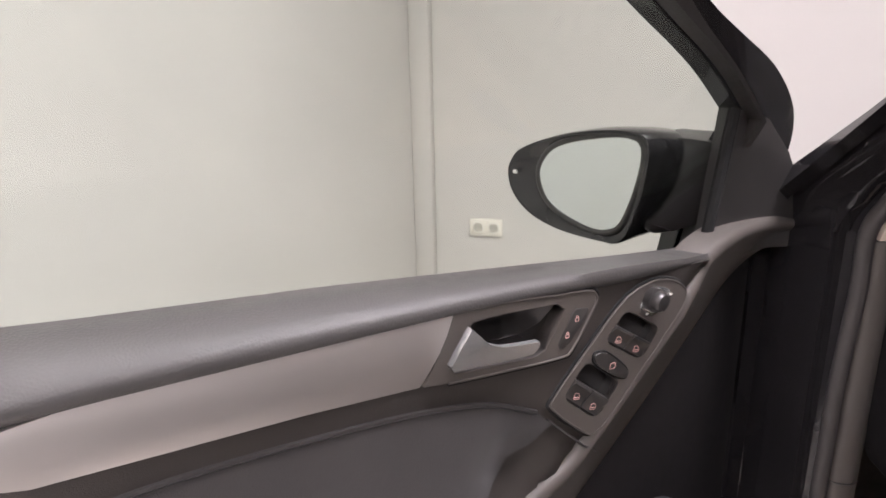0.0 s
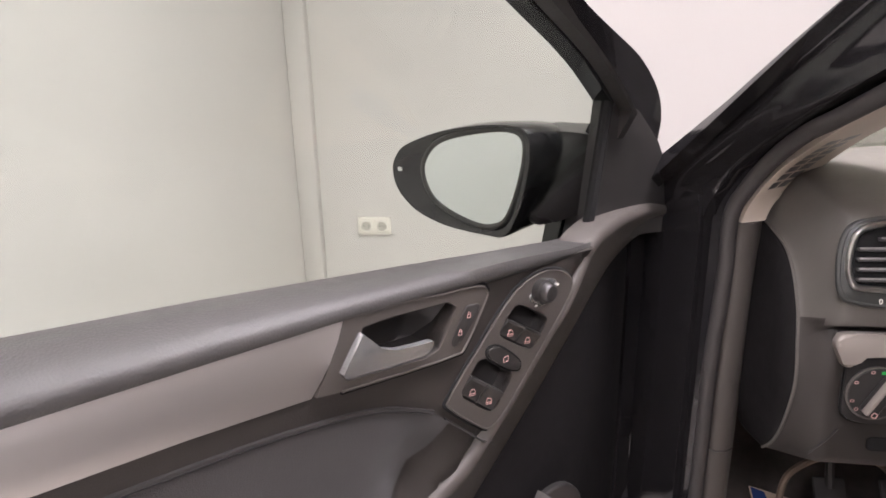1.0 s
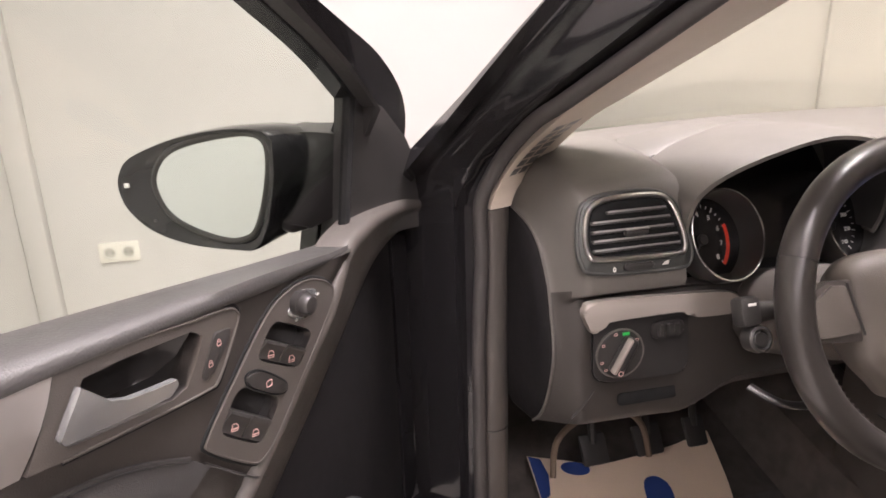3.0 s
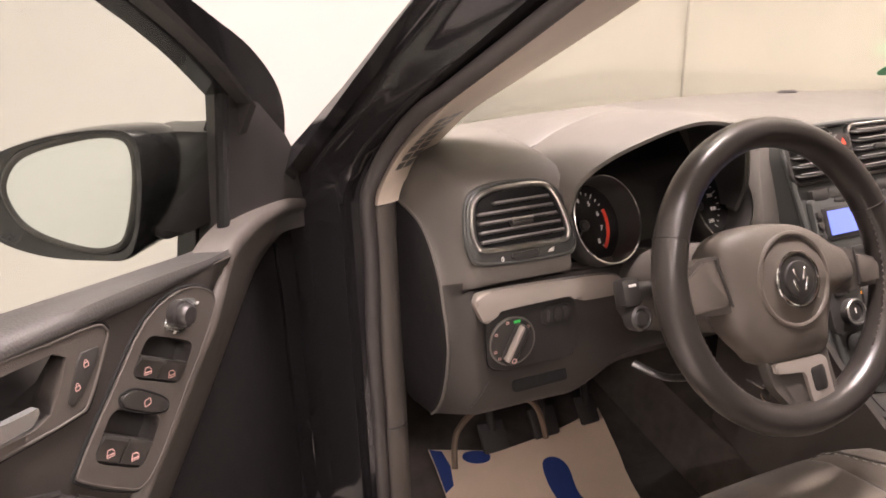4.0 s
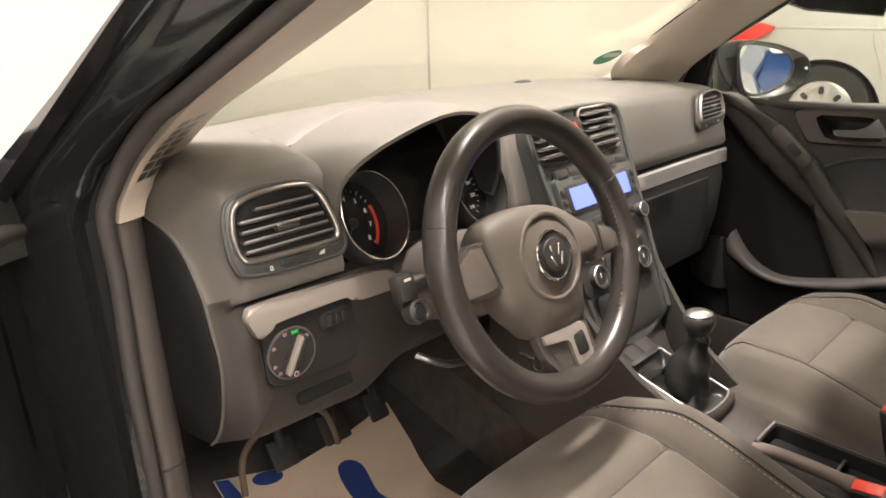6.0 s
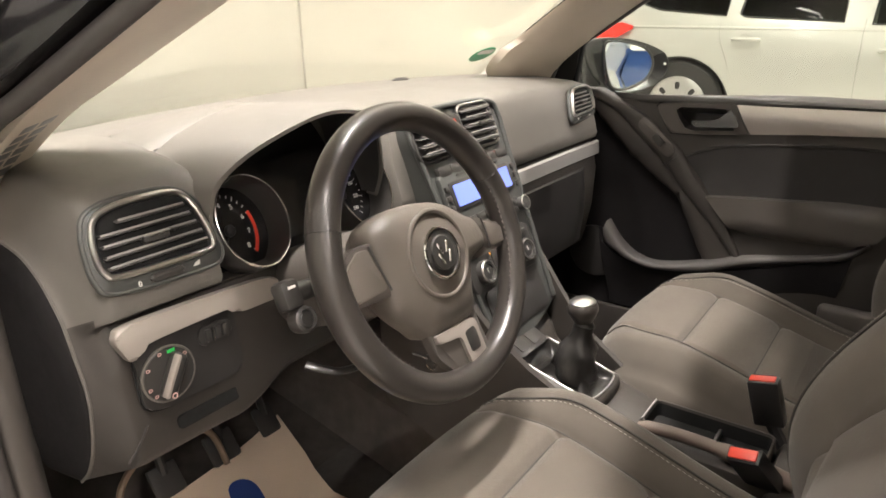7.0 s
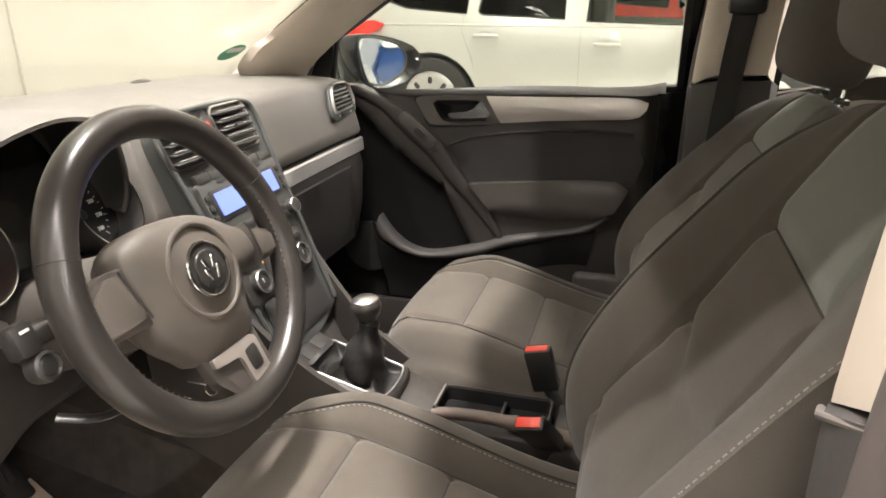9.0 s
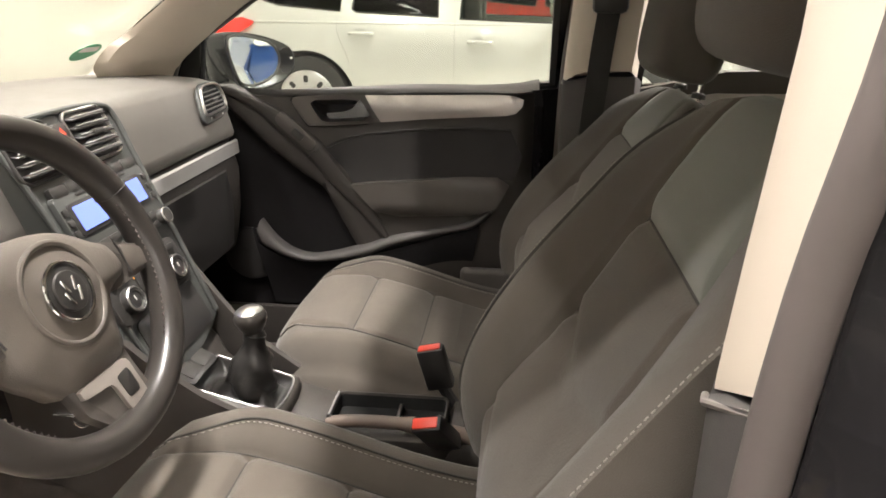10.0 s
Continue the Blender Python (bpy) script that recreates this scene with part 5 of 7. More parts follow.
for mx, my in ((-0.008, 0.029), (-0.026, 0.015), (-0.028, -0.010), (-0.022, -0.021), (0.024, 0.018)):
    part("dial_mark", rim(rrect(0.004, 0.003, 0.001, 3), 0.0006, 0.0004, km @ Matrix.Translation((mx, my, 0.0064)), 4), REDPRINT, ls)
part("grip_mark", rim(rrect(0.006, 0.006, 0.002, 3), 0.0008, 0.0004, grip @ Matrix.Translation((0.002, -0.022, 0.0252)), 4), REDPRINT, ls)
dm = lm @ Matrix.Translation((0.036, 0.022, 0.012))
part("dimmer_plate", plate(rrect(0.050, 0.026, 0.011), 0.003, 0.001, dm), SATIN, ls, "black dimmer plate")
for dx in (-0.012, 0.002, 0.013):
    part("dimmer_wheel", box(0, 0, 0, 0.008, 0.017, 0.007, 0.002, 2, dm @ Matrix.Translation((dx, 0, 0.004))), HARD, ls)
part("dimmer_edge", box(0, 0, 0, 0.0018, 0.019, 0.004, 0, 1, dm @ Matrix.Translation((-0.005, 0, 0.005))), CHROME, ls)
part("card_slot", plate(rrect(0.095, 0.018, 0.006), 0.003, 0.001, face(-0.556, 0.2415, 0.674, 8)), BLACK, dash, "black slot in the lower panel")
part("lower_seam", tube([(-0.672, 0.243, 0.655), (-0.655, 0.243, 0.672), (-0.640, 0.244, 0.692)], 0.0016, 6), SATIN, dash)
# passenger side: strip and glovebox
rows = []
for x in np.linspace(0.145, 0.665, 12):
    y = dash_row(x)[13].y - 0.003
    rows.append([Vector((x, y - 0.004, 0.830)), Vector((x, y - 0.0095, 0.826)), Vector((x, y - 0.0115, 0.796)), Vector((x, y + 0.004, 0.790)), Vector((x, y + 0.02, 0.81))])
# darker grey than the driver's strip: this side's shade is in the colour
part("decor_strip", loft(rows), VENTEDGE, dash, "satin decor strip on the passenger side, its shade put into darker grey", angle=50)
part("glovebox_lid", skin([(0.17, 0.575), (0.165, 0.755), (0.19, 0.772), (0.62, 0.770), (0.655, 0.75), (0.64, 0.60), (0.60, 0.575)], [], 0.05, lambda x, z: Vector((x, 0.236 + 0.10 * max(0, 0.66 - z) + 0.06 * smooth(0.58, 0.68, x), z)), lambda co: Vector((0, 0.03, 0))), SATIN, dash, "dark glovebox lid")

# ---- centre stack ----
SM = face(0.0, 0.176, 0.862, 24)
cs = part("console_fascia", plate([(v.x, v.y) for v in smooth_line([(-0.112, -0.26, 0), (-0.118, -0.10, 0), (-0.130, 0.06, 0), (-0.138, 0.125, 0), (-0.115, 0.148, 0), (0, 0.155, 0), (0.115, 0.148, 0), (0.138, 0.125, 0), (0.130, 0.06, 0), (0.118, -0.10, 0), (0.112, -0.26, 0)], 5, True)], 0.07, 0.008, SM @ Matrix.Translation((0, 0, -0.075)), 3), FASCIA, car, "grey centre console stack")
part("stack_edge", tube([SM @ Vector((v.x, v.y, -0.002)) for v in smooth_line([(0.108, -0.25, 0), (0.120, -0.08, 0), (0.132, 0.06, 0), (0.137, 0.12, 0), (0.115, 0.147, 0), (0, 0.154, 0), (-0.115, 0.147, 0), (-0.137, 0.12, 0), (-0.132, 0.06, 0), (-0.120, -0.08, 0), (-0.108, -0.25, 0)], 5)], 0.005, 8), FASCIA, cs, "grey frame of the stack")
for vx in (-0.086, 0.054):
    m = SM @ Matrix.Translation((vx, 0.107, -0.002)) @ Matrix.Diagonal((1.08, 0.93, 1, 1))
    v = part("centre_vent", plate(rrect(0.092, 0.086, 0.016), 0.003, 0.001, m), SATIN, cs, "square centre air vent with dark slats")
    out = rrect(0.094, 0.088, 0.016)
    part("vent_surround", rim(out, 0.003, 0.004, m @ Matrix.Translation((0, 0, 0.003))), SATINCHROME if vx > 0 else HARD, cs, "chrome surround")
    for k in range(5):
        part("slat", box(0, 0, 0, 0.082, 0.0035, 0.016, 0.001, 1, m @ Matrix.Translation((0, -0.032 + 0.0155 * k, 0.007)) @ Matrix.Rotation(radians(25), 4, "X")), HARD, cs)
        # pale bar for the lit edge of this slat
        part("slat_highlight", box(0, 0, 0, 0.078, 0.002, 0.0016, 0.0005, 1, m @ Matrix.Translation((0, -0.0295 + 0.0155 * k, 0.0145))), VENTEDGE, cs)
    part("vent_tab", box(0, 0, 0, 0.022, 0.009, 0.010, 0.002, 2, m @ Matrix.Translation((0.0, 0.0, 0.014))), HARD, cs)
part("hazard_button", plate(rrect(0.030, 0.026, 0.006), 0.008, 0.003, SM @ Matrix.Translation((-0.018, 0.122, 0.0))), HARD, cs, "black hazard light button")
part("hazard_symbol", plate([(-0.006, -0.005), (0.006, -0.005), (0, 0.006)], 0.0008, 0, SM @ Matrix.Translation((-0.018, 0.122, 0.0078))), RED, cs)
# radio
rm = SM @ Matrix.Translation((0, -0.016, -0.004))
ra = part("radio", plate(rrect(0.226, 0.112, 0.008), 0.010, 0.003, rm), FASCIA, car, "grey car radio with a lit blue screen")
part("screen_frame", plate(rrect(0.190, 0.050, 0.005), 0.003, 0.001, rm @ Matrix.Translation((-0.002, 0.0145, 0.0095))), SATIN, ra, "black screen surround")
part("screen", plate(rrect(0.174, 0.038, 0.002), 0.001, 0, rm @ Matrix.Translation((-0.002, 0.0145, 0.0127))), SCREEN, ra, "lit blue radio screen")
for sx in (-1, 1):
    part("radio_knob", lathe([(0.013, 0), (0.013, 0.012), (0.0115, 0.014), (0.0001, 0.0145)], 28, rm @ Matrix.Translation((sx * 0.094, -0.043, 0.010))), HARD, ra, "black radio knob")
    part("knob_ring", rim([(0.0128 * math.cos(a), 0.0128 * math.sin(a)) for a in np.linspace(0, 2 * math.pi, 24, endpoint=False)], 0.0014, 0.0014, rm @ Matrix.Translation((sx * 0.094, -0.043, 0.0225)), 6), SATINCHROME, ra)
    for k in range(3):
        part("radio_key", plate(rrect(0.010, 0.010, 0.002), 0.004, 0.0012, rm @ Matrix.Translation((sx * 0.1055, 0.030 - 0.017 * k, 0.010))), HARD, ra)
for k in range(6):
    part("radio_key", plate(rrect(0.024, 0.010, 0.002), 0.004, 0.0012, rm @ Matrix.Translation((-0.066 + 0.0265 * k, -0.032, 0.010))), HARD, ra)
part("disc_slot", box(0, 0, 0, 0.13, 0.003, 0.003, 0, 1, rm @ Matrix.Translation((0, 0.048, 0.010))), SATIN, ra)
for k in range(4):
    part("radio_key", plate(rrect(0.034, 0.008, 0.002), 0.003, 0.001, rm @ Matrix.Translation((-0.06 + 0.04 * k, -0.048, 0.010))), HARD, ra)
for k in range(6):
    part("fascia_button", plate(rrect(0.034, 0.018, 0.003), 0.008, 0.002, SM @ Matrix.Translation((-0.09 + 0.036 * k, 0.044, -0.002))), HARD, cs, "black fascia button")
# heating controls
cm = SM @ Matrix.Translation((-0.015, -0.132, -0.003))
cc = part("climate_panel", plate(rrect(0.214, 0.078, 0.012), 0.008, 0.003, cm), HARD, car, "black heating control panel with two knobs")
for sx in (-1, 1):
    k = cm @ Matrix.Translation((sx * 0.068, -0.009, 0.008))
    part("climate_knob", lathe([(0.021, 0), (0.021, 0.010), (0.018, 0.013), (0.0135, 0.012), (0.0125, 0.008), (0.0001, 0.008)], 32, k), HARD, cc, "black round knob with a silver ring")
    part("knob_ring", rim([(0.0185 * math.cos(a), 0.0185 * math.sin(a)) for a in np.linspace(0, 2 * math.pi, 32, endpoint=False)], 0.0018, 0.0014, k @ Matrix.Translation((0, 0, 0.0118)), 6), SATINCHROME, cc)
    part("knob_centre", disc(0.0125, 0.002, 24, 0.0006, k @ Matrix.Translation((0, 0, 0.008))), SATIN, cc)
    part("knob_mark", box(0, 0, 0, 0.0016, 0.008, 0.0008, 0, 1, k @ Matrix.Translation((0, 0.002, 0.0102))), WHITE, cc)
    for j in range(2):
        part("climate_key", plate(rrect(0.024, 0.009, 0.002), 0.004, 0.001, cm @ Matrix.Translation((sx * 0.067, 0.024 + 0.001 * j, 0.008)) @ Matrix.Translation((0.028 * (j - 0.5), 0, 0))), SATIN, cc)
part("amber_mark", box(0, 0, 0, 0.008, 0.004, 0.001, 0, 1, cm @ Matrix.Translation((-0.032, 0.016, 0.0085))), glow("amber_symbol", (0.9, 0.35, 0.03), 0.5), cc)
part("climate_centre", plate(rrect(0.07, 0.05, 0.006), 0.003, 0.001, cm @ Matrix.Translation((0, 0, 0.008))), SATIN, cc)

# flat plate; the shade inside the storage tray is put into its colour
part("storage_shade", plate(rrect(0.180, 0.085, 0.012), 0.004, 0.001, SM @ Matrix.Translation((-0.002, -0.218, -0.0065))), SATIN, cs, "flat dark plate for the shaded storage tray below the controls")

# ---- centre console ----
def con_row(y, zt, w, bow=0.012):
    return [Vector((x, y, z)) for x, z in ((-w, 0.30), (-w - 0.004, zt - 0.05), (-w, zt - 0.014), (-w + 0.016, zt), (0, zt + bow * 0.3), (w - 0.016, zt), (w, zt - 0.014), (w + 0.004, zt - 0.05), (w, 0.30))]


con = part("centre_console", loft([con_row(*r) for r in ((0.20, 0.69, 0.118), (0.12, 0.64, 0.112), (0.076, 0.598, 0.102), (0.058, 0.566, 0.097), (0.03, 0.548, 0.090), (-0.04, 0.532, 0.086), (-0.095, 0.516, 0.082), (-0.125, 0.510, 0.078), (-0.155, 0.504, 0.074), (-0.166, 0.482, 0.072), (-0.355, 0.480, 0.072), (-0.366, 0.502, 0.072), (-0.60, 0.50, 0.072), (-0.62, 0.46, 0.072))]), LOWER, car, "dark grey console between the front seats", angle=50)
for s in (-1, 1):
    part("console_flank", thicken(loft([[Vector((s * x, y, z)) for x, y, z in row] for row in (((0.142, 0.20, 0.80), (0.150, 0.30, 0.80)), ((0.140, 0.13, 0.72), (0.150, 0.30, 0.70)), ((0.128, 0.075, 0.655), (0.150, 0.30, 0.6)), ((0.108, 0.01, 0.590), (0.14, 0.3, 0.45)), ((0.095, -0.08, 0.535), (0.13, 0.1, 0.35)))], caps=False, ring_closed=False), lambda co, s=s: Vector((-s * 0.012, 0, 0))), LOWER, con, "grey flank of the console")
gf = [(v.x * 1.10, v.y * 1.12) for v in smooth_line([(-0.040, 0.066, 0), (0.040, 0.066, 0), (0.047, 0.045, 0), (0.048, -0.040, 0), (0.036, -0.062, 0), (-0.036, -0.062, 0), (-0.048, -0.040, 0), (-0.047, 0.045, 0)], 5, True)]
GMm = Matrix.Translation((-0.015, -0.021, 0.5605)) @ Matrix.Rotation(radians(14), 4, "X")
part("gear_surround", moved(loft([[Vector((x * kx, y * ky, z)) for x, y in gf] for kx, ky, z in ((1.36, 1.20, -0.040), (1.33, 1.17, -0.016), (1.24, 1.12, -0.005), (1.10, 1.05, -0.0012), (1.0, 1.0, 0.0), (0.97, 0.98, -0.003), (0.96, 0.97, -0.022))], caps=False), GMm), LOWER, con, "rounded grey hump round the gear lever", angle=60)
part("gear_frame", rim(gf, 0.0017, 0.0022, GMm), VENTEDGE, con, "chrome frame round the gear lever boot")
skirt = []
for k, z, wave in ((0.975, -0.004, 0), (0.92, -0.010, 0.10), (0.80, -0.016, 0.30), (0.68, -0.014, 0.45), (0.56, -0.004, 0.4), (0.44, 0.008, 0.2)):
    skirt.append([Vector((x * k - 0.002, y * k - 0.004, z + 0.011 * wave * math.sin(5 * math.atan2(y, x) + 9 * k))) for x, y in gf])
part("boot_skirt", moved(loft(skirt, caps=False), GMm), BOOT, con, "creased black leather skirt inside the frame", angle=60)
TM = Matrix.Translation((-0.006, 0.062, 0.597)) @ Matrix.Rotation(radians(28), 4, "X")
part("switch_tray", plate(rrect(0.092, 0.050, 0.008), 0.003, 0.001, TM @ Matrix.Translation((-0.022, 0, 0))), SATIN, con, "dark switch plate ahead of the gear lever")
for bx in (-0.042, -0.002):
    part("console_key", plate(rrect(0.030, 0.034, 0.003), 0.003, 0.001, TM @ Matrix.Translation((bx, 0, 0.0015))), HARD, con, "black console button")
lever = part("gear_lever", lathe([(0.034, -0.004), (0.036, 0.004), (0.034, 0.014), (0.035, 0.026), (0.031, 0.040), (0.0295, 0.052), (0.022, 0.064), (0.0165, 0.076), (0.0150, 0.086), (0.0155, 0.096)], 24, Matrix.Translation((-0.016, -0.028, 0.553)) @ Matrix.Rotation(radians(8), 4, "X") @ Matrix.Rotation(radians(6), 4, "Y") @ Matrix.Diagonal((1.12, 1.12, 1, 1))), BOOT, car, "gear lever in a folded black leather boot")
for v in lever.data.vertices:  # folds of the boot
    a = math.atan2(v.co.y + 0.035, v.co.x + 0.012)
    f = 1 + 0.16 * math.sin(4 * a + 70 * v.co.z) * smooth(0.66, 0.58, v.co.z)
    v.co.x, v.co.y = -0.012 + (v.co.x + 0.012) * f, -0.035 + (v.co.y + 0.035) * f
km2 = Matrix.Translation((-0.004, -0.039, 0.646)) @ Matrix.Rotation(radians(-6), 4, "X") @ Matrix.Diagonal((1.06, 1.06, 1.28, 1))
part("lever_collar", lathe([(0.0165, -0.008), (0.018, -0.004), (0.0165, 0.0), (0.0145, 0.004)], 24, km2), SATIN, lever, "black collar")
part("gear_knob", lathe([(0.0135, 0.0), (0.0145, 0.006), (0.020, 0.012), (0.0245, 0.020), (0.025, 0.026), (0.0228, 0.031), (0.022, 0.032)], 32, km2), LEATHER, lever, "black gear knob")
part("knob_cap", lathe([(0.0222, 0.030), (0.0215, 0.034), (0.015, 0.0375), (0.0001, 0.0385)], 32, km2), SATINCHROME, lever, "silver cap of the gear knob")
# cup tray and handbrake
def tray_line(w, l, r, z):
    return [Vector((x + 0.012, y - 0.258, z)) for x, y in rrect(w, l, r)]


tray = part("tray_rim", loft([tray_line(0.082, 0.196, 0.012, 0.474), tray_line(0.082, 0.196, 0.012, 0.511), tray_line(0.079, 0.193, 0.011, 0.514), tray_line(0.075, 0.189, 0.010, 0.514), tray_line(0.073, 0.187, 0.009, 0.511), tray_line(0.073, 0.187, 0.009, 0.485)], caps=False), LOWER, con, "grey rim of an open tray")
# shallow tray in near-black: the shade of a deeper one is painted in
part("cup_tray", loft([tray_line(0.0728, 0.1868, 0.009, 0.509), tray_line(0.070, 0.184, 0.008, 0.4855), tray_line(0.05, 0.16, 0.006, 0.4845), tray_line(0.002, 0.002, 0.0005, 0.4845)], caps=False), BLACK, con, "open tray with the shade of its depth put into black")
part("tray_divider", box(0.012, -0.272, 0.492, 0.066, 0.006, 0.014, 0.002), SATIN, con)
part("brake_base", box(-0.052, -0.272, 0.484, 0.036, 0.20, 0.044, 0.006), LOWER, con, "grey hump under the handbrake lever")
part("tray_edge", box(0.011, -0.1615, 0.5155, 0.070, 0.003, 0.004, 0.0012, 1), VENTEDGE, con, "pale front edge of the tray")
part("handbrake", tube(smooth_line([(-0.048, -0.165, 0.516), (-0.048, -0.20, 0.522), (-0.048, -0.26, 0.524), (-0.048, -0.32, 0.520), (-0.048, -0.40, 0.505)], 4), [0.008] * 2 + [0.0105] * 9 + [0.0135] * 6, 14), GRIP, car, "taupe leather handbrake lever")

# ---- steering wheel ----
WM = face(-0.372, 0.006, 0.887, 21.5)
sw = part("steering_wheel", tube([(0.168 * math.cos(a), 0.168 * math.sin(a), 0) for a in np.linspace(0, 2 * math.pi, 72, endpoint=False)], 1.0, closed=True,
          profile=[(0.0182 * math.cos(a), 0.0205 * math.sin(a)) for a in np.linspace(0, 2 * math.pi, 16, endpoint=False)], up=(0, 0, 1), m=WM), LEATHER, car, "black leather steering wheel with three spokes", angle=60)
for a in (158, 22):
    part("rim_seam", tube([(0.168 * math.cos(radians(a)) + 0.0186 * math.cos(b) * math.cos(radians(a)), 0.168 * math.sin(radians(a)) + 0.0186 * math.cos(b) * math.sin(radians(a)), 0.0209 * math.sin(b)) for b in np.linspace(0, 2 * math.pi, 20, endpoint=False)], 0.0006, 6, closed=True, m=WM), SATIN, sw)
for a0, a1 in ((-48, 18), (162, 228)):
    line = []
    for k, a in enumerate(np.linspace(a0, a1, 46)):
        line.append(((0.152 + 0.0022 * (-1) ** k) * math.cos(radians(a)), (0.152 + 0.0022 * (-1) ** k) * math.sin(radians(a)), 0.0088))
    part("rim_stitching", tube(line, 0.0008, 4, m=WM), SEAL, sw)
PAD = [(-0.098, 0.030), (-0.092, 0.052), (-0.063, 0.062), (-0.026, 0.063), (0.02, 0.058), (0.055, 0.045), (0.082, 0.026), (0.105, 0.010), (0.110, -0.022), (0.070, -0.036), (0.052, -0.070), (0.036, -0.101), (-0.043, -0.101), (-0.068, -0.080), (-0.090, -0.052), (-0.094, -0.018)]
HUB = Vector((-0.006, -0.006, 0))
pad_line = [Vector((v.x, v.y, 0)) for v in smooth_line([(x, y, 0) for x, y in PAD], 4, True)]
rings = [[HUB + (v - HUB) * k + Vector((0, 0, z)) for v in pad_line] for k, z in ((0.80, -0.06), (0.98, -0.032), (1.0, -0.012), (0.975, -0.002), (0.93, 0.004), (0.80, 0.010), (0.62, 0.015), (0.3, 0.018), (0.02, 0.018))]
part("airbag_cover", moved(loft(rings), WM), WHEELPAD, sw, "grey grained airbag cover", angle=60)
HM = WM @ Matrix.Translation(HUB)
part("cover_groove", rim([(0.052 * math.cos(a), 0.053 * math.sin(a)) for a in np.linspace(0, 2 * math.pi, 56, endpoint=False)], 0.0035, 0.0030, HM @ Matrix.Translation((0, 0, 0.0150)), 8), WHEELPAD, sw, "raised ring on the airbag cover")
em = HM @ Matrix.Translation((0, 0.0, 0.0178))
part("emblem", disc(0.0300, 0.003, 36, 0.001, em), HARD, sw, "round dark emblem with chrome shapes")
part("emblem_ring", rim([(0.0305 * math.cos(a), 0.0305 * math.sin(a)) for a in np.linspace(0, 2 * math.pi, 40, endpoint=False)], 0.0022, 0.002, em @ Matrix.Translation((0, 0, 0.003)), 8), CHROME, sw, "chrome emblem ring")
part("emblem_plate", disc(0.0215, 0.004, 36, 0.0015, em @ Matrix.Translation((0, 0, 0.002))), HARD, sw, "small grey metal disc")
for ex, ey, turn, ln in ((-0.0065, 0.006, 20, 0.015), (0.0065, 0.006, -20, 0.015), (-0.0080, -0.006, 22, 0.016), (0.0080, -0.006, -22, 0.016)):
    part("emblem_bar", box(0, 0, 0, 0.0034, ln, 0.0022, 0.0008, 1, em @ Matrix.Translation((ex, ey, 0.0065)) @ Matrix.Rotation(radians(turn), 4, "Z")), CHROME, sw)
for outline, inlay, gap in (([(-0.080, 0.036), (-0.122, 0.037), (-0.156, 0.020), (-0.158, -0.024), (-0.080, -0.030)], [(-0.149, 0.014), (-0.121, 0.0325), (-0.105, 0.031), (-0.093, -0.019), (-0.146, -0.021)], [(-0.104, 0.034), (-0.098, 0.006), (-0.091, -0.022)]),
                            ([(0.070, 0.026), (0.110, 0.012), (0.158, -0.008), (0.162, -0.036), (0.070, -0.038)], [(0.116, 0.006), (0.150, -0.010), (0.154, -0.031), (0.116, -0.030)], [(0.110, 0.011), (0.112, -0.010), (0.111, -0.031)])):
    ccw = sum(p[0] * q[1] - q[0] * p[1] for p, q in zip(outline, outline[1:] + outline[:1])) > 0
    part("spoke", plate(rounded(outline if ccw else outline[::-1], 0.15), 0.016, 0.004, WM @ Matrix.Translation((0, 0, -0.016)), 3), PLASTIC, sw, "dark side spoke")
    part("spoke_inlay", plate(rounded(inlay if ccw else inlay[::-1], 0.15), 0.004, 0.0015, WM @ Matrix.Translation((0, 0, 0.0))), WHEELPAD, sw, "grey spoke inlay")
    part("spoke_gap", tube([(*p, 0.0048) for p in gap], 0.0014, 6, m=WM), SATIN, sw)
part("lower_spoke", plate(rounded([(-0.056, -0.085), (-0.048, -0.125), (-0.022, -0.158), (0.052, -0.160), (0.044, -0.085)], 0.12), 0.014, 0.004, WM @ Matrix.Translation((0, 0, -0.014))), PLASTIC, sw, "dark lower spoke")
bracket = [(-0.047, -0.096), (-0.046, -0.108), (-0.020, -0.112), (-0.003, -0.113), (0.002, -0.150), (0.010, -0.164), (0.028, -0.166), (0.037, -0.150), (0.034, -0.100)]
part("spoke_bezel", plate(rounded(bracket, 0.18, 3), 0.005, 0.0015, WM @ Matrix.Translation((0, 0, 0.0))), DECOR, sw, "satin silver bracket on the lower spoke")
part("spoke_window", plate(rounded([(0.005, -0.112), (0.008, -0.140), (0.028, -0.140), (0.026, -0.110)], 0.2), 0.003, 0.001, WM @ Matrix.Translation((0, 0, 0.0030))), HARD, sw, "black field in the bracket")
col = part("steering_column", loft([[WM @ Vector((0.058 * k * math.cos(a), 0.058 * k * math.sin(a) - 0.012, z)) for a in np.linspace(0, 2 * math.pi, 20, endpoint=False)] for k, z in ((0.75, -0.05), (1.0, -0.07), (1.08, -0.16), (1.05, -0.26))]), PLASTIC, car, "dark steering column shroud")
part("stalk", tube([WM @ Vector(p) for p in ((-0.05, 0.0, -0.085), (-0.10, 0.006, -0.082), (-0.15, 0.008, -0.078), (-0.175, 0.008, -0.076))], [0.009, 0.009, 0.012, 0.010], 12), HARD, col, "black indicator stalk")
part("stalk_end", box(0, 0, 0, 0.026, 0.034, 0.024, 0.006, 2, WM @ Matrix.Translation((-0.168, 0.010, -0.076))), HARD, col, "black ribbed stalk end")
part("stalk_mark", box(0, 0, 0, 0.010, 0.003, 0.001, 0, 1, WM @ Matrix.Translation((-0.168, 0.018, -0.0635))), WHITE, col)
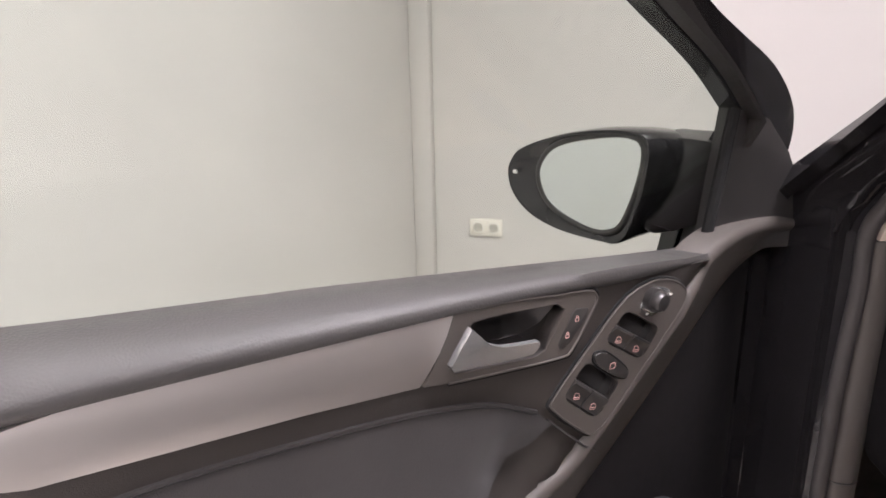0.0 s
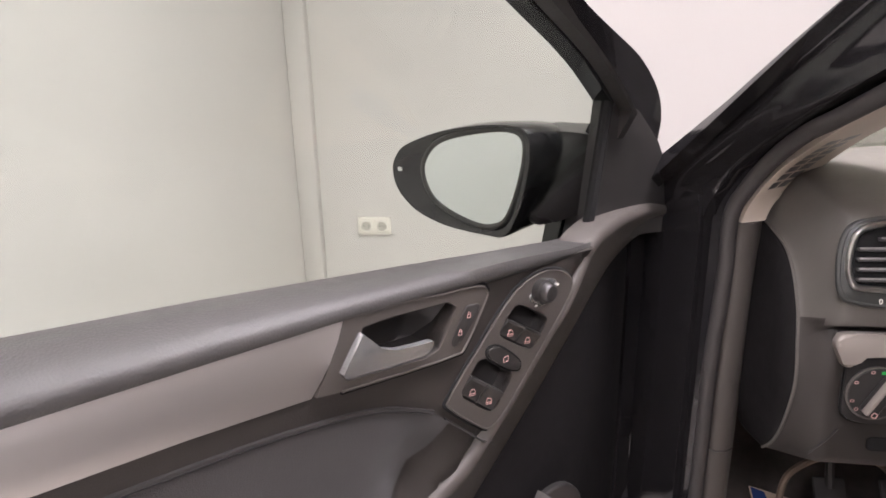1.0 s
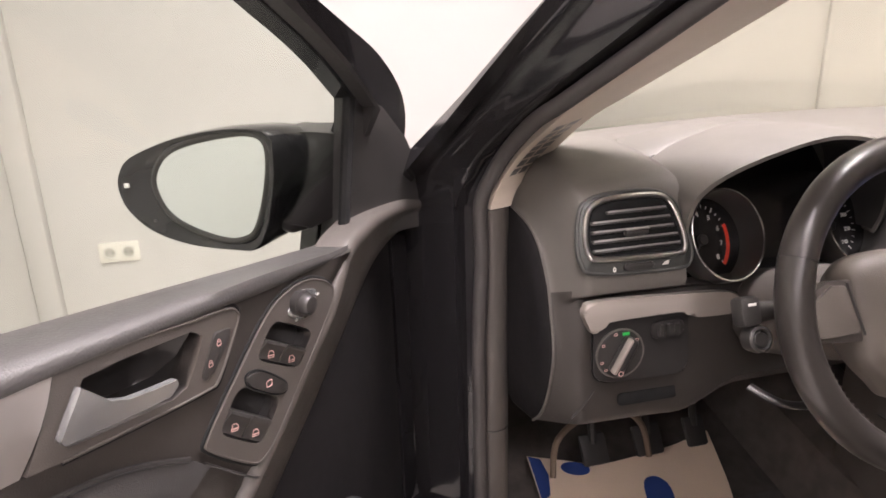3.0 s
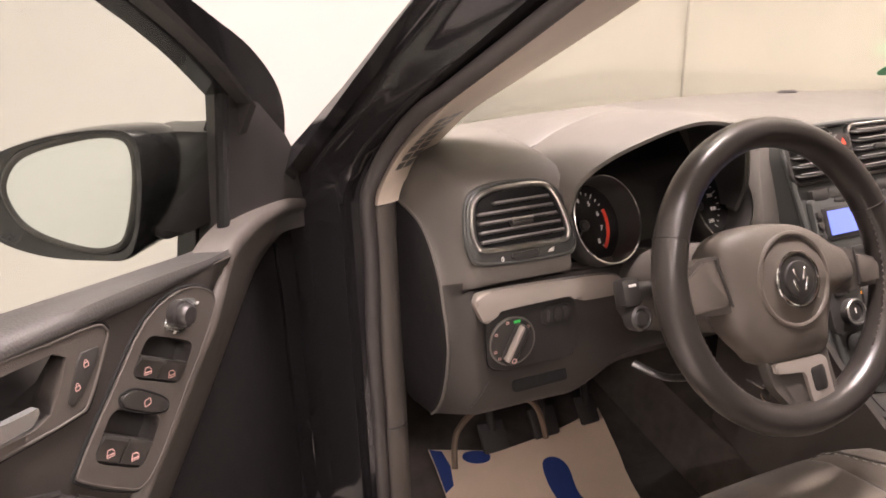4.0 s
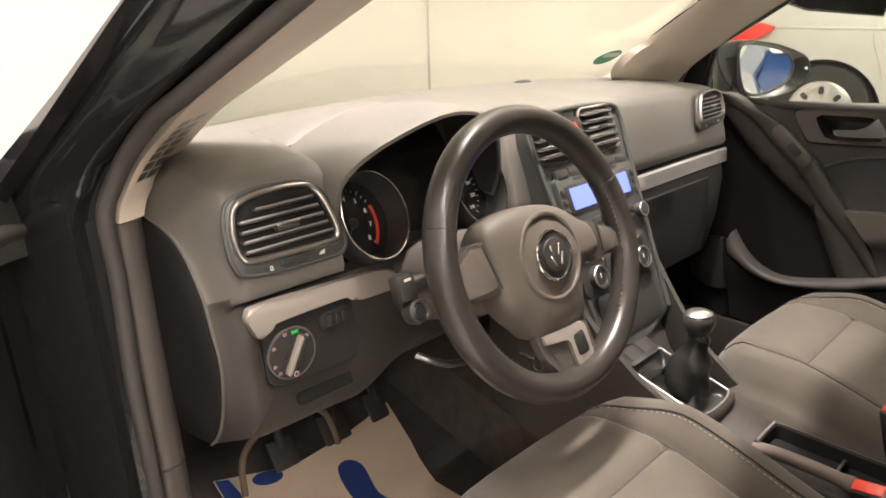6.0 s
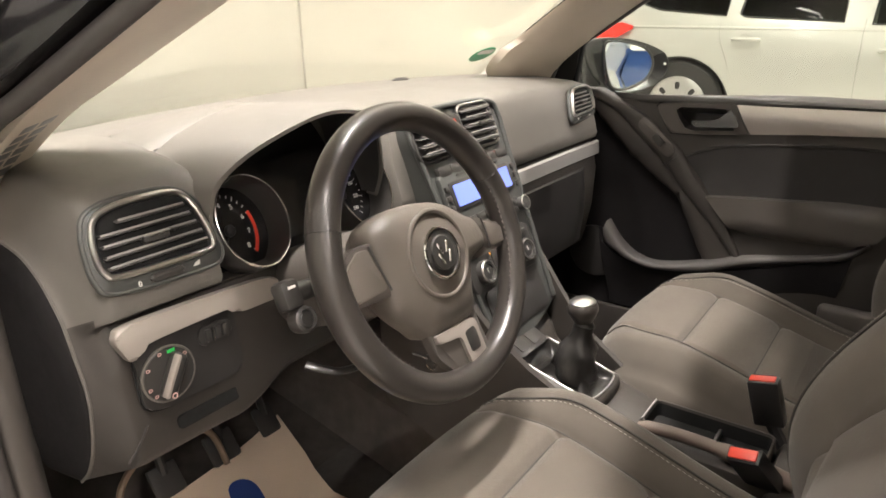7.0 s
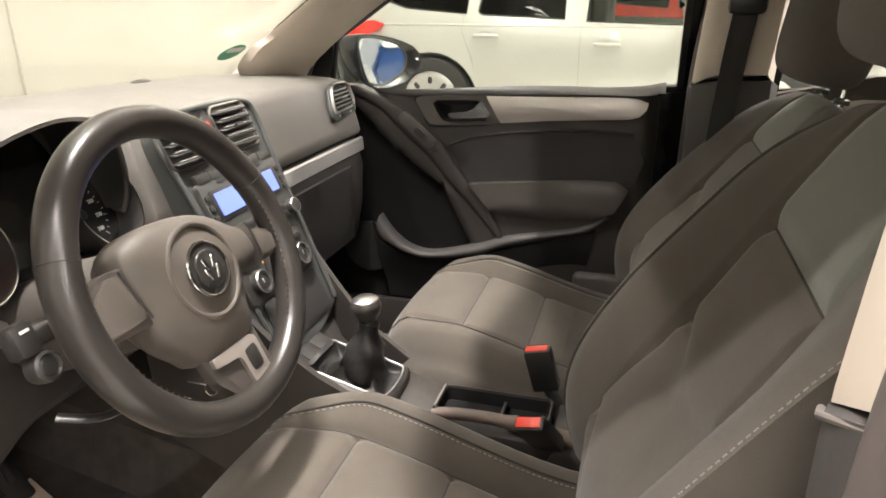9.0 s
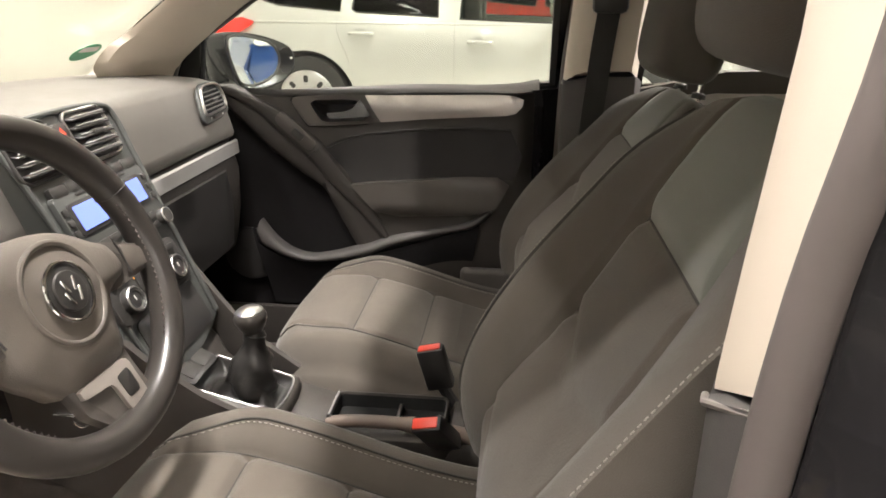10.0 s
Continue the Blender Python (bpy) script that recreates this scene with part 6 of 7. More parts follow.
part("stalk_ring", lathe([(0.0001, 0.006), (0.008, 0.006), (0.010, 0.004), (0.012, 0.007), (0.015, 0.005), (0.016, -0.002), (0.015, -0.012), (0.0001, -0.012)], 28, WM @ Matrix.Translation((-0.160, -0.022, -0.072))), HARD, col, "black round end of the stalk")
part("stalk", tube([WM @ Vector(p) for p in ((0.05, 0.0, -0.085), (0.10, 0.006, -0.082), (0.17, 0.008, -0.078))], [0.008, 0.008, 0.010], 12), HARD, col, "black wiper stalk")
part("stalk_light", tube([WM @ Vector(p) for p in ((0.075, 0.016, -0.080), (0.135, 0.018, -0.074))], 0.0025, 8), CHROME, col, "chrome line on the wiper stalk")
part("column_lever", tube(smooth_line([(-0.455, 0.16, 0.715), (-0.43, 0.125, 0.705), (-0.39, 0.115, 0.703), (-0.36, 0.13, 0.712)], 4), 1.0, profile=[(0.008 * math.cos(a), 0.004 * math.sin(a)) for a in np.linspace(0, 2 * math.pi, 10, endpoint=False)], up=(0, 0, 1)), SATIN, col, "black column release lever")
key = thing("car_key", "small steel key hanging in the ignition", "key", (-0.275, 0.105, 0.665))
part("key_blade", box(0, 0, 0, 0.008, 0.03, 0.003, 0.001, 1), CHROME, key)
part("key_ring", tube([(0.002, -0.018 + 0.009 * math.cos(a), -0.010 + 0.009 * math.sin(a)) for a in np.linspace(0, 2 * math.pi, 18, endpoint=False)], 0.0016, 6, closed=True), CHROME, key)
part("key_head", box(0.004, -0.016, -0.004, 0.010, 0.016, 0.014, 0.003, 2), SATIN, key)

# ---- pedals ----
for px, w in ((-0.50, 0.055), (-0.385, 0.06), (-0.28, 0.045)):
    p = part("pedal", box(0, 0, 0, w, 0.012, 0.06, 0.006, 2, Matrix.Translation((px, 0.50, 0.40)) @ Matrix.Rotation(radians(-35), 4, "X")), RUBBER, car, "ribbed black rubber pedal")
    part("pedal_arm", tube(smooth_line([(px, 0.505, 0.41), (px, 0.53, 0.50), (px, 0.56, 0.62)], 4), 0.008, 8), SATIN, p)
part("cable_loop", tube(smooth_line([(-0.61, 0.44, 0.40), (-0.59, 0.47, 0.455), (-0.53, 0.48, 0.49), (-0.46, 0.48, 0.49), (-0.42, 0.47, 0.46), (-0.41, 0.45, 0.40)], 6), 0.006, 8), material("brown_cable", (0.14, 0.10, 0.07), 0.6), car, "brown bent cable under the dashboard")

# ---- paper mat ----
def paper_at(u, v):
    x, y = u, v
    z = 0.268 + 0.085 * smooth(0.40, 0.62, y) + 0.006 * math.sin(9 * x + 4 * y) + 0.010 * smooth(-0.30, -0.18, x)
    return Vector((x, y, z))


mat_out = [(-0.605, 0.585), (-0.46, 0.545), (-0.35, 0.55), (-0.205, 0.56), (-0.215, 0.47), (-0.245, 0.36), (-0.235, 0.20), (-0.24, 0.02), (-0.62, 0.02)]
paper = solo("paper_floor_mat", skin(mat_out, [], 0.03, paper_at, lambda co: Vector((0, 0, -0.0015))), PAPER, "creased kraft paper floor mat with blue print", "floor mat")


def on_paper(name, pts, mat):
    part(name, skin(pts, [], 0.02, lambda u, v: paper_at(u, v) + Vector((0, 0, 0.0015)), lambda co: Vector((0, 0, -0.001))), mat, paper, "blue printed shape")


def blob(cx, cy, rx, ry, turn=0.0, n=18):
    return [(cx + rx * math.cos(a) * math.cos(turn) - ry * math.sin(a) * math.sin(turn), cy + rx * math.cos(a) * math.sin(turn) + ry * math.sin(a) * math.cos(turn)) for a in np.linspace(0, 2 * math.pi, n, endpoint=False)]


on_paper("blue_print", [(v.x, v.y) for v in smooth_line([(-0.385, 0.50, 0), (-0.355, 0.505, 0), (-0.335, 0.48, 0), (-0.345, 0.42, 0), (-0.33, 0.36, 0), (-0.31, 0.29, 0), (-0.33, 0.22, 0), (-0.38, 0.22, 0), (-0.395, 0.30, 0), (-0.39, 0.38, 0), (-0.395, 0.45, 0)], 4, True)], BLUE)
on_paper("blue_print", blob(-0.515, 0.545, 0.030, 0.013, -0.2), BLUE)
on_paper("blue_print", [(-0.603, 0.582), (-0.580, 0.573), (-0.575, 0.54), (-0.585, 0.505), (-0.606, 0.495)], BLUE)
tagged(paper, kind="")

# ---- seats ----
SEAMDARK = material("dark_seam", (0.05, 0.045, 0.04), 0.8)
US = [-1.0, -0.98, -0.94, -0.88, -0.82, -0.75, -0.68, -0.62, -0.59, -0.57, -0.55, -0.52, -0.49, -0.46, -0.43, -0.36, -0.24, -0.12, 0]
US = US + [-u for u in US[-2::-1]]


def cushion_z(u, v):
    """Height of the cushion: u across (-1..1), v from the back (0) to the front (1)."""
    z = 0.488 + 0.088 * smooth(0.05, 0.85, v) - 0.05 * smooth(0.90, 1.02, v) ** 1.5
    a = abs(u)
    z += 0.026 * smooth(0.52, 0.78, a) * smooth(1.0, 0.70, v) - 0.075 * smooth(0.80, 1.0, a) ** 2
    z -= 0.011 * math.exp(-((a - 0.57) / 0.028) ** 2)
    if a < 0.57:
        for c in (0.46, 0.73):
            z -= 0.010 * math.exp(-((v - c) / 0.014) ** 2)
    return z


def cushion_at(seat_pose, u, v, lift=0.0):
    cx, dy, dz = seat_pose[:3]
    sh = 1 - 0.16 * smooth(0.72, 1.0, v) ** 1.8
    return Vector((cx + 0.252 * u * sh, -0.50 + 0.505 * v + dy + 0.03 * smooth(0.8, 1.0, v) * (1 - abs(u) ** 3), cushion_z(u, v) + dz + (-0.016 if cx < 0 else -0.036) + lift))


def cushion(sp):
    vs = [0.0, 0.08, 0.16, 0.24, 0.32, 0.38, 0.42, 0.445, 0.46, 0.475, 0.50, 0.54, 0.60, 0.66, 0.70, 0.715, 0.73, 0.745, 0.76, 0.80, 0.86, 0.91, 0.95, 0.98, 1.0]
    rings = []
    for v in vs:
        top = [cushion_at(sp, u, v) for u in US]
        foot = 0.36 + 0.05 * smooth(0.9, 1.0, v) + sp[2]
        l, r = top[0], top[-1]
        rings.append(top + [Vector((r.x + 0.004, r.y, foot + 0.05)), Vector((r.x - 0.01, r.y, foot)), Vector((l.x + 0.01, l.y, foot)), Vector((l.x - 0.004, l.y, foot + 0.05))])
    return loft(rings)


# side view of the backrest's bolsters, from its foot up: (y, z)
BACK = [(-0.425, 0.53), (-0.412, 0.58), (-0.410, 0.64), (-0.432, 0.71), (-0.478, 0.79), (-0.540, 0.875), (-0.602, 0.955), (-0.652, 1.015), (-0.688, 1.048)]
BACK_LINE = smooth_line([(y, z, 0) for y, z in BACK], 6)


def back_width(h):
    return 0.250 - 0.020 * smooth(0.45, 0.8, h) - 0.070 * smooth(0.72, 1.0, h)


def back_depth(u, h):
    """Behind the crest of the bolsters."""
    a = abs(u)
    crest = 0.90
    d = -0.050 * (1 - smooth(0.46, crest, a)) * (1 - 0.75 * smooth(0.45, 0.92, h)) + 0.001 * smooth(0.75, 0.97, a)
    edge = 0.57 - 0.10 * h
    d -= 0.013 * math.exp(-((a - edge) / 0.022) ** 2)
    if a < edge:
        for c in (0.33 - 0.16 * (edge - a), 0.56 - 0.10 * (edge - a), 0.71):
            d -= 0.010 * math.exp(-((h - c) / 0.013) ** 2)
        d += 0.016 * math.sin(math.pi * min(1, max(0, h / 0.5)))
    return d


def back_at(sp, u, h, out=0.0):
    cx, dy, dz, rake, tall, crown, drop = sp
    k = h * (len(BACK_LINE) - 1)
    i = min(int(k), len(BACK_LINE) - 2)
    p = BACK_LINE[i].lerp(BACK_LINE[i + 1], k - i)
    t = BACK_LINE[min(i + 2, len(BACK_LINE) - 1)] - BACK_LINE[max(i - 1, 0)]
    n = Vector((t.y, -t.x)).normalized()  # forwards and up
    q = Vector((p.x, p.y)) + n * (back_depth(u, h) * 1.0 + out)
    z = 0.53 + (q.y - 0.53) * tall + crown * smooth(0.66, 1.0, h) * (1 - abs(u) ** 3) - drop * smooth(0.7, 1.0, h)
    return Vector((cx + back_width(h) * u, q.x + dy - rake * (z - 0.53), z + dz))


BACK_ROWS = [0.0, 0.05, 0.11, 0.17, 0.22, 0.26, 0.29, 0.31, 0.33, 0.35, 0.38, 0.43, 0.50, 0.53, 0.545, 0.555, 0.565, 0.58, 0.60, 0.64, 0.68, 0.695, 0.71, 0.725, 0.74, 0.78, 0.83, 0.88, 0.92, 0.95, 0.975, 1.0]


def backrest(sp):
    rings = []
    for h in BACK_ROWS:
        cap = 0.045 * smooth(0.91, 1.0, h) ** 2
        front = [back_at(sp, u, h, -cap) for u in US]
        thick = 0.15 - 0.05 * h
        side = [back_at(sp, 1.0, h, -thick * 0.5)] + [back_at(sp, u, h, -thick + cap - back_depth(u, h)) for u in (0.95, 0.6, 0, -0.6, -0.95)] + [back_at(sp, -1.0, h, -thick * 0.5)]
        rings.append(front + side)
    return loft(rings)


def headrest(sp, place, owner, low):
    lean = radians(8)
    n, up = Vector((0, math.cos(lean), math.sin(lean))), Vector((0, -math.sin(lean), math.cos(lean)))
    c0 = Vector(place)
    rings = []
    for t in np.sin(np.linspace(-math.pi / 2, math.pi / 2, 21)):
        k = max(0.0, 1 - abs(t) ** 5) ** 0.42
        w, dp = 0.130 * (0.80 + 0.20 * k) * (0.985 - 0.03 * t), 0.066 * (0.42 + 0.58 * k)
        if abs(t) > 0.9999:
            w, dp = w * 0.86, dp * 0.6
        ring = []
        for a in np.linspace(0, 2 * math.pi, 40, endpoint=False):
            ca, sa = math.cos(a), math.sin(a)
            ex = abs(ca) ** 0.46 * (1 if ca > 0 else -1)
            ey = abs(sa) ** 0.58 * (1 if sa > 0 else -1)
            ring.append(c0 + Vector((w * ex, 0, 0)) + n * (dp * ey + (-0.014 * ex * ex if sa > 0 else 0)) + up * (0.102 * t))
        rings.append(ring)
    part("headrest", loft(rings), CLOTH, owner, "rounded grey cloth headrest", angle=60)
    for s in (-1, 1):
        foot = c0 + Vector((s * (0.040 if low > 0.14 else 0.072), -0.040, 0))
        part("headrest_post", tube([foot - up * (low + 0.004), foot - up * 0.08], 0.005, 12), CHROME, owner, "steel headrest post")
        part("post_collar", lathe([(0.013, 0), (0.012, 0.008), (0.007, 0.010)], 20, Matrix.Translation(foot - up * low) @ Matrix.Rotation(lean, 4, "X")), HARD, owner)


def front_seat(name, sp, head, label):
    cx, dy, dz = sp[:3]
    st = part(name, cushion(sp), CLOTH, car, label, angle=60)
    rest = part("backrest", backrest(sp), CLOTH, st, "grey-brown cloth backrest with side bolsters", angle=60)
    for ob, half, up in ((st, 0.252 * 0.57, 0), (rest, 0.118, 1)):  # lighter ribbed middle panels
        ob.data.materials.append(CLOTH2)
        for f in ob.data.polygons:
            if abs(f.center.x - cx) < half and (f.normal.z > 0.3 or (up and f.normal.y > 0.2)) and (up or f.center.z > 0.47):
                f.material_index = 1
    rest.data.materials.append(CLOTH3)  # grey-green panel below the headrest
    across = len(US) + 7
    for f in rest.data.polygons:
        cols, rows = [v % across for v in f.vertices], [v // across for v in f.vertices]
        if max(cols) < len(US) and all(abs(US[c]) < 0.495 for c in cols) and all(0.70 < BACK_ROWS[r] < 0.99 for r in rows):
            f.material_index = 2
    headrest(sp, head, st, 0.142 if cx < 0 else 0.132)
    for s in (-1, 1):
        edge = lambda v: s * (0.735 - 0.09 * smooth(0.7, 1.0, v))
        part("piping", tube([cushion_at(sp, edge(v), v, 0.001) for v in np.linspace(0.10, 0.985, 30)], 0.0018, 6), SEAMDARK, st)
        sew = []
        for k in range(56):
            v = 0.12 + 0.86 * k / 56
            p, q = cushion_at(sp, edge(v) - s * 0.025, v, 0.0008), cushion_at(sp, edge(v) - s * 0.025, v + 0.009, 0.0008)
            sew.append(tube([p, q], 0.0005, 4))
        part("stitching", join(*sew), STITCH, st, "row of pale stitches")
        if s * cx < 0:
            part("piping", tube([back_at(sp, s * 0.93, h, 0.001) for h in np.linspace(0.04, 0.95, 40)], 0.0022, 6), SEAMDARK, st)
        sew = []
        for k in range(110):
            h = 0.05 + 0.78 * k / 110
            sew.append(tube([back_at(sp, s * 0.985, h, 0.0008), back_at(sp, s * 0.985, h + 0.0042, 0.0008)], 0.0005, 4))
        part("stitching", join(*sew), STITCH, st, "row of pale stitches")
    # sewn joints of the covers
    for s in (-1, 1):
        part("seat_seam", tube([back_at(sp, s * (0.57 - 0.10 * h), h, 0.0006) for h in np.linspace(0.03, 0.93, 50)], 0.0014, 5), SEAMDARK, st)
        part("seat_seam", tube([cushion_at(sp, s * 0.57, v, 0.0006) for v in np.linspace(0.05, 0.97, 40)], 0.0014, 5), SEAMDARK, st)
    for c in (0.46, 0.73):
        part("seat_seam", tube([cushion_at(sp, u, c, 0.0006) for u in np.linspace(-0.56, 0.56, 24)], 0.0014, 5), SEAMDARK, st)
    part("seat_seam", tube([back_at(sp, u, 0.71, 0.0006) for u in np.linspace(-0.49, 0.49, 24)], 0.0014, 5), SEAMDARK, st)
    part("seat_base", box(cx, -0.25 + dy, 0.335 + dz, 0.42, 0.42, 0.13, 0.02), SATIN, st, "black seat base")
    part("recliner_cover", box(cx + math.copysign(0.25, cx), -0.42 + dy, 0.46 + dz, 0.03, 0.20, 0.12, 0.014, 3), PLASTIC, st, "dark plastic side cover")
    return st


front_seat("driver_seat", (-0.372, 0.018, 0.038, 0.0, 1.0, 0.055, 0.030), (-0.368, -0.674, 1.210), "grey-brown cloth driver's seat with side bolsters")
front_seat("passenger_seat", (0.385, -0.004, 0.0, 0.15, 0.96, 0.030, 0.040), (0.375, -0.748, 1.126), "grey-brown cloth passenger seat with side bolsters")


def buckle(x, y, z, lean, tip, label):
    m = Matrix.Translation((x, y, z)) @ Matrix.Rotation(radians(tip), 4, "Y") @ Matrix.Rotation(radians(lean), 4, "X")
    b = part("belt_buckle", box(0, 0, -0.0435, 0.026, 0.050, 0.087, 0.005, 2, m), SATIN, car, label)
    part("release_button", box(0, 0.001, -0.001, 0.017, 0.041, 0.006, 0.002, 2, m), RED, b, "red release button")
    part("latch_slot", box(0.009, 0, 0.0005, 0.003, 0.034, 0.001, 0, 1, m), BLACK, b)
    part("buckle_stalk", tube([m @ Vector((0, 0, -0.083)), m @ Vector((0, -0.010, -0.12)), m @ Vector((0, -0.02, -0.16))], 0.011, 8), SATIN, b)


buckle(0.112, -0.313, 0.575, -14, -6, "black belt buckle with red button beside the seat")
buckle(-0.100, -0.334, 0.564, -20, -34, "black belt buckle with red button beside the seat")

part("sill_trim", box(0.688, -0.06, 0.305, 0.018, 0.94, 0.12, 0.006), LOWER, car, "dark plastic trim along the door sill")

# rear bench and rear door panels
rb = part("rear_bench", loft([[Vector((x, y, z)) for x in np.linspace(-0.62, 0.62, 9)] + [Vector((0.62, y, 0.36)), Vector((-0.62, y, 0.36))] for y, z in ((-0.93, 0.50), (-0.97, 0.55), (-1.2, 0.545), (-1.42, 0.52))]), CLOTH, car, "grey cloth rear bench")
part("rear_backrest", loft([[Vector((x, y, z)) for x in (-0.62, -0.3, 0, 0.3, 0.62)] + [Vector((0.6, y - 0.12, z)), Vector((-0.6, y - 0.12, z))] for y, z in ((-1.38, 0.50), (-1.46, 0.72), (-1.55, 0.93), (-1.57, 0.955))]), CLOTH, rb, "grey cloth rear backrest")
for x in (-0.36, 0.36):
    part("rear_headrest", box(x, -1.60, 1.03, 0.25, 0.09, 0.13, 0.035, 4), CLOTH, rb, "grey cloth rear headrest")
for s in (-1, 1):
    rd = part("rear_door_panel", skin([(-0.72, 0.34), (-0.70, 0.955), (-0.84, 0.985), (-0.92, 1.004), (-1.30, 1.012), (-1.50, 1.03), (-1.50, 0.75), (-1.22, 0.34)], [], 0.08, lambda y, z, s=s: Vector((s * (0.70 - 0.02 * smooth(0.9, 1.0, z)), y, z)), lambda co, s=s: Vector((s * 0.03, 0, 0))), PLASTIC, car, "dark rear door panel")
    part("silver_strip", skin([(-0.82, 0.925), (-0.83, 0.950), (-0.91, 0.992), (-1.2, 1.002), (-1.30, 0.99), (-1.26, 0.94)], [], 0.05, lambda y, z, s=s: Vector((s * 0.690, y, z)), lambda co, s=s: Vector((s * 0.008, 0, 0))), SILVER, rd)
    part("pillar_trim", loft([[Vector((s * (0.66 - 0.30 * max(0, z - 1.12)), y, z)) for y in (-1.86, -1.55)] + [Vector((s * (0.70 - 0.30 * max(0, z - 1.12)), y, z)) for y in (-1.55, -1.86)] for z in (0.6, 1.0, 1.2, 1.38)]), BEIGE, car, "beige rear pillar trim")
part("parcel_shelf", box(0, -1.84, 0.95, 1.20, 0.46, 0.02, 0.006), CARPET, car, "dark parcel shelf")

# ---- small things on the windscreen side ----
STM = Matrix.Translation((0.497, 0.495, 1.048)) @ Matrix.Rotation(radians(-10), 4, "Z") @ Matrix.Rotation(radians(-30), 4, "X")
sticker = part("green_sticker", disc(0.037, 0.0008, 32, 0, STM), GREEN, car, "round green sticker with a pale field on the windscreen")
part("sticker_field", plate(rrect(0.05, 0.020, 0.004), 0.0028, 0, STM @ Matrix.Translation((0, -0.014, -0.0010))), WHITE, sticker)
part("light_sensor", lathe([(0.016, 0), (0.015, 0.006), (0.010, 0.010), (0.0001, 0.011)], 20, Matrix.Translation((0.318, 0.617, 0.994)) @ Matrix.Diagonal((1.9, 0.9, 0.8, 1))), SATIN, dash, "small black sensor dome")

# ---- cars round it ----
WHITEPAINT = material("pale_silver_car_paint", (0.50, 0.495, 0.46), 0.30, metal=0.25, vary=0.03, scale=3, coat=0.8)
REDPAINT = material("red_car_paint", (0.45, 0.02, 0.015), 0.2, vary=0.05, coat=0.8)
BLUEPAINT = material("blue_car_paint", (0.02, 0.05, 0.16), 0.2, vary=0.05, coat=0.8)
GAP = material("grey_panel_gap", (0.16, 0.155, 0.15), 0.6)
TAIL = material("tail_lamp_red", (0.85, 0.03, 0.02), 0.15, vary=0.05, coat=0.6)


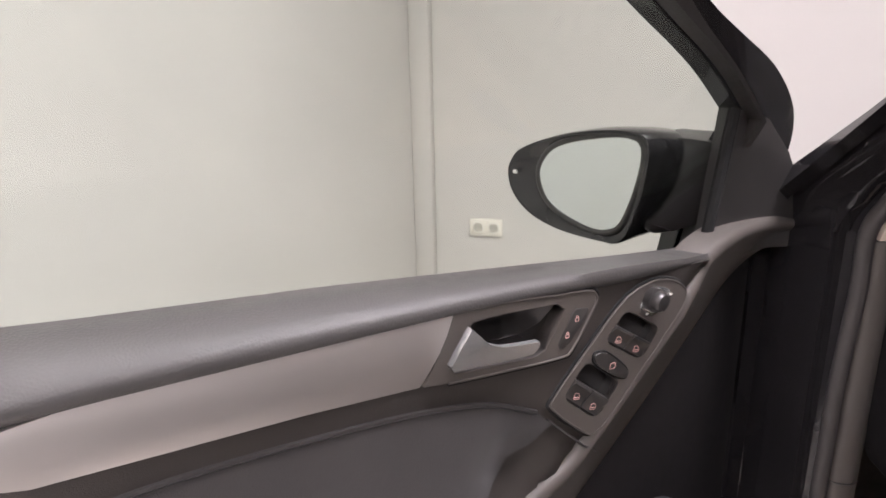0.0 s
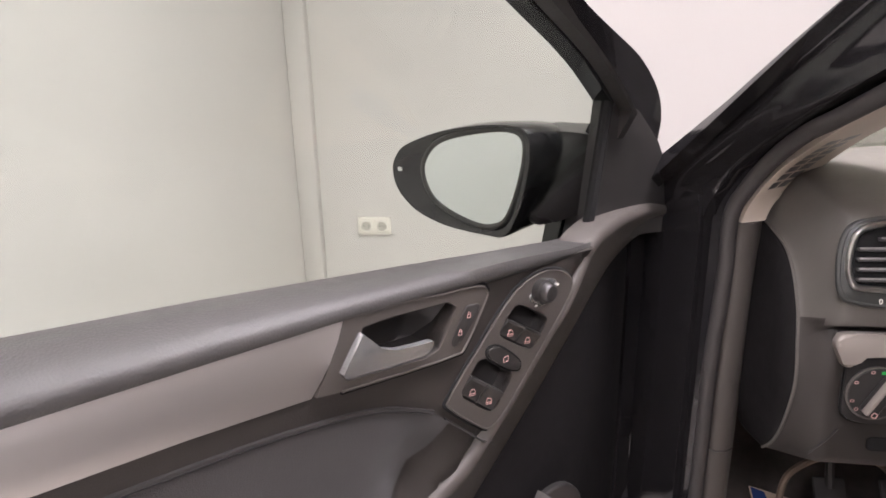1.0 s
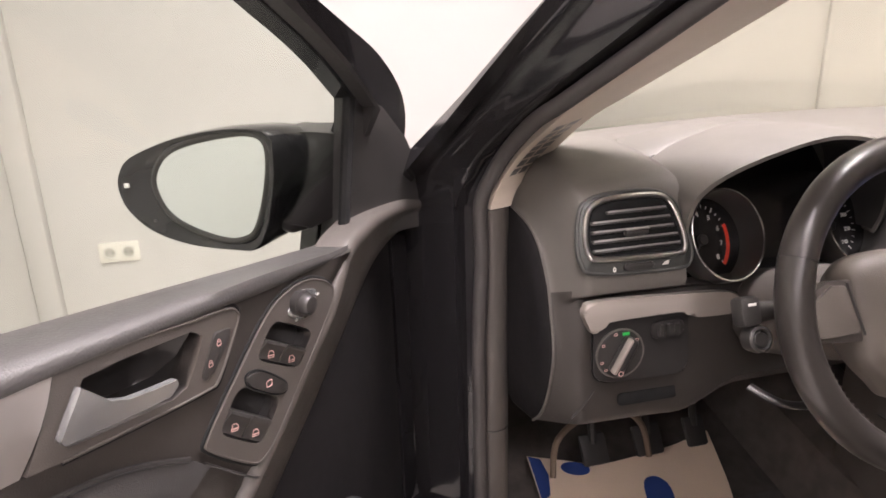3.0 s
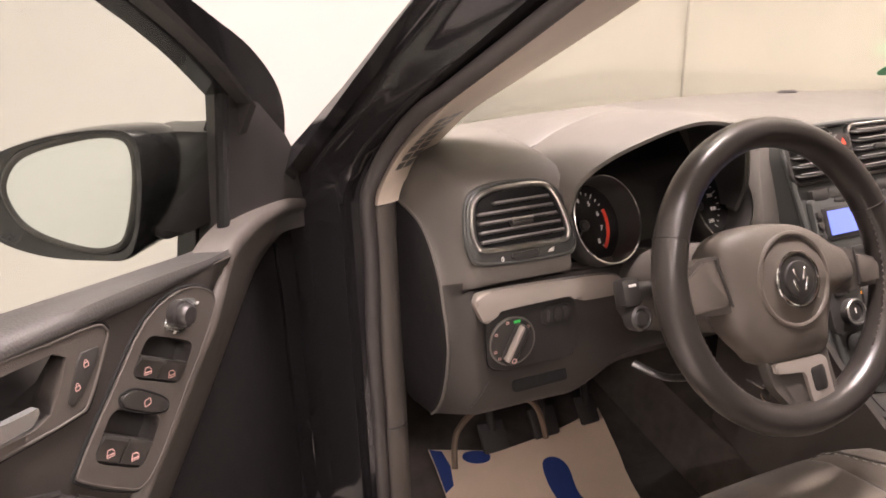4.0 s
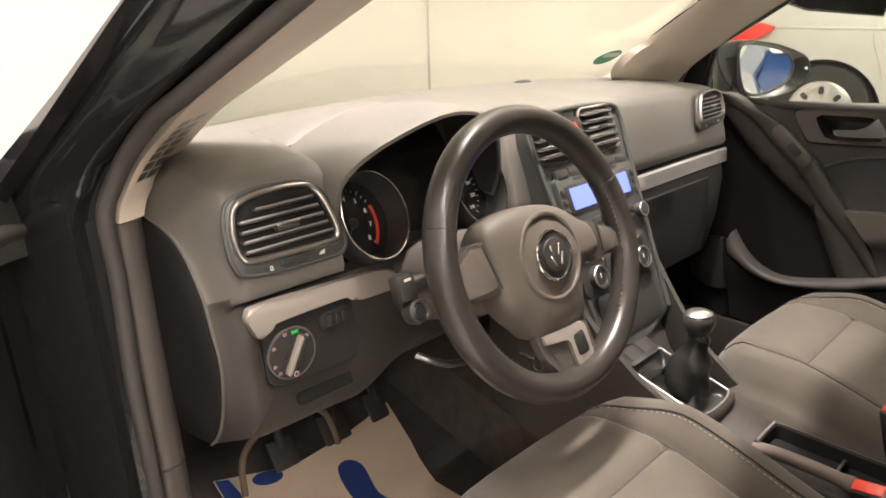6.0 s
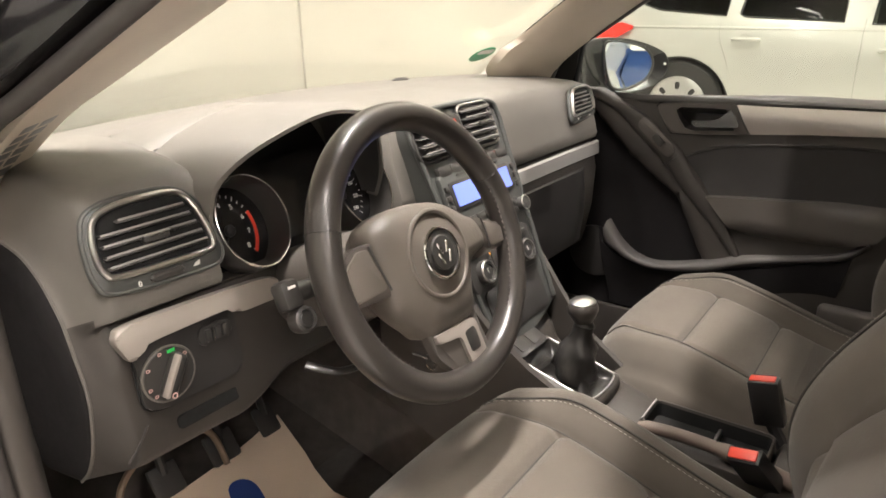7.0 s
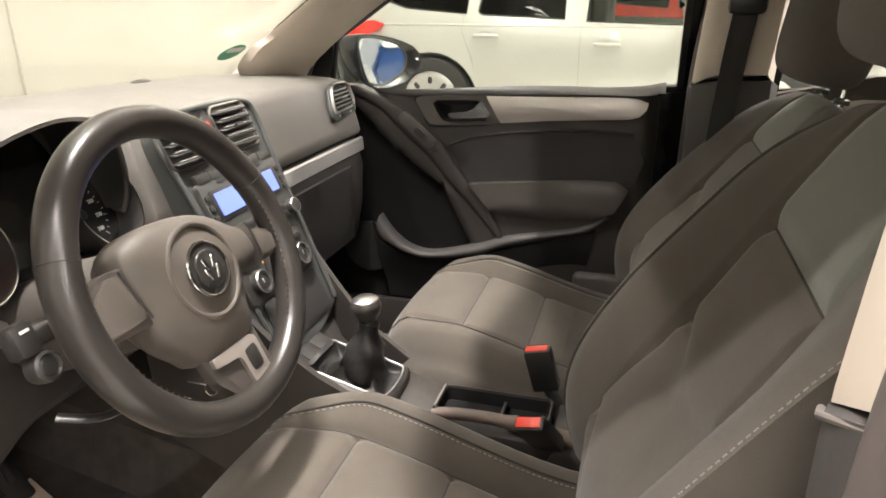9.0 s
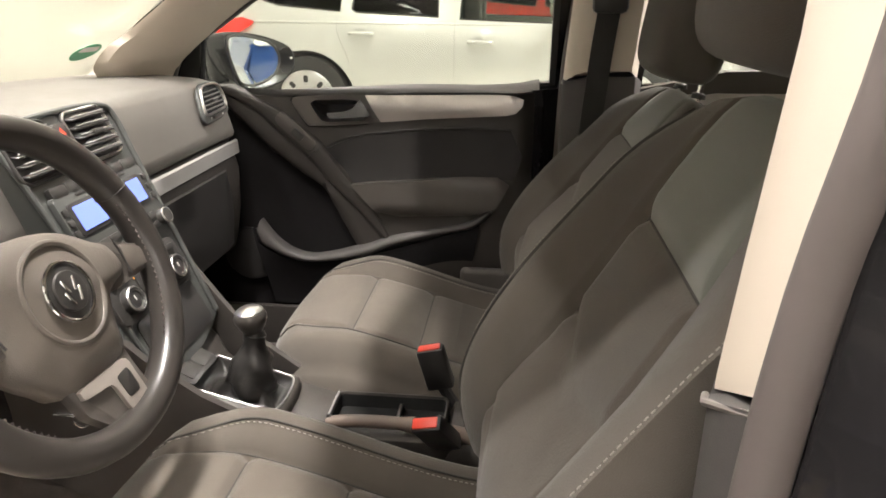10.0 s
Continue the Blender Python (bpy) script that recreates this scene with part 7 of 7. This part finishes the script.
def other_car(label, paint, at, turn, group=""):
    """A family car; local y to its front, x to its right, z up."""
    t = thing("parked_car", label, "car", at, group)
    t.rotation_euler = (0, 0, radians(turn))
    prof = [(0.2, 0.80), (0.32, 0.86), (0.55, 0.89), (0.78, 0.885), (0.93, 0.872), (0.955, 0.85), (1.0, 0.83), (1.3, 0.70), (1.5, 0.60), (1.6, 0.5)]

    def hw(y, z):
        x = lerp(prof, z)
        if y > 1.1:
            x *= 1 - 0.2 * ((y - 1.1) / 1.0) ** 2
        if y < -1.5:
            x *= 1 - 0.12 * ((-1.5 - y) / 0.75) ** 2
        return x

    def arch2(cy, r):
        return [(cy + r * math.cos(a), 0.34 + r * math.sin(a)) for a in np.linspace(math.pi + 0.22, -0.22, 19)]

    out = [(2.05, 0.25), (2.15, 0.45), (2.08, 0.72), (1.85, 0.86), (1.3, 0.98), (1.05, 1.02), (0.55, 1.36), (0.25, 1.47), (-0.4, 1.53), (-1.2, 1.52), (-1.85, 1.44), (-2.02, 1.25), (-2.14, 1.0), (-2.2, 0.8), (-2.22, 0.5), (-2.15, 0.25)] + arch2(-1.28, 0.41) + arch2(1.32, 0.41)
    win_f = [(0.90, 0.955), (0.50, 1.33), (0.24, 1.42), (0.0, 1.44), (-0.02, 0.99)]
    win_r = [(-0.19, 1.003), (-0.20, 1.445), (-0.55, 1.455), (-0.84, 1.44), (-0.885, 1.06), (-0.85, 1.038)]
    win_q = [(-0.985, 1.045), (-0.955, 1.43), (-1.5, 1.38), (-1.70, 1.28), (-1.66, 1.14), (-1.5, 1.092)]
    for s in (-1, 1):
        f = lambda y, z, s=s: Vector((s * hw(y, z), y, z))
        part("body_side", skin(out, [win_f, win_r, win_q], 0.12, f, lambda co, s=s: Vector((-s * 0.03, 0, 0))), paint, t)
        for w, nm in ((win_f, "front_window"), (win_r, "rear_window"), (win_q, "quarter_window")):
            part(nm, skin(w, [], 0.2, lambda y, z, s=s: Vector((s * (hw(y, z) - 0.02), y, z)), lambda co, s=s: Vector((-s * 0.005, 0, 0))), GLASS if w is win_f else DARKGLASS, t, "tinted side window").visible_shadow = False
            part("window_seal", tube([Vector((s * (hw(y, z) - 0.004), y, z)) for y, z in w], 0.009, 6, closed=True), SATIN, t)
        for y in (-0.06, -1.01):
            zs = np.linspace(0.30, 1.03, 14) if y > -1 else np.linspace(0.62, 1.03, 9)
            line = [Vector((s * (hw(y, z) + 0.0005), y if y > -1 else y + 0.10 * smooth(0.95, 0.62, z), z)) for z in zs]
            part("door_gap", tube(line, 0.0018, 5), GAP, t)
        part("door_gap", tube([Vector((s * (hw(0.98, z) + 0.0005), 0.98, z)) for z in np.linspace(0.30, 0.93, 12)], 0.0018, 5), GAP, t)
        for y, z in ((0.14, 0.82), (-0.815, 0.88)):
            part("door_handle", tube(smooth_line([(s * (hw(y, z) + 0.004), y + 0.10, z), (s * (hw(y, z) + 0.03), y + 0.07, z + 0.003), (s * (hw(y, z) + 0.032), y - 0.05, z + 0.003), (s * (hw(y, z) + 0.006), y - 0.09, z)], 4), 0.013, 8), paint, t, "body-coloured door handle")
            part("handle_bowl", lathe([(0.05, 0.001), (0.03, -0.006), (0.0001, -0.008)], 20, Matrix.Translation((s * (hw(y, z) + 0.001), y, z - 0.005)) @ Matrix.Rotation(radians(90 * s), 4, "Y")), paint, t)
        part("side_crease", tube([Vector((s * (hw(y, 0.955) - 0.003), y, 0.95 - 0.02 * y * 0.5)) for y in np.linspace(-1.9, 1.6, 20)], 0.012, 8), paint, t)
        part("tail_lamp", loft([[Vector((s * (hw(y + 0.25, z) + d), y + 0.25, z)) for y, z in ((-1.94, 0.975), (-2.04, 1.002), (-2.28, 0.965), (-2.31, 0.85), (-2.22, 0.815), (-2.03, 0.90), (-1.95, 0.945))] for k, d in ((0, -0.03), (0, 0.030), (0.3, 0.042))]), TAIL, t, "red tail lamp")
        part("side_mirror", box(s * 1.0, 0.80, 1.03, 0.20, 0.11, 0.13, 0.04, 3), paint, t, "body-coloured door mirror")
        part("headlamp", box(s * 0.62, 1.98, 0.76, 0.36, 0.22, 0.14, 0.05, 3), CHROME, t, "clear headlamp")
        part("fuel_flap", rim([(0.085 * math.cos(a), 0.085 * math.sin(a)) for a in np.linspace(0, 2 * math.pi, 32, endpoint=False)], 0.002, 0.002, Matrix.Translation((s * (hw(-1.38, 0.93) + 0.0005), -1.38, 0.93)) @ Matrix.Rotation(radians(90), 4, "Y"), 5), paint, t)
        for y in (-1.28, 1.32):
            m = Matrix.Translation((s * 0.79, y, 0.36)) @ Matrix.Rotation(radians(90 * s), 4, "Y") @ Matrix.Diagonal((1.13, 1.13, 1, 1))
            w = part("wheel", lathe([(0.20, -0.10), (0.30, -0.10), (0.318, -0.07), (0.318, 0.06), (0.30, 0.09), (0.21, 0.095), (0.20, 0.03)], 36, m), RUBBER, t, "black tyre with a pale hub cap")
            part("hub_cap", lathe([(0.212, 0.085), (0.19, 0.10), (0.10, 0.095), (0.06, 0.105), (0.0001, 0.108)], 36, m), SATINCHROME, w, "silver-grey hub cap")
            for k in range(8):
                a = 2 * math.pi * k / 8
                part("cap_hole", plate(rrect(0.032, 0.05, 0.012), 0.004, 0.001, m @ Matrix.Rotation(a, 4, "Z") @ Matrix.Translation((0, 0.145, 0.0985))), SATIN, w)
            part("wheel_liner", lathe([(0.36, 0.02), (0.36, -0.20), (0.05, -0.20)], 28, m), SATIN, t, "black wheel housing")

    def across(y, z, w, crown=0.03, n=11):
        return [Vector((w * u, y, z + crown * (1 - abs(u) ** 2.5))) for u in np.linspace(-1, 1, n)]

    sheet_of = lambda rows, th: thicken(loft(rows, caps=False, ring_closed=False), lambda co: Vector((0, 0, -th)))
    part("roof", sheet_of([across(0.30, 1.455, 0.60), across(-0.4, 1.53, 0.585), across(-1.2, 1.52, 0.585), across(-1.88, 1.43, 0.56)], 0.03), paint, t)
    part("bonnet", sheet_of([across(1.02, 1.02, 0.80), across(1.4, 0.97, 0.82), across(1.85, 0.86, 0.76), across(2.12, 0.70, 0.66)], 0.03), paint, t)
    part("windscreen", sheet_of([across(0.98, 1.04, 0.76), across(0.60, 1.32, 0.64), across(0.28, 1.46, 0.58)], 0.006), GLASS, t).visible_shadow = False
    part("tailgate", sheet_of([across(-1.88, 1.44, 0.55), across(-2.02, 1.22, 0.64), across(-2.12, 1.02, 0.72)], 0.01), DARKGLASS, t, "dark rear window")
    part("rear_end", thicken(loft([across(-2.10, 1.02, 0.76, 0.0), across(-2.20, 0.80, 0.78, 0.0), across(-2.25, 0.50, 0.76, 0.0), across(-2.17, 0.25, 0.72, 0.0)], caps=False, ring_closed=False), lambda co: Vector((0, 0.03, 0))), paint, t)
    part("front_end", thicken(loft([across(2.10, 0.70, 0.66, 0.0), across(2.20, 0.48, 0.66, 0.0), across(2.10, 0.25, 0.64, 0.0)], caps=False, ring_closed=False), lambda co: Vector((0, -0.03, 0))), paint, t)
    part("underbody", box(0, 0, 0.26, 1.5, 3.9, 0.06), SATIN, t)
    part("cabin_floor", box(0, -0.3, 0.55, 1.4, 2.6, 0.05), SATIN, t, "dark seats and floor inside")
    for sx in (-0.36, 0.36):
        part("car_seat", box(sx, 0.05, 0.95, 0.46, 0.14, 0.75, 0.05, 3), DOORCLOTH, t)
    return t


other_car("white estate car with a red tail lamp", WHITEPAINT, (5.47, 0.005, 0), 180)
other_car("red car behind the white one", REDPAINT, (8.1, -1.6, 0), 180)
other_car("dark blue car further back in the showroom", BLUEPAINT, (3.9, -5.4, 0), 90)
